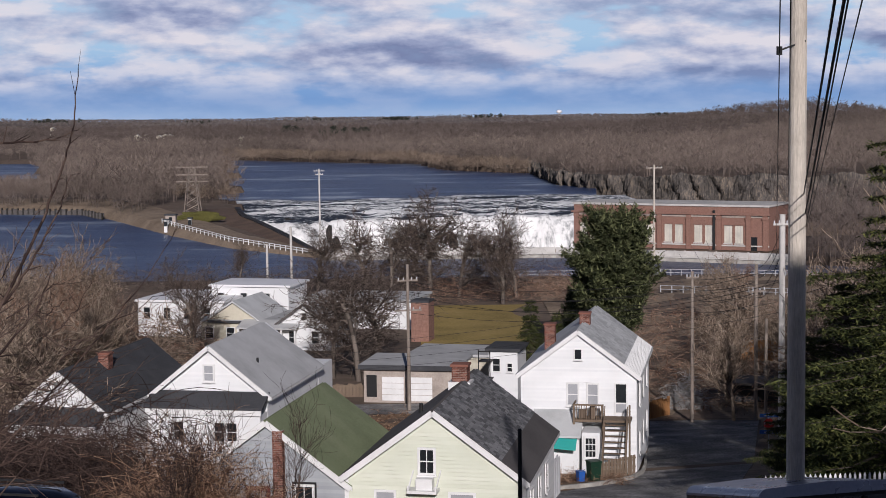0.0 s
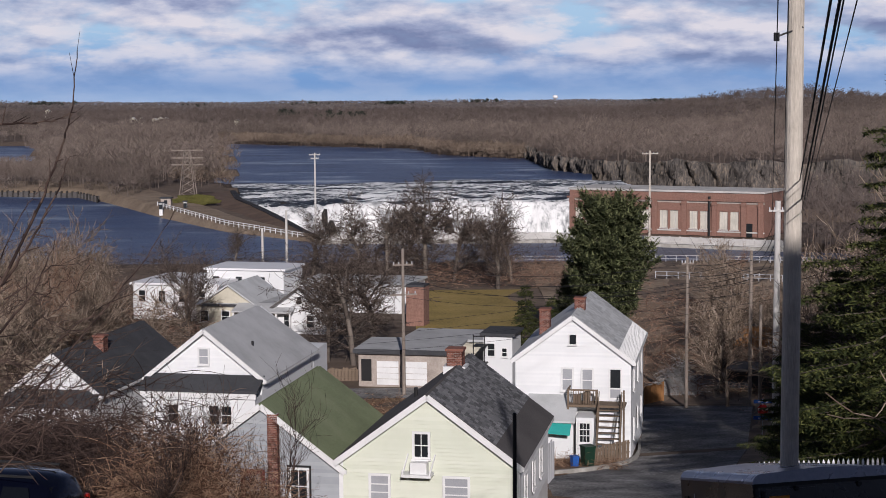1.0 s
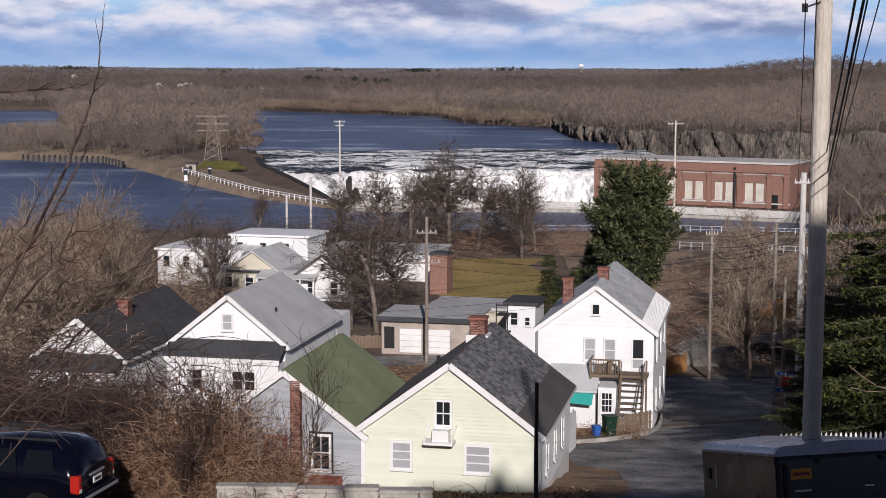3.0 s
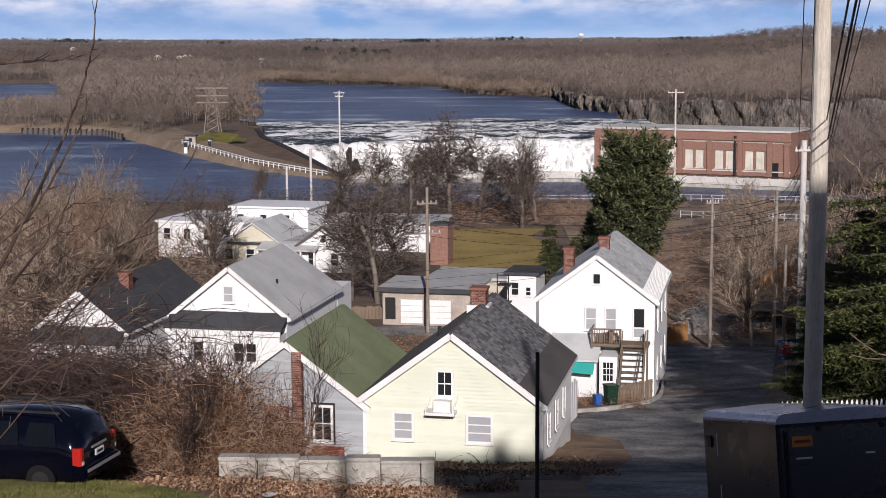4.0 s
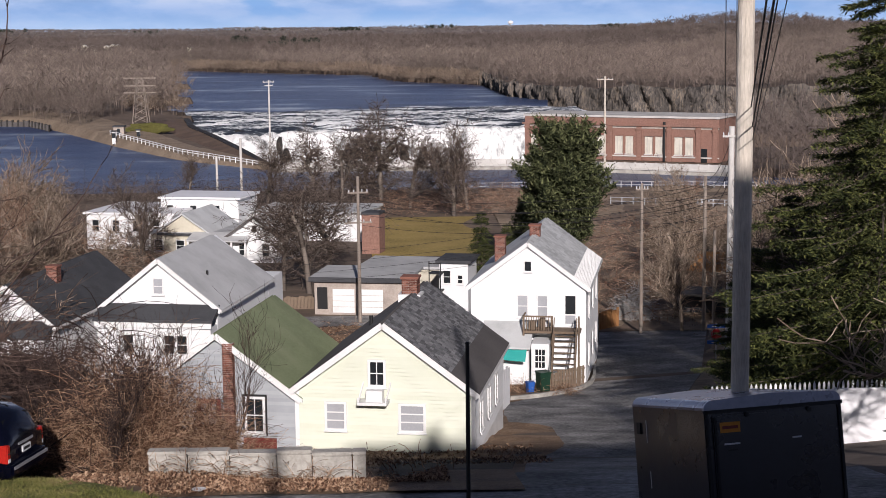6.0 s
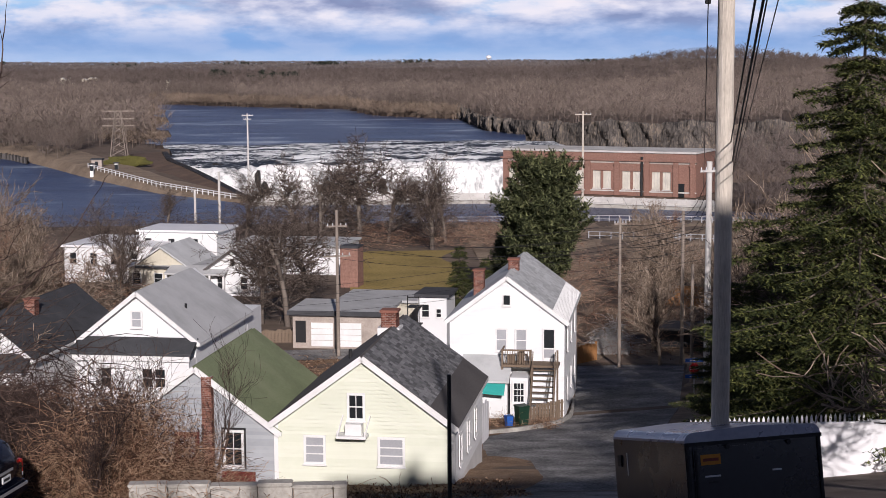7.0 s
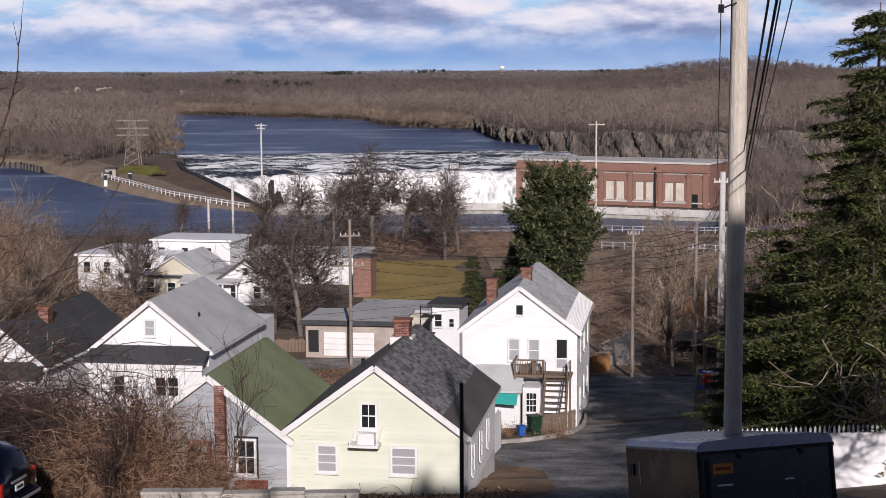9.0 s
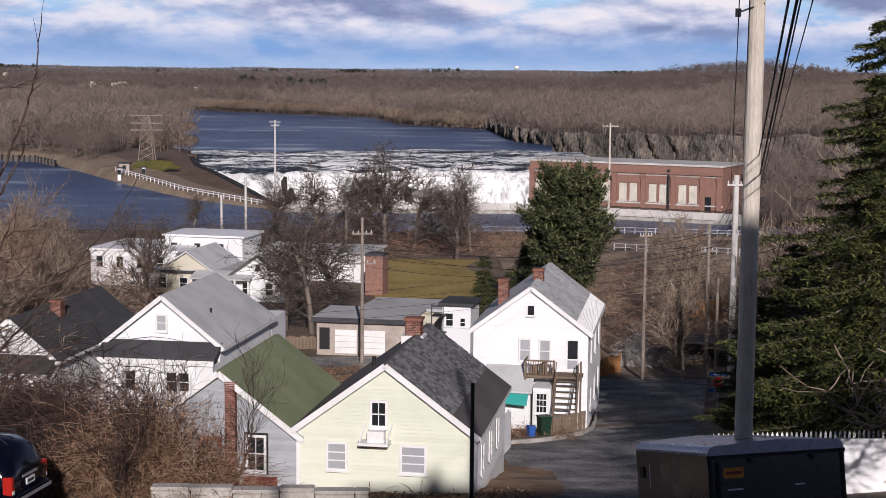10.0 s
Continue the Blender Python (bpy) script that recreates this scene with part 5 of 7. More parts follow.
# cables that come down from over the camera to the pale pole
def sight(px, py, y):
    """A place on the line of sight of the middle view."""
    a = radians(-8.14) + math.atan((441 - py) / 2734)
    return ((px - 784) / 2734 * y, y, EYE + y * math.tan(a))


for (xa, xb, yb, r) in ((1461, 1402, 340, 0.010), (1474, 1397, 400, 0.012), (1480, 1394, 440, 0.007), (1497, 1412, 330, 0.005)):
    ax, ay = xa + (xa - xb) * 0.55, -0.55 * yb
    wire("cable", sight(ax, ay, 9.0), sight(xb, yb, 110.0), 0.15, r)
wire("cable", sight(1390, -250, 12.0), sight(1378, 300, 62.0), 0.1, 0.006)
wire("cable", sight(1408, -250, 12.0), sight(1398, 250, 62.0), 0.1, 0.006)
for z0, z1 in ((-9.0, -8.6), (-9.9, -9.4)):
    wire("cable", (-3.05, 133.0, z0 + 4), (24.3, 110.0, 9.5 + 1.294 * (0.5 + (z1 + 9) - 9.5)), 2.0, 0.02)
for k in range(4):
    wire("cable", (24.3, 110.0, 9.5 + 1.294 * (3.2 - k * 0.7 - 9.5)), (25.5, 125.0, -3.2 - k * 0.8), 0.8, 0.02)
    wire("cable", (25.5, 125.0, -3.4 - k * 0.9), (20.3, 125.0, -4.0 - k * 0.9), 0.3, 0.022)
    wire("cable", (20.3, 125.0, -3.9 - k * 0.8), (-3.05, 133.0, -4.8 - k * 0.9), 1.0, 0.018)
    wire("cable", (25.5, 125.0, -4.6 - k * 1.1), (39.3 - k * 2.0, 230.0, -9.5 - k), 1.6, 0.02)
    wire("cable", (-40, 118, -8 - k * 0.5), (24.3, 110.0, 9.5 + 1.294 * (0.2 - k * 0.6 - 9.5)), 2.2, 0.012)


def black_post():
    th = empty("black_post", pose(1.46, 29.0, 0.35), "slim black iron post at the kerb", "post")
    part("shaft", tube(bmesh.new(), (0, 0, -0.5), (0, 0, 3.15), 0.043, 0.038, 12), M_BLACK, th)
    part("cap", tube(bmesh.new(), (0, 0, 3.15), (0, 0, 3.19), 0.047, 0.03, 12), M_BLACK, th)


black_post()


def trailer():
    w, L, H = 2.5, 3.0, 2.1
    th = empty("cargo_trailer", pose(5.2, 24.0, 0.93, 0, 0, 14) @ pose(0, 0, 0, -12.0, 0, 0), "dark grey enclosed cargo trailer parked on the street", "trailer")
    # box with a rounded roof edge, open to the parts
    bm = bmesh.new()
    box(bm, 0, w, 0, L, 0.42, 0.42 + H - 0.14)
    part("body", bm, M_TRAILER, th)
    bm = bmesh.new()
    prof = [(0, 0.42 + H - 0.14)]
    for k in range(7):
        a = math.pi - k * math.pi / 12
        prof.append((0.16 + 0.16 * math.cos(a), 0.42 + H - 0.14 + 0.16 * math.sin(a)))
    prof.append((w / 2, 0.42 + H + 0.07))
    for k in range(7):
        a = math.pi / 2 - k * math.pi / 12
        prof.append((w - 0.16 + 0.16 * math.cos(a), 0.42 + H - 0.14 + 0.16 * math.sin(a)))
    clean = []
    for p in prof:
        if not clean or (abs(p[0] - clean[-1][0]) + abs(p[1] - clean[-1][1])) > 1e-4:
            clean.append(p)
    prism(bm, clean, -0.01, L + 0.01)
    part("roof", bm, M_TRAILROOF, th, "metal roof with rounded corners, blue sky sheen in its colour")
    part("roof_trim", boxed(-0.012, w + 0.012, -0.03, -0.012, 0.42 + H - 0.2, 0.42 + H - 0.14), M_BLACK, th)
    for x in (0.02, w - 0.07):
        part("corner_post", boxed(x, x + 0.05, -0.03, -0.004, 0.42, 0.42 + H - 0.14), M_BLACK, th)
    door = part("rear_door", boxed(0.14, w - 0.14, -0.028, -0.004, 0.5, 0.42 + H - 0.24), M_TRAILER, th)
    part("hinge_strip", boxed(0.16, 0.2, -0.05, -0.029, 0.5, 0.42 + H - 0.26), M_BLACK, door)
    st = part("sticker", boxed(0.26, 0.62, -0.034, -0.029, 2.0, 2.17), M_ORANGE, door, "orange warning sticker with unreadable print")
    part("print_bar", boxed(0.30, 0.58, -0.038, -0.0345, 2.06, 2.11), M_REDTRIM, st)
    for x0, x1, zz in ((0.32, 0.6, 1.80), (0.38, 0.55, 1.70), (1.55, 1.72, 1.82), (1.68, 1.9, 1.18)):
        part("label_bar", boxed(x0, x1, -0.034, -0.029, zz, zz + 0.028), M_PALE if zz > 1.75 else M_BLACK, door)
    for x in (0.75, w - 0.62):
        part("lamp", tube(bmesh.new(), (x, -0.03, 2.27), (x, -0.06, 2.27), 0.045, 0.04, 10), M_BLACK, th)
    for z0, z1, y in ((1.75, 2.15, 2.4), (0.95, 1.25, 2.35)):
        part("scratch", boxed(-0.006, -0.003, y, y + 0.03, z0, z1), M_PALE, th)
    part("side_lamp", boxed(-0.03, -0.003, L - 0.35, L - 0.2, 1.9, 2.1), M_BLACK, th)
    for s in (0, 1):
        wh = part("wheel", tube(bmesh.new(), (-0.02 + s * (w - 0.2), L * 0.45, 0.33), (0.22 + s * (w - 0.2), L * 0.45, 0.33), 0.33, 0.33, 20), M_TYRE, th)
    part("chassis", boxed(0.15, w - 0.15, 0.1, L + 0.9, 0.3, 0.42), M_BLACK, th)


trailer()


def suv():
    th = empty("parked_suv", pose(-8.12, 33.6, -0.46, 0, 0, 77), "dark blue sport utility car parked at the kerb", "car")
    # local y runs to the front; x to the right
    W = 1.86
    sect = [  # y, sill half-width, belt z, roof half-width, roof z
        (0.0, 0.80, 1.02, 0.50, 1.06), (0.06, 0.88, 1.05, 0.60, 1.22), (0.28, 0.92, 1.06, 0.66, 1.58), (0.6, 0.93, 1.06, 0.70, 1.71), (1.6, 0.93, 1.05, 0.72, 1.76),
        (2.6, 0.93, 1.03, 0.70, 1.72), (3.3, 0.93, 1.02, 0.62, 1.35), (3.6, 0.92, 1.02, 0.6, 1.1), (4.5, 0.86, 0.92, 0.6, 0.95), (4.7, 0.74, 0.72, 0.5, 0.74)]
    bm = bmesh.new()
    rings = []
    for y, hw, bz, rw, rz in sect:
        ring = [(-hw * 0.94, 0.32), (-hw, 0.55), (-hw, bz), (-rw - (hw - rw) * 0.12, bz + (rz - bz) * 0.86), (-rw * 0.8, rz), (0, rz + 0.03), (rw * 0.8, rz), (rw + (hw - rw) * 0.12, bz + (rz - bz) * 0.86), (hw, bz), (hw, 0.55), (hw * 0.94, 0.32)]
        rings.append([bm.verts.new((x, y, z)) for x, z in ring])
    for a, b in zip(rings, rings[1:]):
        for i in range(10):
            bm.faces.new((a[i], a[i + 1], b[i + 1], b[i]))
        bm.faces.new((a[10], a[0], b[0], b[10]))
    bm.faces.new(rings[0])
    bm.faces.new(rings[-1][::-1])
    part("body", bm, M_CAR, th, smooth=True)

    def quad(name, pts, mat, parent, label="", t=0.012):
        P = [Vector(p) for p in pts]
        n = (P[1] - P[0]).cross(P[2] - P[0]).normalized() * t
        me = mesh_of(name, P + [p + n for p in P], [(3, 2, 1, 0), (4, 5, 6, 7), (0, 1, 5, 4), (1, 2, 6, 5), (2, 3, 7, 6), (3, 0, 4, 7)], mat)
        return part(name, me, mat, parent, label)
    quad("rear_window", [(-0.62, 0.045, 1.10), (0.62, 0.045, 1.10), (0.56, 0.27, 1.55), (-0.56, 0.27, 1.55)], M_CARGLASS, th)
    for s in (-1, 1):
        for y0, y1 in ((0.55, 1.35), (1.45, 2.3), (2.4, 3.1)):
            pts = [(s * 0.925, y0, 1.10), (s * 0.925, y1, 1.10), (s * 0.77, y1 - 0.1, 1.60), (s * 0.77, y0 + 0.1, 1.60)]
            quad("side_window", pts if s > 0 else pts[::-1], M_CARGLASS, th)
        t = part("tail_lamp", boxed(s * 0.84 - 0.07, s * 0.84 + 0.075, 0.02 if s > 0 else -0.03, 0.2, 0.70, 1.10, bevel=0.02), M_REDLENS, th, "red tail lamp")
        part("lamp_divider", boxed(s * 0.84 - 0.055, s * 0.84 + 0.055, 0.01 if s > 0 else -0.038, 0.019 if s > 0 else -0.031, 0.90, 0.925), M_BLACK, t)
        part("reverse_lens", boxed(s * 0.84 - 0.05, s * 0.84 + 0.05, 0.012 if s > 0 else -0.04, 0.019 if s > 0 else -0.031, 0.72, 0.80), M_PALE, t)
        for y in (0.95, 3.75):
            w = part("wheel", tube(bmesh.new(), (s * 0.72, y, 0.35), (s * 0.95, y, 0.35), 0.35, 0.35, 22), M_TYRE, th)
            part("rim", tube(bmesh.new(), (s * 0.93, y, 0.35), (s * 0.965, y, 0.35), 0.22, 0.2, 16), M_BLACK, w)
        part("roof_rail", bar(bmesh.new(), (s * 0.62, 0.6, 1.80), (s * 0.62, 2.5, 1.80), 0.05, 0.05), M_BLACK, th)
    part("bumper", boxed(-0.86, 0.86, -0.12, 0.1, 0.38, 0.66, bevel=0.05), M_CAR, th)
    part("bumper_strip", boxed(-0.8, 0.8, -0.135, -0.12, 0.55, 0.62), M_GALV, th)
    part("rear_handle", boxed(-0.35, 0.35, -0.02, 0.03, 0.98, 1.03), M_GALV, th)
    pl = part("plate_panel", boxed(-0.19, 0.19, -0.03, -0.004, 0.78, 0.92), M_PALE, th, "pale number plate")
    part("plate_bar", boxed(-0.14, 0.14, -0.036, -0.031, 0.82, 0.88), M_BLACK, pl)


suv()


def road_signs():
    x, y = 20.85, 98.0
    z = h(x, y) - 0.35
    th = empty("stop_sign", pose(x, y, z), "red octagonal stop sign with blue street name blades", "road sign")
    part("post", tube(bmesh.new(), (0, 0, -0.3), (0, 0, 3.7), 0.04, n=8), M_GALV, th)
    bm = bmesh.new()
    prism(bm, [(0.36 * math.cos(radians(22.5 + 45 * k)), 3.0 + 0.36 * math.sin(radians(22.5 + 45 * k))) for k in range(8)], -0.06, -0.045)
    o = part("stop_plate", bm, M_RED, th, "red octagonal stop plate")
    cu = bpy.data.curves.new("lettering", "FONT")
    cu.body, cu.size, cu.align_x, cu.align_y, cu.extrude = "STOP", 0.27, "CENTER", "CENTER", 0.002
    cu.materials.append(M_PALE)
    tx = new("lettering", cu)
    tx.parent = o
    tx.matrix_basis = pose(0, -0.064, 3.0, 90, 0, 0)
    for zz, a in ((2.36, 0), (3.42, 30)):
        b = part("street_blade", boxed(-0.6, 0.6, -0.07, -0.05, zz, zz + 0.24), M_BLUE, th, "blue street name blade with unreadable print")
        part("print_bar", boxed(-0.3, 0.3, -0.076, -0.071, zz + 0.07, zz + 0.13), M_PALE, b)


road_signs()


def white_fences():
    th = empty("vinyl_fence", pose(0, 0, 0), "solid white vinyl fence at the street corner", "fence")
    x = 15.3
    while x < 27:
        y = 60 + (x - 15) * 0.1
        z = h(x, y) - 0.2
        part("fence_panel", boxed(x, x + 2.36, y - 0.03, y + 0.03, -7.4, -5.2), M_VINYL, th)
        part("cap_rail", boxed(x, x + 2.36, y - 0.05, y + 0.05, -5.2, -5.1), M_VINYL, th)
        part("fence_post", boxed(x - 0.07, x + 0.001, y - 0.06, y + 0.06, -7.8, -5.05), M_VINYL, th)
        x += 2.44
    th = empty("picket_fence", pose(0, 0, 0), "white pointed picket fence under the spruce", "fence", )
    me = None
    for k in range(70):
        x = 13.2 + k * 0.21
        if me is None:
            bm = bmesh.new()
            prism(bm, [(-0.05, 0), (0.05, 0), (0.05, 1.5), (0, 1.62), (-0.05, 1.5)], -0.012, 0.012)
            ob = part("picket", bm, M_VINYL, th)
            me = ob.data
        else:
            ob = part("picket", me, M_VINYL, th)
        ob.location = (x, 62.5 + (x - 13) * 0.1, -7.05)
    for zz in (-6.65, -5.85):
        part("rail", bar(bmesh.new(), (13.1, 62.55, zz), (27.9, 64.03, zz), 0.04, 0.09), M_VINYL, th)


white_fences()


# the house across the street behind, on the rise: it throws the long shade over the street
def uphill_house():
    th = empty("uphill_house", pose(3.6, -22.0, 8.0), "tall shaded house on the rise behind the street", "house")
    part("wall", boxed(0, 13.2, 0, 11.0, -2, 13.4), M_CREAM, th)
    me = mesh_of("roof", [(-0.4, -0.5, 13.4), (13.6, -0.5, 13.4), (13.6, 11.5, 13.4), (-0.4, 11.5, 13.4), (1.6, 5.5, 15.7), (11.6, 5.5, 15.7)], [(0, 1, 5, 4), (1, 2, 5), (2, 3, 4, 5), (3, 0, 4), (3, 2, 1, 0)], M_DARKROOF)
    part("roof", me, M_DARKROOF, th)
    me = mesh_of("cupola", [(3.1, 5.0, 15.4), (4.3, 5.0, 15.4), (4.3, 6.0, 15.4), (3.1, 6.0, 15.4), (3.7, 5.5, 16.7)], [(0, 1, 4), (1, 2, 4), (2, 3, 4), (3, 0, 4), (3, 2, 1, 0)], M_DARKROOF)
    part("cupola", me, M_DARKROOF, th)


uphill_house()


utility_pole(0.15, -6.0, 7.6, 16.4, 0.16, 0.13, M_POLE, "wooden utility pole behind the street")


# ---- smaller things ----
def bin_thing(x, y, z, mat, label, s=1.0):
    th = empty("wheeled_bin", pose(x, y, z, 0, 0, 20), label, "bin", "bins")
    bm = bmesh.new()
    box(bm, -0.28 * s, 0.28 * s, -0.3 * s, 0.3 * s, 0.05, 1.0 * s)
    for v in bm.verts:
        if v.co.z < 0.3:
            v.co.x *= 0.8
            v.co.y *= 0.8
    part("body", bm, mat, th)
    part("lid", boxed(-0.31 * s, 0.31 * s, -0.34 * s, 0.33 * s, 1.0 * s, 1.07 * s, bevel=0.02), mat, th)


bin_thing(9.0, 92.0, -12.75, M_GREENBIN, "dark green wheeled bin by the white house", 1.25)
bin_thing(8.15, 91.4, -12.7, M_BLUE, "small blue recycling bin", 0.75)

# bank of dry weeds and kerb in front of the white house
sheet("corner_bank", lambda y: np.linspace(5.7, np.interp(y, [88.5, 90, 92, 94.5, 98], [6.6, 8.5, 10.1, 11.5, 12.6]), 18), np.linspace(88.5, 98, 20), M_LITTER, 0.12, "dry grassy bank at the road corner", "ground", wob=0.25)
bm = bmesh.new()
kp = [(6.7, 88.4), (8.6, 89.9), (10.2, 91.9), (11.6, 94.4), (12.7, 97.8), (13.3, 101), (14.0, 106)]
for (xa, ya), (xb, yb) in zip(kp, kp[1:]):
    bar(bm, (xa, ya, h(xa, ya) + 0.12), (xb, yb, h(xb, yb) + 0.12), 0.18, 0.3)
alone("kerb", bm, M_CONCRETE, pose(0, 0, 0), "pale worn concrete kerb round the corner", "kerb", kind="structure")


def board_fence(name, x0, y0, x1, y1, z, hgt, mat, label, n, gap=0.03, seed=1):
    th = empty(name, pose(x0, y0, z), label, "fence")
    rng = random.Random(seed)
    for k in range(n):
        u0, u1 = k / n, (k + 1) / n
        a = Vector(((x1 - x0) * u0, (y1 - y0) * u0, 0))
        b = Vector(((x1 - x0) * (u1 - gap / n), (y1 - y0) * (u1 - gap / n), 0))
        d = (b - a)
        e = a + d * 0.93
        hh = hgt * rng.uniform(0.92, 1.05)
        m = Vector((-d.y, d.x, 0)).normalized() * 0.02
        vs = [a - m, e - m, e + m, a + m]
        me = mesh_of("board", [(*v.xy, -0.3) for v in vs] + [(*v.xy, hh) for v in vs], [(3, 2, 1, 0), (4, 5, 6, 7), (0, 1, 5, 4), (1, 2, 6, 5), (2, 3, 7, 6), (3, 0, 4, 7)], mat)
        part("board", me, mat, th)
    for zz in (0.3 * hgt, 0.8 * hgt):
        part("rail", bar(bmesh.new(), (0, 0.05, zz), (x1 - x0, y1 - y0 + 0.05, zz), 0.05, 0.08), mat, th)
    return th


board_fence("weathered_fence", 9.3, 93.2, 12.0, 95.6, -13.0, 1.15, M_WOOD, "low weathered board fence below the stair", 14, 0.2, 2)
board_fence("new_board_fence", at0(1152, 127), 127, at0(1188, 129), 129, -16.2, 1.8, M_FENCEWOOD, "bright orange-brown new board fence", 8, 0.05, 3)
board_fence("old_garden_fence", at0(575, 141), 141, at0(650, 141), 141, -16.4, 1.3, M_WOOD, "weathered board fence beside the garage", 30, 0.1, 4)
board_fence("side_yard_fence", 4.6, 78.5, 6.4, 84.5, -11.2, 1.9, M_VINYL, "pale board fence between the houses", 12, 0.02, 5)


def carport():
    x, y = at0(1288, 132), 132.0
    th = empty("carport", pose(x, y, -16.2, 0, 0, -12), "low dark open carport under bare trees", "carport")
    part("roof", boxed(-0.2, 5.2, -0.2, 4, 2.2, 2.4), M_BROWNROOF, th)
    for px, py in ((0, 0), (2.4, 0), (4.9, 0), (0, 3.7), (4.9, 3.7)):
        part("post", boxed(px, px + 0.14, py, py + 0.14, -0.3, 2.2), M_WOOD, th)
    part("rear_wall", boxed(0, 5, 3.85, 3.98, -0.3, 2.2), M_DARKROOF, th)
    th = empty("brown_shed", pose(at0(1300, 160), 160, -16.5, 0, 0, -12), "small tan shed with a shallow roof", "shed")
    part("wall", boxed(0, 4.6, 0, 4, -0.3, 2.3), M_FENCEWOOD, th)
    part("roof", boxed(-0.3, 4.9, -0.3, 4.3, 2.3, 2.5), M_BROWNROOF, th)


carport()

# paper plate lying at the street edge
bm = bmesh.new()
bmesh.ops.create_cone(bm, cap_ends=True, segments=24, radius1=0.09, radius2=0.15, depth=0.03)
alone("paper_plate", bm, M_TRIM, pose((432 - 784) / 2734 * 30.9, 30.9, h(-4, 30.9) + 0.14), "white paper plate lying on the verge", "plate")


def stair_rail():
    th = empty("iron_stair", pose(3.2, 134.6, -16.3, 0, 0, -14), "black iron outside stair beside the small house", "stair")
    for k in range(3):
        part("landing", boxed(-0.2, 0.9, 0, 1.4, 0.9 + k * 1.6, 1.0 + k * 1.6), M_BLACK, th)
    for x in (-0.2, 0.82):
        part("post", boxed(x, x + 0.08, 0, 0.08, -0.3, 5.2), M_BLACK, th)
    part("rail", boxed(-0.2, 0.9, 0, 0.06, 5.0, 5.1), M_BLACK, th)


stair_rail()


def rail_line(x0, y0, x1, y1, z, n, label):
    th = empty("river_railing", pose(x0, y0, z), label, "railing", "river railings")
    d = Vector((x1 - x0, y1 - y0, 0))
    for k in range(n + 1):
        p = d * (k / n)
        part("post", boxed(p.x - 0.06, p.x + 0.06, p.y - 0.06, p.y + 0.06, -0.6, 1.1), M_GALV, th)
    for zz in (0.5, 1.05):
        part("rail", bar(bmesh.new(), (0, 0, zz), (d.x, d.y, zz), 0.08, 0.1), M_GALV, th)


rail_line(34, 252, 60, 246, -17.1, 16, "pale steel railing above the canal")
rail_line(32, 226, 54, 218, -16.9, 14, "pale steel railing above the canal")
rail_line(-10, 254, 26, 254, -17.4, 18, "pale steel railing above the canal")


def pylon(x, y, z, H):
    th = empty("lattice_pylon", pose(x, y, z), "grey lattice power pylon on the bank", "pylon")
    w0, w1 = 2.2, 0.7
    lv = 7
    for s, t in ((-1, -1), (1, -1), (1, 1), (-1, 1)):
        part("leg", bar(bmesh.new(), (s * w0, t * w0, 0), (s * w1, t * w1, H), 0.16, 0.16), M_POLEGREY, th)
    for k in range(lv):
        a, b = k / lv, (k + 1) / lv
        wa, wb = w0 + (w1 - w0) * a, w0 + (w1 - w0) * b
        for s in (-1, 1):
            part("lattice", bar(bmesh.new(), (-wa, s * wa, a * H), (wb, s * wb, b * H), 0.09, 0.09), M_POLEGREY, th)
            part("lattice", bar(bmesh.new(), (wa, s * wa, a * H), (-wb, s * wb, b * H), 0.09, 0.09), M_POLEGREY, th)
    for zz in (H, H - 2.0, H - 3.8):
        part("crossarm", bar(bmesh.new(), (-4.2, 0, zz), (4.2, 0, zz), 0.3, 0.3), M_POLEGREY, th)


pylon(at0(342, 408), 408, -16.8, 13.5)
rock("hedge", at0(350, 392), 394, -15.7, 5.8, 1.5, 1.7, 2.2, M_HEDGE, "clipped olive hedge on the bank", "hedge")


def gatehouse(px, y, w, d, hgt, mat, label):
    th = empty("gatehouse", pose(at0(px, y), y, -16.5), label, "building", "gate buildings")
    part("wall", boxed(-w / 2, w / 2, 0, d, -1.5, hgt), mat, th)
    part("roof", boxed(-w / 2 - 0.25, w / 2 + 0.25, -0.25, d + 0.25, hgt, hgt + 0.3), M_DARKROOF, th)
    part("door", boxed(-0.4, 0.4, -0.04, -0.004, 0, min(2.0, hgt * 0.8)), M_GLASS, th)


gatehouse(302, 384, 2.5, 2.5, 2.0, M_BEIGE, "small cream gatehouse on the bank")
gatehouse(293, 374, 0.8, 0.8, 1.5, M_TRIM, "small white control hut on the bank")
gatehouse(336, 378, 0.8, 0.8, 1.5, M_TRIM, "small white control hut on the bank")
gatehouse(215, 480, 5.0, 4, 3.0, M_DARKROOF, "low dark gate building on the bank")


def far_house(px, y, w, hgt, label):
    x = at0(px, y)
    th = empty("far_house", pose(x, y, h(x, y) + 5.5), label, "house", "far houses")
    part("wall", prism(bmesh.new(), [(-w / 2, -8), (w / 2, -8), (w / 2, hgt), (0, hgt * 1.6), (-w / 2, hgt)], 0, 8), M_CREAM, th)
    part("roof", mesh_of("roof", [(-w / 2 - 0.4, -0.5, hgt - 0.2), (0, -0.5, hgt * 1.6 + 0.2), (w / 2 + 0.4, -0.5, hgt - 0.2), (-w / 2 - 0.4, 8.5, hgt - 0.2), (0, 8.5, hgt * 1.6 + 0.2), (w / 2 + 0.4, 8.5, hgt - 0.2), (0, -0.5, hgt * 1.6), (0, 8.5, hgt * 1.6)], [(0, 3, 4, 1), (1, 4, 5, 2), (0, 6, 7, 3), (6, 2, 5, 7)], M_GREYROOF), M_GREYROOF, th)


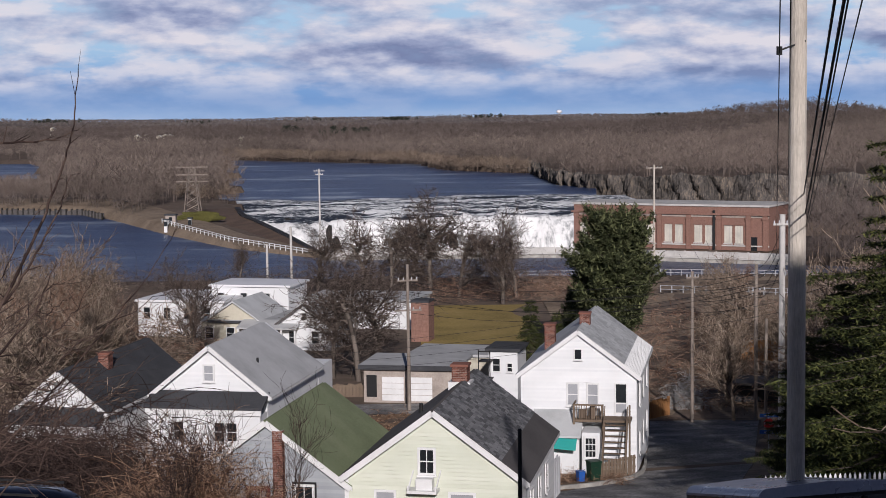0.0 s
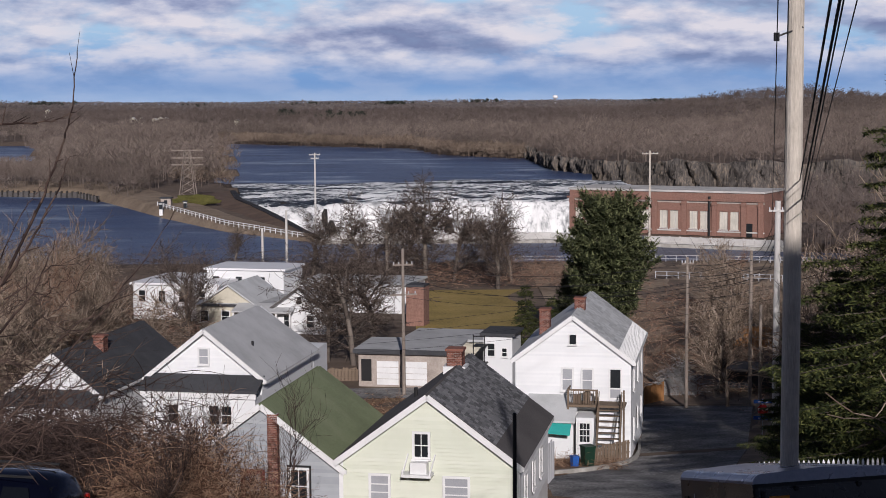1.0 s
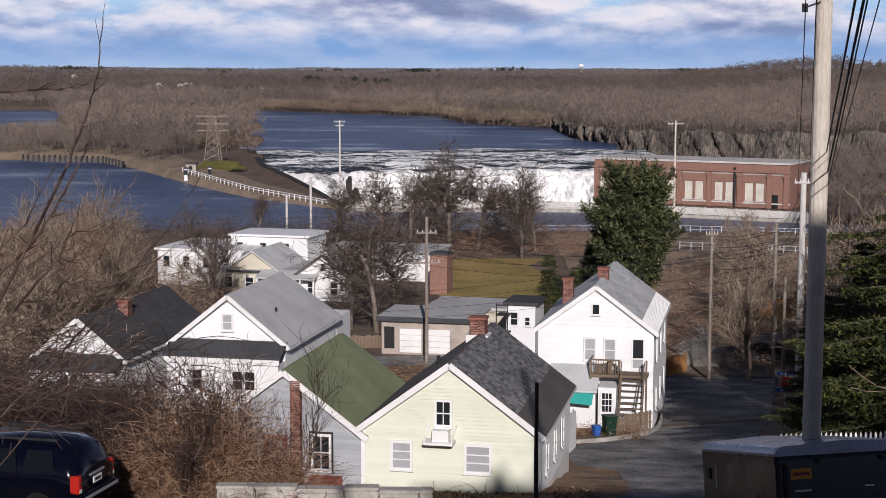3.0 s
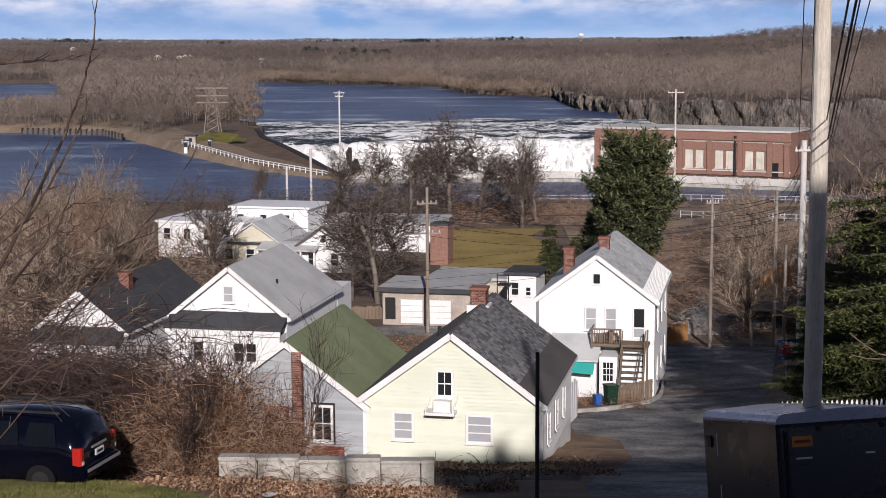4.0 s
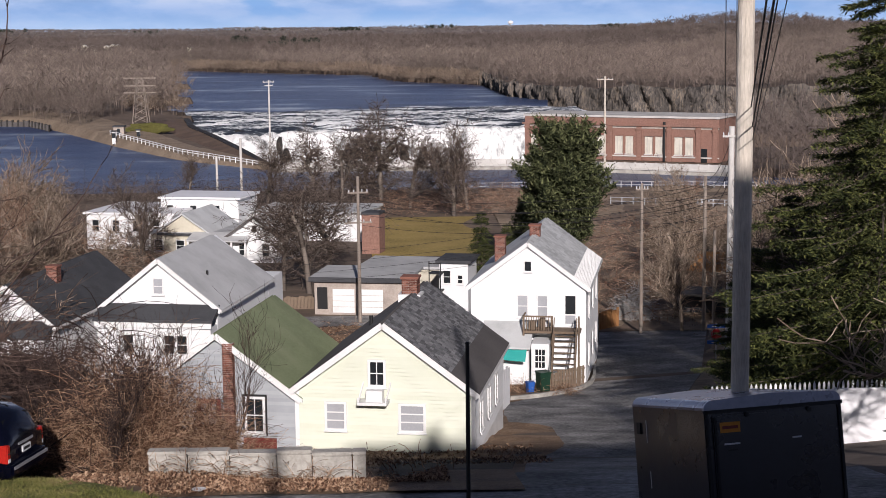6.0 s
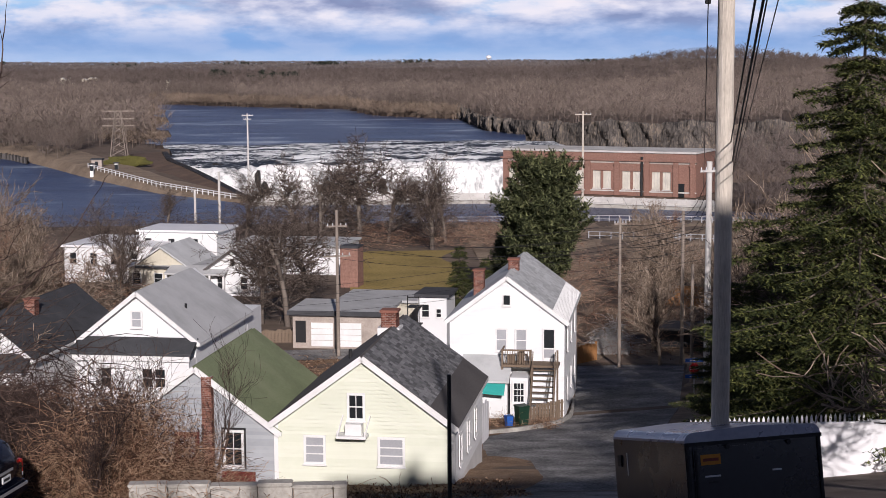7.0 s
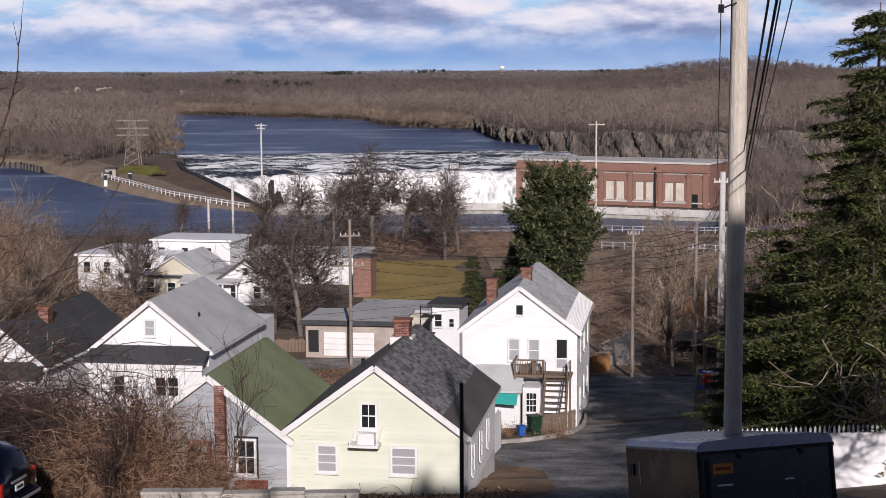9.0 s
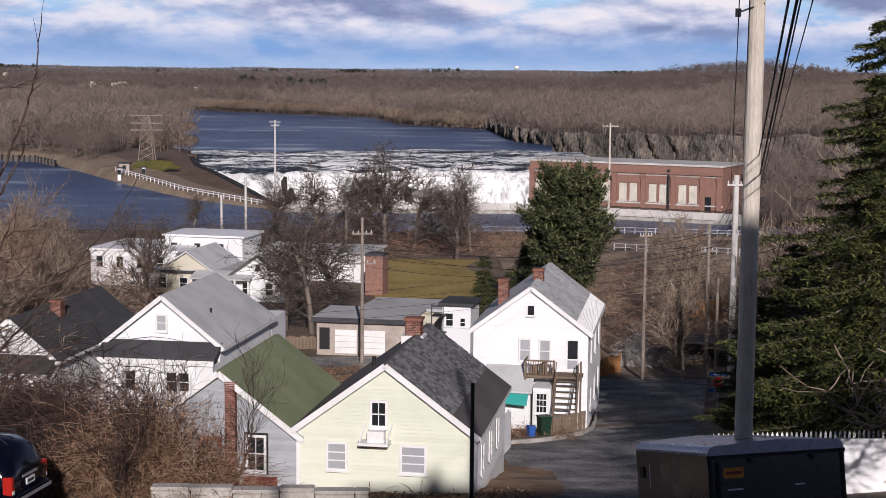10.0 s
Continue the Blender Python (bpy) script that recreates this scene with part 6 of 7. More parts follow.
for px, y, w, hh in ((247, 1400, 6, 2.6), (262, 1440, 4.5, 2.2), (285, 1390, 5, 2.2), (296, 1410, 6, 2.6), (304, 1430, 5, 2.4), (98, 1900, 6, 2.6), (430, 1300, 3.5, 2.0)):
    far_house(px, y, w, hh, "small white house among far trees")


def water_tower():
    y = 3600.0
    x = at0(992, y)
    th = empty("water_tower", pose(x, y, h(x, y)), "round white water tower on the horizon", "tower")
    bm = bmesh.new()
    bmesh.ops.create_uvsphere(bm, u_segments=18, v_segments=10, radius=6.5)
    for v in bm.verts:
        v.co.z = v.co.z * 0.7 + 16
    part("tank", bm, M_VINYL, th, smooth=True)
    part("leg", tube(bmesh.new(), (0, 0, -2), (0, 0, 12), 1.6, 1.6, 10), M_VINYL, th)


water_tower()


# ---- trees and scrub ----
def tubes_mesh(name, segs, mat, sides=3):
    """Many tapering limbs as one mesh. segs: rows of x, y, z, x, y, z, r, r."""
    s = np.array(segs, float)
    a, b = s[:, 0:3], s[:, 3:6]
    d = b - a
    d /= np.linalg.norm(d, axis=1)[:, None] + 1e-9
    ref = np.where(abs(d[:, 2:3]) > 0.9, np.array([[1.0, 0, 0]]), np.array([[0, 0, 1.0]]))
    u = np.cross(d, ref)
    u /= np.linalg.norm(u, axis=1)[:, None] + 1e-9
    w = np.cross(d, u)
    vs = []
    for p, r in ((a, s[:, 6]), (b, s[:, 7])):
        for k in range(sides):
            t = k * math.tau / sides
            vs.append(p + (u * math.cos(t) + w * math.sin(t)) * r[:, None])
    V = np.stack(vs, 1).reshape(-1, 3)
    o = (np.arange(len(s)) * 2 * sides)[:, None]
    T = []
    for k in range(sides):
        k1 = (k + 1) % sides
        T.append(o + np.array([[k, k1, sides + k1]]))
        T.append(o + np.array([[k, sides + k1, sides + k]]))
    return tri_mesh(name, V, np.concatenate(T), mat)


def grow(rng, p, d, length, r, level, out, levels, kids, spread, up, steps=4, gnarl=0.16):
    """Limbs of a bare tree, level by level, into out[level]."""
    step = length / steps
    for i in range(steps):
        d = (d + Vector((rng.gauss(0, gnarl), rng.gauss(0, gnarl), rng.gauss(0, gnarl) + up * 0.12))).normalized()
        q = p + d * step
        r1 = r * (1 - 0.75 / steps) if level else r * (1 - 0.5 / steps)
        out[level].append((*p, *q, r, r1))
        if level + 1 < levels and (level > 0 or i >= 1):
            n = kids[level]
            for _ in range(int(n) + (rng.random() < n - int(n))):
                az = rng.random() * math.tau
                side = Vector((math.cos(az), math.sin(az), 0.0))
                side = (side - d * side.dot(d)).normalized()
                nd = (d * rng.uniform(0.35, 0.8) + side * spread * rng.uniform(0.6, 1.2) + Vector((0, 0, up * 0.35))).normalized()
                grow(rng, p.lerp(q, rng.random()), nd, length * rng.uniform(0.42, 0.68), r1 * rng.uniform(0.4, 0.6), level + 1, out, levels, kids, spread, up, max(2, steps - (1 if level else 0)), gnarl * 1.15)
        p, r = q, r1


def bare_tree(seed, height, r, levels=5, kids=(2.2, 2.2, 2.2, 1.6), spread=0.8, up=0.5, mats=None, name="bare_tree", trunk_share=0.45, lean=0.05, min_r=0.012, gnarl=0.16):
    """Trunk and crown meshes of one leafless tree."""
    rng = random.Random(seed)
    out = [[] for _ in range(levels)]
    grow(rng, Vector((0, 0, -0.3)), Vector((rng.gauss(0, lean), rng.gauss(0, lean), 1)).normalized(), height * 0.62, r, 0, out, levels, kids, spread, up, 5, gnarl)
    mats = mats or (M_BARK, M_TWIG)
    low = [s for lv in out[:2] for s in lv]
    fine = [(*s[:6], max(s[6], min_r), max(s[7], min_r * 0.7)) for lv in out[2:] for s in lv]
    return tubes_mesh("trunk", low, mats[0], 6), tubes_mesh("crown", fine, mats[1], 3)


def plant_tree(meshes, x, y, scale, turn, label, name="bare_tree", group="bare trees", z=None, squash=1.0):
    th = empty(name, pose(x, y, h(x, y) if z is None else z, 0, 0, turn) @ Matrix.Diagonal((scale * squash, scale * squash, scale, 1)), label, "tree", group)
    part("trunk", meshes[0], None, th)
    part("crown", meshes[1], None, th)
    return th


KINDS = [bare_tree(s, 12, 0.30, 5, k, sp, up, min_r=0.022) for s, k, sp, up in ((11, (2.6, 2.0, 1.5, 0.8), 1.05, 0.35), (12, (2.5, 2.0, 1.5, 0.8), 0.85, 0.6), (13, (2.5, 2.0, 1.5, 0.8), 1.25, 0.2), (14, (2.5, 1.9, 1.5, 0.8), 0.7, 0.8))]
SPARSE = [bare_tree(s, 12, 0.24, 4, (2.2, 2.2, 1.7), sp, up, (M_LIMB, M_LIMB), min_r=0.028) for s, sp, up in ((15, 0.9, 0.4), (16, 0.7, 0.7), (17, 1.1, 0.3))]
RED = [bare_tree(s, 11, 0.16, 5, (2.2, 2.2, 1.8, 1.2), 0.7, 0.8, (M_BARK, M_REDTWIG)) for s in (21, 22)]


def at_px(px, y):
    """Sideways place of a column of the middle view at the distance y."""
    return (px - 784) / 2734 * y


GREY_TREE = "leafless grey-brown tree with fine twigs"
for px, y, sc, tr, k in ((340, 165, 0.95, 10, 3), (585, 152, 0.95, 40, 2), (632, 150, 1.1, 160, 0), (672, 158, 1.0, 250, 2), (690, 222, 1.15, 80, 0), (760, 226, 1.35, 200, 2), (812, 224, 1.1, 20, 0), (725, 232, 1.25, 130, 2), (890, 214, 1.12, 70, 1), (915, 222, 0.95, 170, 0), (425, 245, 0.6, 0, 1), (650, 230, 1.1, 300, 2), (560, 232, 0.95, 340, 0)):
    plant_tree(KINDS[k], at_px(px, y), y, sc, tr, GREY_TREE)
rng = random.Random(5)
# the wooded slope at the left
for k in range(46):
    y = rng.uniform(98, 190)
    px = rng.uniform(-60, 215 if y > 130 else 60)
    plant_tree(rng.choice(SPARSE + SPARSE + RED), at_px(px, y), y, rng.uniform(0.7, 1.15), rng.uniform(0, 360), "leafless tree on the brown wooded slope")
# right of the side road, and behind the poles
for x, y, sc, tr, k in ((22.5, 92, 0.9, 120, 3), (23.5, 74, 1.0, 220, 0)):
    plant_tree(KINDS[k], x, y, sc, tr, "tall leafless tree at the road corner")
for k in range(13):
    y = rng.uniform(122, 215)
    px = rng.uniform(1190, 1420)
    plant_tree(rng.choice(SPARSE + RED[:1]), at_px(px, y), y, rng.uniform(0.5, 0.85), rng.uniform(0, 360), "leafless roadside tree in brown scrub")
for k in range(22):
    y = rng.uniform(80, 150)
    px = rng.uniform(1440, 1760)
    plant_tree(rng.choice(SPARSE + KINDS + RED), at_px(px, y), y, rng.uniform(0.9, 1.35), rng.uniform(0, 360), "tall leafless tree behind the spruce")


def conifer(seed, height, base_r, droop, mat, whorls, fans, taper=1.0, start=0.12, needle=0.35, name="spruce", trunk_r=0.3, ragged=0.25, upturn=0.0, rounded=False):
    """A trunk, whorled boughs, and sprays of needles as many small slanting blades."""
    rng = random.Random(seed)
    limbs = [(0, 0, -0.5, 0, 0, height, trunk_r, 0.03)]
    tri_v = []
    for w in range(whorls):
        u = (w + rng.random() * 0.6) / whorls
        z = height * (start + (1 - start) * u)
        reach = base_r * (1 - u) ** taper * rng.uniform(1 - ragged, 1 + ragged * 0.6) + 0.25
        if rounded:
            reach = base_r * max(0.22, math.sin(math.pi * (0.2 + 0.69 * u))) ** 0.6 * rng.uniform(0.75, 1.15)
        n = rng.randint(4, 6)
        a0 = rng.random() * math.tau
        for i in range(n):
            a = a0 + i * math.tau / n + rng.gauss(0, 0.25)
            R = reach * rng.uniform(0.7, 1.1)
            o = Vector((0, 0, z))
            end = Vector((math.cos(a) * R, math.sin(a) * R, z - droop * R + upturn * R))
            mid = o.lerp(end, 0.5) + Vector((0, 0, -0.08 * R + 0.05))
            limbs.append((*o, *mid, 0.05 + 0.02 * R, 0.035))
            limbs.append((*mid, *end, 0.035, 0.01))
            m = max(4, int(fans * R))
            for j in range(m):
                t = (j + rng.random()) / m
                c = (o.lerp(mid, t * 2) if t < 0.5 else mid.lerp(end, t * 2 - 1))
                wd = (1.15 - t) * R * 0.34 + 0.12
                for _ in range(3):
                    aa = a + rng.choice((-1, 1)) * rng.uniform(0.3, 1.2)
                    ln = wd * rng.uniform(0.6, 1.3) + needle * 0.4
                    tip = c + Vector((math.cos(aa) * ln, math.sin(aa) * ln, -droop * ln * rng.uniform(0.3, 1.6) + upturn * ln + rng.gauss(0, 0.4 if rounded else 0.1)))
                    for q in range(5):
                        s = (q + rng.random()) / 5
                        b = c.lerp(tip, s)
                        az = rng.random() * math.tau
                        e = needle * rng.uniform(0.5, 1.1)
                        g = Vector((math.cos(az), math.sin(az), rng.uniform(-0.9, 0.5) if not rounded else rng.uniform(-0.2, 1.2))).normalized() * e
                        side = Vector((-g.y, g.x, rng.uniform(-0.5, 0.5) * e)).normalized() * e * 0.32
                        tri_v += [b - side * 0.5, b + side * 0.5, b + g]
    tris = np.arange(len(tri_v)).reshape(-1, 3)
    return tubes_mesh("trunk", limbs, M_BARK, 6), tri_mesh("crown", np.array([tuple(v) for v in tri_v]), tris, mat)


SPRUCE = conifer(31, 20.5, 6.8, 0.26, M_NEEDLE, 42, 12.0, 0.62, 0.04, 0.34, ragged=0.35, trunk_r=0.35)
plant_tree(SPRUCE, at_px(1665, 66), 66, 1.0, 30, "large dark green spruce with drooping boughs at the roadside", "spruce_tree", "conifers", z=-8.2)
plant_tree(SPRUCE, at_px(1500, 76), 76, 0.52, 130, "dark green spruce behind the picket fence", "spruce_tree", "conifers", z=-9.5)
PINE = conifer(37, 15, 4.3, -0.1, M_PINE, 26, 8.5, 0.33, 0.25, 0.66, ragged=0.6, trunk_r=0.28, upturn=0.45, rounded=True)
plant_tree(PINE, at_px(1088, 150), 150, 1.02, 0, "round-crowned green pine beside the white house", "pine_tree", "conifers", squash=1.0)
plant_tree(PINE, at_px(1030, 158), 158, 0.5, 100, "round-crowned green pine beside the white house", "pine_tree", "conifers", squash=1.0)
plant_tree(SPRUCE, at_px(1432, 78), 78, 0.46, 200, "young dark spruce by the road corner", "spruce_tree", "conifers", z=-11.2)
SMALL = conifer(41, 9.5, 2.3, 0.3, M_NEEDLE, 22, 11.0, 0.8, 0.08, 0.32, ragged=0.3, trunk_r=0.16)
plant_tree(SMALL, at_px(940, 140), 140, 0.95, 0, "dark narrow spruce behind the roofs", "spruce_tree", "conifers")
plant_tree(SMALL, at_px(985, 146), 146, 0.75, 90, "dark narrow spruce behind the roofs", "spruce_tree", "conifers")


# tangle of dry vine canes over the verge
def tangle(name, n, x0, x1, y0, y1, top, seed, mat, label, r=0.012, span=(0.8, 2.2), mound=True):
    rng = random.Random(seed)
    segs = []
    for _ in range(n):
        x, y = rng.uniform(x0, x1), rng.uniform(y0, y1)
        c = 1 - (2 * (x - (x0 + x1) / 2) / (x1 - x0)) ** 2 if mound else 1.0
        hh = top * max(0.12, c) * rng.uniform(0.15, 1.0)
        p = Vector((x, y, h(x, y) + rng.random() ** 1.3 * hh))
        d = Vector((rng.gauss(0, 1), rng.gauss(0, 0.7), rng.gauss(0.35, 0.7))).normalized()
        ln = rng.uniform(*span)
        rr = r * rng.uniform(0.6, 1.5)
        for k in range(5):
            q = p + d * ln / 5
            segs.append((*p, *q, rr, rr * 0.85))
            d = (d + Vector((rng.gauss(0, 0.22), rng.gauss(0, 0.22), -0.20))).normalized()
            p = q
            rr *= 0.85
    ob = new(name, tubes_mesh(name, segs, mat, 3))
    return tagged(ob, label, "shrub", kind="stuff")


tangle("vine_tangle", 13500, -9.6, -3.5, 37.0, 41.5, 3.9, 51, M_VINE, "dense red-brown tangle of dry vine canes over the wall", r=0.0068, span=(0.6, 1.9))
# scrub and yard thicket: shade is painted in by the dark twig colour
tangle("scrub", 7600, -16.5, -7.0, 36.5, 47, 4.6, 52, M_DARKTWIG, "bare scrub below the street, twigs darkened for shade", span=(1.0, 2.6))
tangle("shaded_thicket", 6500, -19, -9.5, 47, 60, 6.0, 68, M_DARKTWIG, "bare thicket in the yard, shade put into its dark twigs", r=0.016, span=(1.2, 3.2), mound=False)
tangle("lot_weeds", 3600, -13, 5.5, 92, 130, 1.1, 69, M_VINE, "rusty dry weeds on the vacant lot", r=0.02, span=(0.5, 1.2), mound=False)
tangle("porch_creepers", 1500, -15.5, -9.0, 66, 72, 5.2, 70, M_REDTWIG, "thin reddish creepers before the white porch", r=0.011, span=(1.0, 2.4), mound=False)
tangle("corner_weeds", 700, 6.2, 11.0, 90.5, 96, 0.7, 57, M_VINE, "dry weeds on the corner bank", r=0.012, span=(0.4, 1.0), mound=False)
tangle("pale_shrub", 1100, at_px(1184, 133), at_px(1240, 133), 131.5, 134.5, 3.4, 58, material("pale_dry_twigs", [(0.3, 0.29, 0.28), (0.45, 0.44, 0.43), (0.6, 0.59, 0.58)], 0.95, 1.5, bump=0.0, per="island"), "pale dry mounded shrub", r=0.02, span=(0.8, 1.8))
tangle("verge_weeds", 520, -7.0, -0.5, 33.8, 34.35, 0.7, 59, M_VINE, "dry weeds hanging over the wall", r=0.007, span=(0.3, 0.8), mound=False)
# dark twigs carry the shade before the gabled house
tangle("porch_thicket", 5200, -29, -18.5, 82, 91, 3.6, 60, M_DARKTWIG, "bare thicket before the gabled house, darkened as if in shade", r=0.028, span=(1.2, 3.0), mound=False)
tangle("wall_weeds", 700, -7, 1.5, 35.2, 36.8, 0.9, 53, M_VINE, "dry weeds along the wall", span=(0.4, 0.9), mound=False)
tangle("roadside_scrub", 5200, 17, 60, 128, 200, 3.4, 54, M_REDTWIG, "red-brown scrub beside the lower street", r=0.022, span=(1.2, 2.8), mound=False)
tangle("slope_scrub", 5200, -60, -26, 98, 190, 5.0, 55, M_REDTWIG, "brown scrub under the wooded slope", r=0.03, span=(1.5, 4.0), mound=False)
tangle("lot_scrub", 2600, -16, -2, 190, 235, 4.5, 66, M_TWIG, "dark bare thicket behind the brick block", r=0.03, span=(1.5, 3.5), mound=False)
tangle("lawn_edge_scrub", 1800, -4, 30, 214, 240, 3.0, 67, M_REDTWIG, "brown brush along the edge of the lawn", r=0.025, span=(1.2, 2.8), mound=False)
tangle("river_scrub", 2500, -70, 20, 236, 256, 4.0, 56, M_TWIG, "bare scrub along the canal edge", r=0.03, span=(1.5, 3.5), mound=False)
SAPLING = [bare_tree(s, 7, 0.06, 4, (1.6, 1.8, 1.5), 0.5, 1.0, (M_DARKTWIG, M_DARKTWIG), min_r=0.007) for s in (61, 62, 63)]
for k in range(10):
    x, y = rng.uniform(-14.5, -4.6), rng.uniform(37, 58)
    plant_tree(rng.choice(SAPLING), x, y, rng.uniform(0.5, 0.85), rng.uniform(0, 360), "thin bare sapling in the scrub", "sapling", "saplings")

DARKSAP = [bare_tree(s, 7, 0.06, 4, (1.8, 2.0, 1.7), 0.6, 0.9, (M_DARKTWIG, M_DARKTWIG), min_r=0.013) for s in (64, 65)]
for k in range(5):
    y = rng.uniform(42, 62)
    plant_tree(rng.choice(DARKSAP), at_px(rng.uniform(150, 380), y), y, rng.uniform(0.4, 0.7), rng.uniform(0, 360), "thin dark bare sapling before the houses", "sapling", "saplings")

# saplings in the thicket, toned dark for its shade
for k in range(9):
    y = rng.uniform(50, 74)
    plant_tree(rng.choice(DARKSAP), at_px(rng.uniform(-40, 200), y), y, rng.uniform(0.5, 0.85), rng.uniform(0, 360), "bare sapling in the thicket, darkened for shade", "sapling", "saplings")
# a tree past the picket fence, whose limbs streak the side road with shade
plant_tree(SPARSE[0], 15.2, 38, 0.85, 60, "leafless tree past the white picket fence")
plant_tree(SPARSE[2], 17.5, 43, 0.9, 200, "leafless tree past the white picket fence")


# ---- far woods ----
def far_wood(name, spots, heights, blades, width, label, seed, mat):
    """Leafless woodland: every tree a slim trunk and a fan of upright slivers."""
    rg = np.random.default_rng(seed)
    V = []
    for (x, y, z), hh in zip(spots, heights):
        k = blades
        base = np.array([x, y, z])
        a = rg.random(k) * math.tau
        e = rg.uniform(-0.35, 1.0, k)
        rad = hh * 0.36 * np.sqrt(np.clip(1 - e * e, 0.05, 1)) * rg.uniform(0.3, 1.1, k)
        top = 0.58 + 0.36 * e * rg.uniform(0.75, 1.0, k)
        mid = base + np.stack([np.cos(a) * rad, np.sin(a) * rad, top * hh], 1)
        d = np.stack([np.cos(a) * 0.7 + rg.normal(0, 0.5, k), np.sin(a) * 0.7, rg.uniform(-0.1, 1.1, k)], 1) * (hh * rg.uniform(0.05, 0.14, k))[:, None]
        p0, p1 = mid - d, mid + d
        w = width * rg.uniform(0.5, 1.3, k)[:, None]
        side = np.stack([np.ones(k), rg.uniform(-0.6, 0.6, k), rg.uniform(-0.4, 0.4, k)], 1)
        V.append(np.stack([p0 - side * w * 0.5, p0 + side * w * 0.5, p1], 1))
        t = 0.004 * hh + 0.02
        V.append(np.array([[base + (-t, 0, -1), base + (t, 0, -1), base + (0, 0, hh * 0.9)], [base + (0, -t, -1), base + (0, t, -1), base + (0, 0, hh * 0.9)]]))
    V = np.concatenate(V).reshape(-1, 3)
    me = tri_mesh(name, V, np.arange(len(V)).reshape(-1, 3), mat)
    return tagged(new(name, me), label, "woodland", kind="stuff")


def wood_spots(y0, y1, step, grow_step, seed, keep=None):
    rg = np.random.default_rng(seed)
    pts = []
    y = y0
    while y < y1:
        st = step * (1 + grow_step * (y - y0) / (y1 - y0))
        w = 0.36 * y + 20
        xs = np.arange(-w, w, st)
        xs = xs + rg.uniform(-0.5, 0.5, len(xs)) * st
        yy = y + rg.uniform(-0.5, 0.5, len(xs)) * st
        pts.append(np.stack([xs, yy], 1))
        y += st
    P = np.concatenate(pts)
    x, y = P[:, 0], P[:, 1]
    ok = ~(is_river(x, y + 3) | is_river(x - 4, y) | is_channel(x, y)) & (y > far_bank(x) + 18)
    ok &= ~((y < 470) & (x > gorge_left(np.minimum(y, 445)) - 32) & (x < 44))
    ok &= ~((x >= 30) & (y < cliff_y(np.maximum(x, 44)) + 16))
    ok &= ~((x < -60) & (y < 470) & (y < far_bank(x) + 22))
    ok &= ~((x < -0.255 * y) & (y < 700))
    if keep is not None:
        ok &= keep(x, y)
    x, y = x[ok], y[ok]
    return np.stack([x, y, land(x, y)], 1), rg


sp, rg = wood_spots(450, 1120, 7.0, 0.3, 71)
far_wood("river_woods", sp, rg.uniform(7, 15, len(sp)) * (1 + 0.25 * smooth_noise(sp[:, 0], sp[:, 1], 45, 8.0)), 70, 0.26, "bare grey-brown woods along the river banks", 1, M_FAR)
sp, rg = wood_spots(1120, 2100, 9.5, 0.4, 72)
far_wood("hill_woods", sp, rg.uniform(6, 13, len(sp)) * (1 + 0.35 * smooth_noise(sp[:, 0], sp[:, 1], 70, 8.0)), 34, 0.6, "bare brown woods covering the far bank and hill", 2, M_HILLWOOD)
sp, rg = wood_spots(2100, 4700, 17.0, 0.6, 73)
far_wood("horizon_woods", sp, rg.uniform(5, 8.5, len(sp)) + 6.0 * smooth_noise(sp[:, 0], sp[:, 1], 160, 2.0), 13, 2.4, "far brown woods along the horizon with haze in their colour", 3, M_HORIZON)
rg = np.random.default_rng(78)
spots = []
for px, y, n, wd in ((695, 3300, 26, 55), (560, 3200, 14, 60), (1160, 3100, 10, 60), (95, 3000, 12, 70), (360, 2800, 8, 50), (850, 3300, 8, 60), (500, 1700, 6, 60), (620, 1500, 8, 50)):
    xs = (px - 784) / 2734 * y + rg.normal(0, wd * 0.4, n)
    yy = y + rg.normal(0, 20, n)
    spots.append(np.stack([xs, yy, land(xs, yy)], 1))
spots = np.concatenate(spots)
far_wood("far_evergreens", spots, rg.uniform(9, 15, len(spots)), 60, 1.6, "dark evergreen clumps on the far hills", 6, M_FARGREEN)
rg = np.random.default_rng(79)
xs, yy = rg.uniform(-190, -115, 260), rg.uniform(510, 690, 260)
ok = xs < -0.25 * yy
far_wood("bank_scrub", np.stack([xs[ok], yy[ok], land(xs[ok], yy[ok])], 1), rg.uniform(2.0, 4.0, ok.sum()), 40, 0.16, "low brown scrub on the far bank", 7, M_FAR)
rg = np.random.default_rng(81)
xs = rg.uniform(-165, 42, 900)
yy = shore_far(xs) + rg.uniform(-15, 22, 900)
far_wood("shore_scrub", np.stack([xs, yy, np.full(900, -18.4)], 1), rg.uniform(4.0, 9.0, 900), 46, 0.3, "tan brush and saplings along the far river shore", 9, M_SHORE)
ys = rg.uniform(470, 1000, 260)
xs = -0.142 * ys + 5 * np.sin(ys * 0.045) + 3.5 * np.sin(ys * 0.13 + 1) - rg.uniform(-1, 9, 260)
far_wood("bank_edge_scrub", np.stack([xs, ys, np.full(260, -18.0)], 1), rg.uniform(4.0, 9.0, 260), 46, 0.24, "tan brush along the wooded river bank", 10, M_SHORE)
rg = np.random.default_rng(80)
xs = rg.uniform(-150, -84, 330)
yy = far_bank(xs) + rg.uniform(7, 60, 330)
far_wood("bank_trees", np.stack([xs, yy, land(xs, yy)], 1), rg.uniform(4.5, 10, 330), 60, 0.16, "bare grey-brown trees along the canal bank", 8, M_FAR)
rg = np.random.default_rng(77)
xs, yy = rg.uniform(60, 190, 520), rg.uniform(195, 330, 520)
ok = xs > 0.205 * yy + 6
xs, yy = xs[ok], yy[ok]
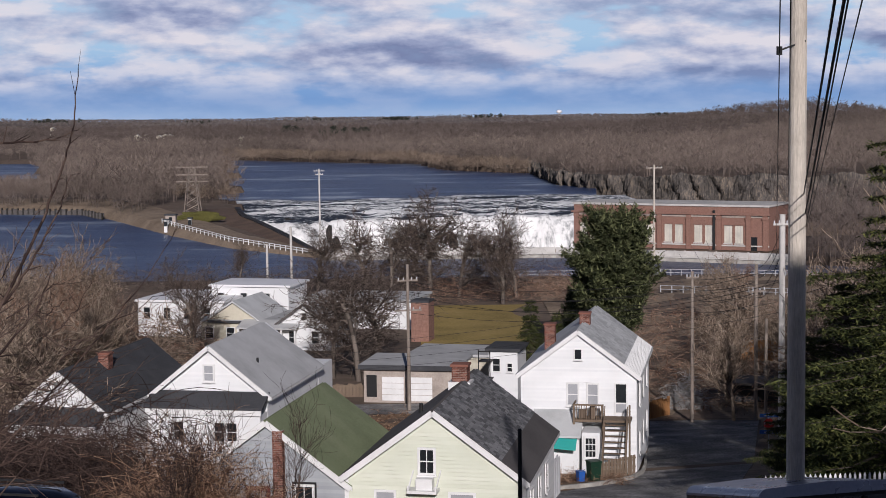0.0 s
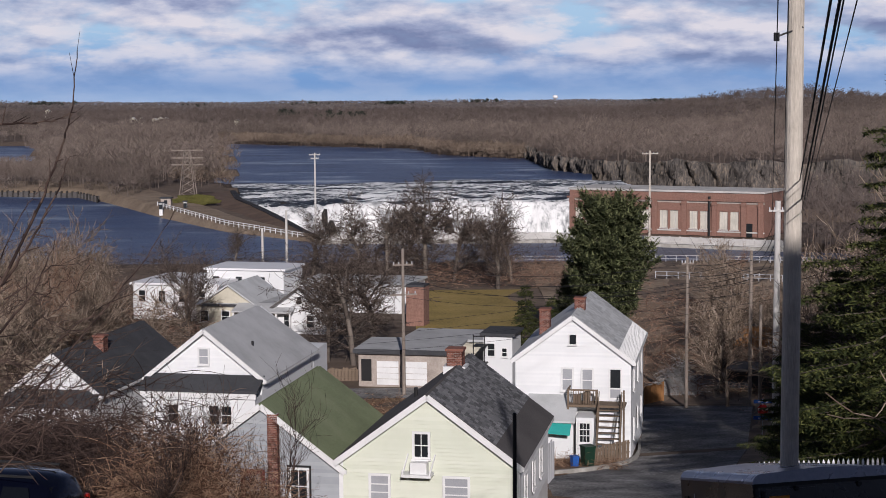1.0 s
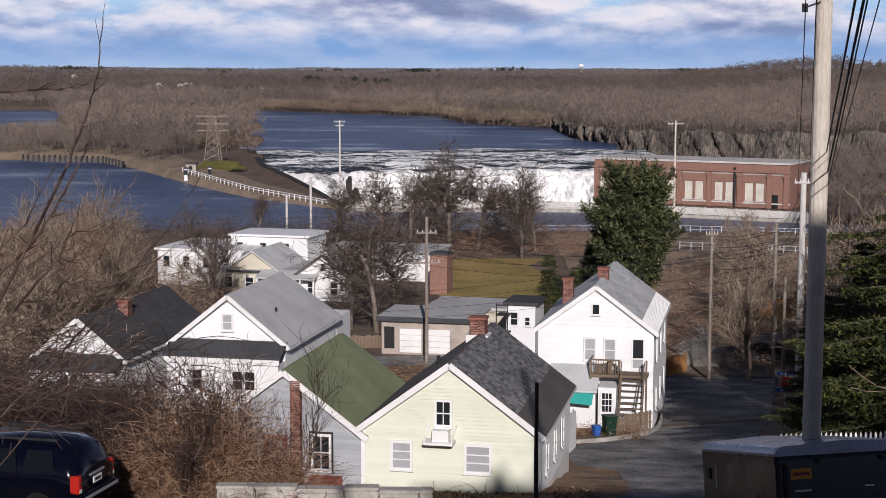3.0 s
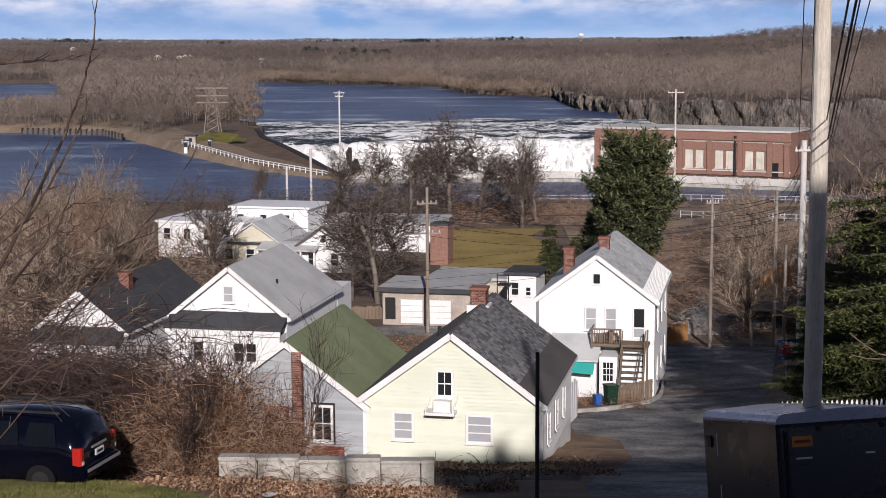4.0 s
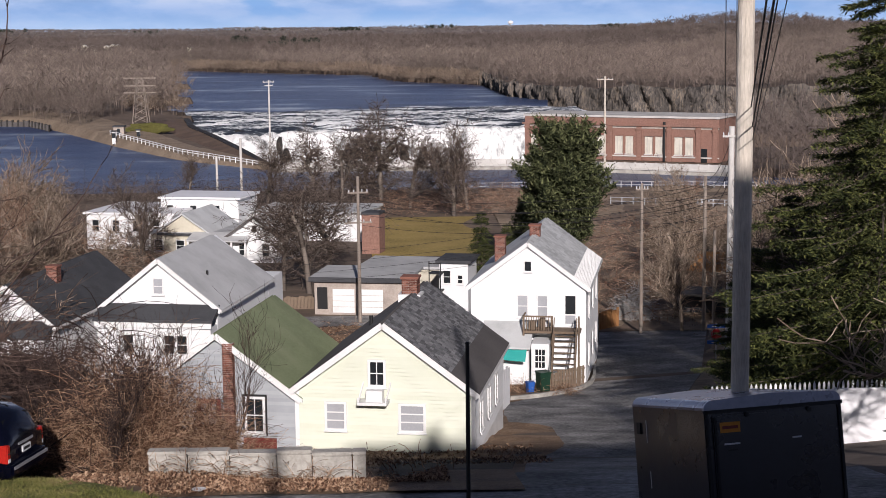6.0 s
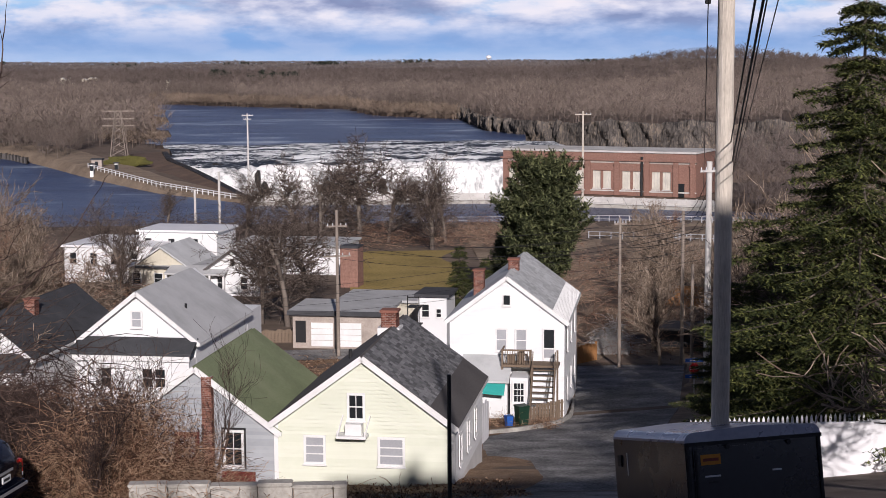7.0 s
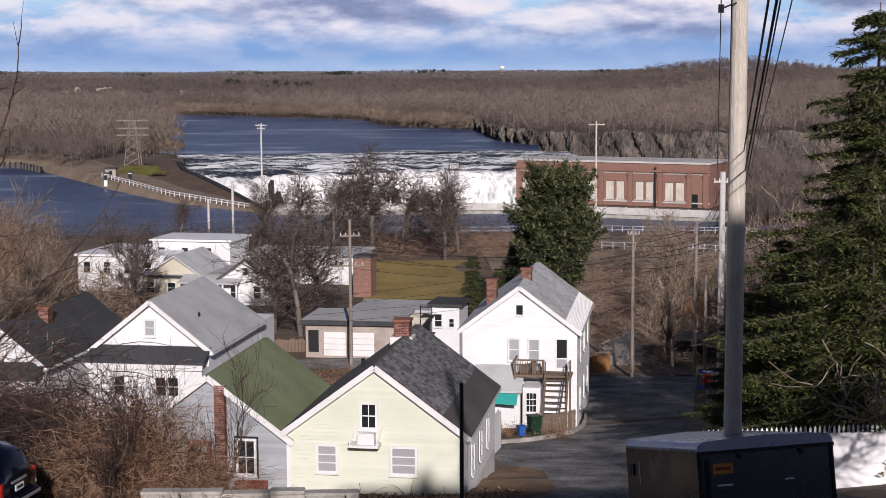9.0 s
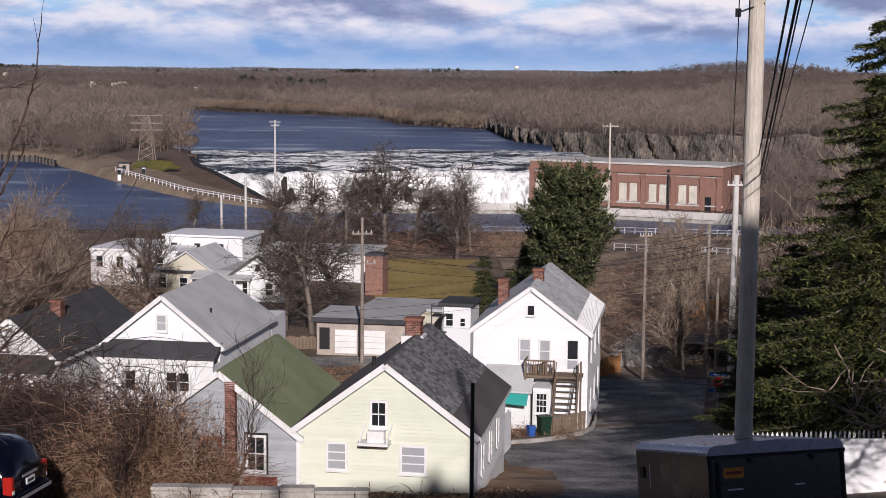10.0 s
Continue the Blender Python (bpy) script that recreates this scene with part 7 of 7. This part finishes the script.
far_wood("right_bank_woods", np.stack([xs, yy, land(xs, yy)], 1), rg.uniform(9, 15, len(xs)), 70, 0.13, "bare brown woods on the near river bank", 4, M_HILLWOOD)


def leaves(name, n, x0, x1, y0, y1, size, seed, label, lift=0.08):
    """Fallen leaves, each a small curled blade."""
    rg = np.random.default_rng(seed)
    x, y = rg.uniform(x0, x1, n), rg.uniform(y0, y1, n)
    z = land(x, y) + lift + rg.uniform(0, 0.09, n)
    c = np.stack([x, y, z], 1)
    a = rg.normal(size=(n, 3)) * size
    b = rg.normal(size=(n, 3)) * size
    V = np.stack([c + a, c + b, c - a * 0.9], 1).reshape(-1, 3)
    tagged(new(name, tri_mesh(name, V, np.arange(3 * n).reshape(-1, 3), M_VINE)), label, "leaves", kind="stuff")


def grass_blades(name, n, seed, label):
    """Short upright blades over the verge."""
    rg = np.random.default_rng(seed)
    y = rg.uniform(27.8, 33.3, n)
    x = rg.uniform(-14, 0, n)
    keep = x < -4.75 - (y - 30) * 0.85 + rg.normal(0, 0.15, n)
    x, y = x[keep], y[keep]
    c = np.stack([x, y, land(x, y) + 0.16], 1)
    k = len(x)
    side = np.stack([rg.uniform(-1, 1, k), rg.uniform(-1, 1, k), np.zeros(k)], 1) * 0.014
    tip = c + np.stack([rg.normal(0, 0.05, k), rg.normal(0, 0.05, k), rg.uniform(0.02, 0.08, k)], 1)
    V = np.stack([c - side, c + side, tip], 1).reshape(-1, 3)
    tagged(new(name, tri_mesh(name, V, np.arange(3 * k).reshape(-1, 3), M_LAWN)), label, "grass", kind="stuff")


grass_blades("grass_blades", 42000, 12, "short green and straw grass blades on the verge")
leaves("fallen_leaves", 9000, -7.2, 1.2, 31.9, 34.6, 0.03, 5, "dry brown fallen leaves on the verge")
leaves("street_edge_leaves", 5200, -5.2, -0.1, 30.7, 32.3, 0.028, 8, "dry brown leaves drifted along the street edge")
leaves("yard_leaves", 4000, -8, 6, 56, 66, 0.05, 6, "dry brown leaves and weeds in the yard")
leaves("bank_leaves", 9000, 24, 60, 100, 170, 0.045, 7, "dry brown leaves on the roadside bank")


# twigs that hang near the camera at the left
def near_twigs():
    rng = random.Random(9)
    def cane(pts, r, wob=0.005, kids=12, n=6):
        """A thin bent cane through points of the view, with buds and side shoots."""
        segs = []
        P = [Vector(at(*p)) for p in pts]
        total = (len(P) - 1) * n
        last, m = P[0], 0
        for a, b in zip(P, P[1:]):
            for i in range(1, n + 1):
                m += 1
                c = a.lerp(b, i / n) + Vector((rng.gauss(0, wob), 0, rng.gauss(0, wob)))
                r0, r1 = r * (1 - 0.75 * (m - 1) / total), r * (1 - 0.75 * m / total)
                segs.append((*last, *c, r0, r1))
                if rng.random() < kids / total:
                    dv = (b - a).normalized()
                    k = c + (dv + Vector((rng.gauss(0, 0.7), 0, rng.gauss(0, 0.7)))).normalized() * rng.uniform(0.03, 0.22)
                    segs.append((*c, *k, r1 * 0.6, r1 * 0.3))
                last = c
        tagged(new("overhanging_branch", tubes_mesh("overhanging_branch", segs, M_DARKTWIG, 5)), "thin reddish bare branch reaching into view", "branch", "overhanging branches", "stuff")
    Y = 12.0

    def at(px, py, y=Y):
        a = radians(-8.14) + math.atan((441 - py) / 2734)
        return ((px - 784) / 2734 * y, y, EYE + y * math.tan(a))
    cane([(-40, 470), (40, 322), (95, 215), (128, 130), (148, 60), (159, -40)], 0.015)
    cane([(-60, 440), (20, 370), (75, 290), (118, 205), (140, 150)], 0.014)
    cane([(-60, 95), (40, 92), (110, 88), (152, 70)], 0.012)
    cane([(-60, 690), (60, 570), (170, 450), (262, 345), (322, 252)], 0.010)
    cane([(-60, 700), (60, 690), (190, 668), (300, 690)], 0.006)
    cane([(-80, 560), (0, 470), (70, 390), (110, 300)], 0.015)
    cane([(-60, 640), (60, 560), (150, 520), (240, 500)], 0.006)
    cane([(-60, 400), (10, 330), (60, 240), (90, 200)], 0.007)
    cane([(-50, 760), (60, 640), (130, 560), (210, 540), (270, 470)], 0.007)
    cane([(-50, 600), (40, 610), (110, 640), (180, 700)], 0.006)
    cane([(-60, 500), (50, 520), (120, 580), (150, 660)], 0.006)
    for k in range(46):
        x0, y0 = rng.uniform(-90, 130), rng.uniform(400, 690)
        x1, y1 = x0 + rng.uniform(60, 240), y0 - rng.uniform(-40, 170)
        cane([(x0, y0), ((x0 + x1) / 2 + rng.uniform(-25, 25), (y0 + y1) / 2 + rng.uniform(-30, 30)), (x1, y1)], rng.uniform(0.003, 0.007), 0.012, 8)


near_twigs()
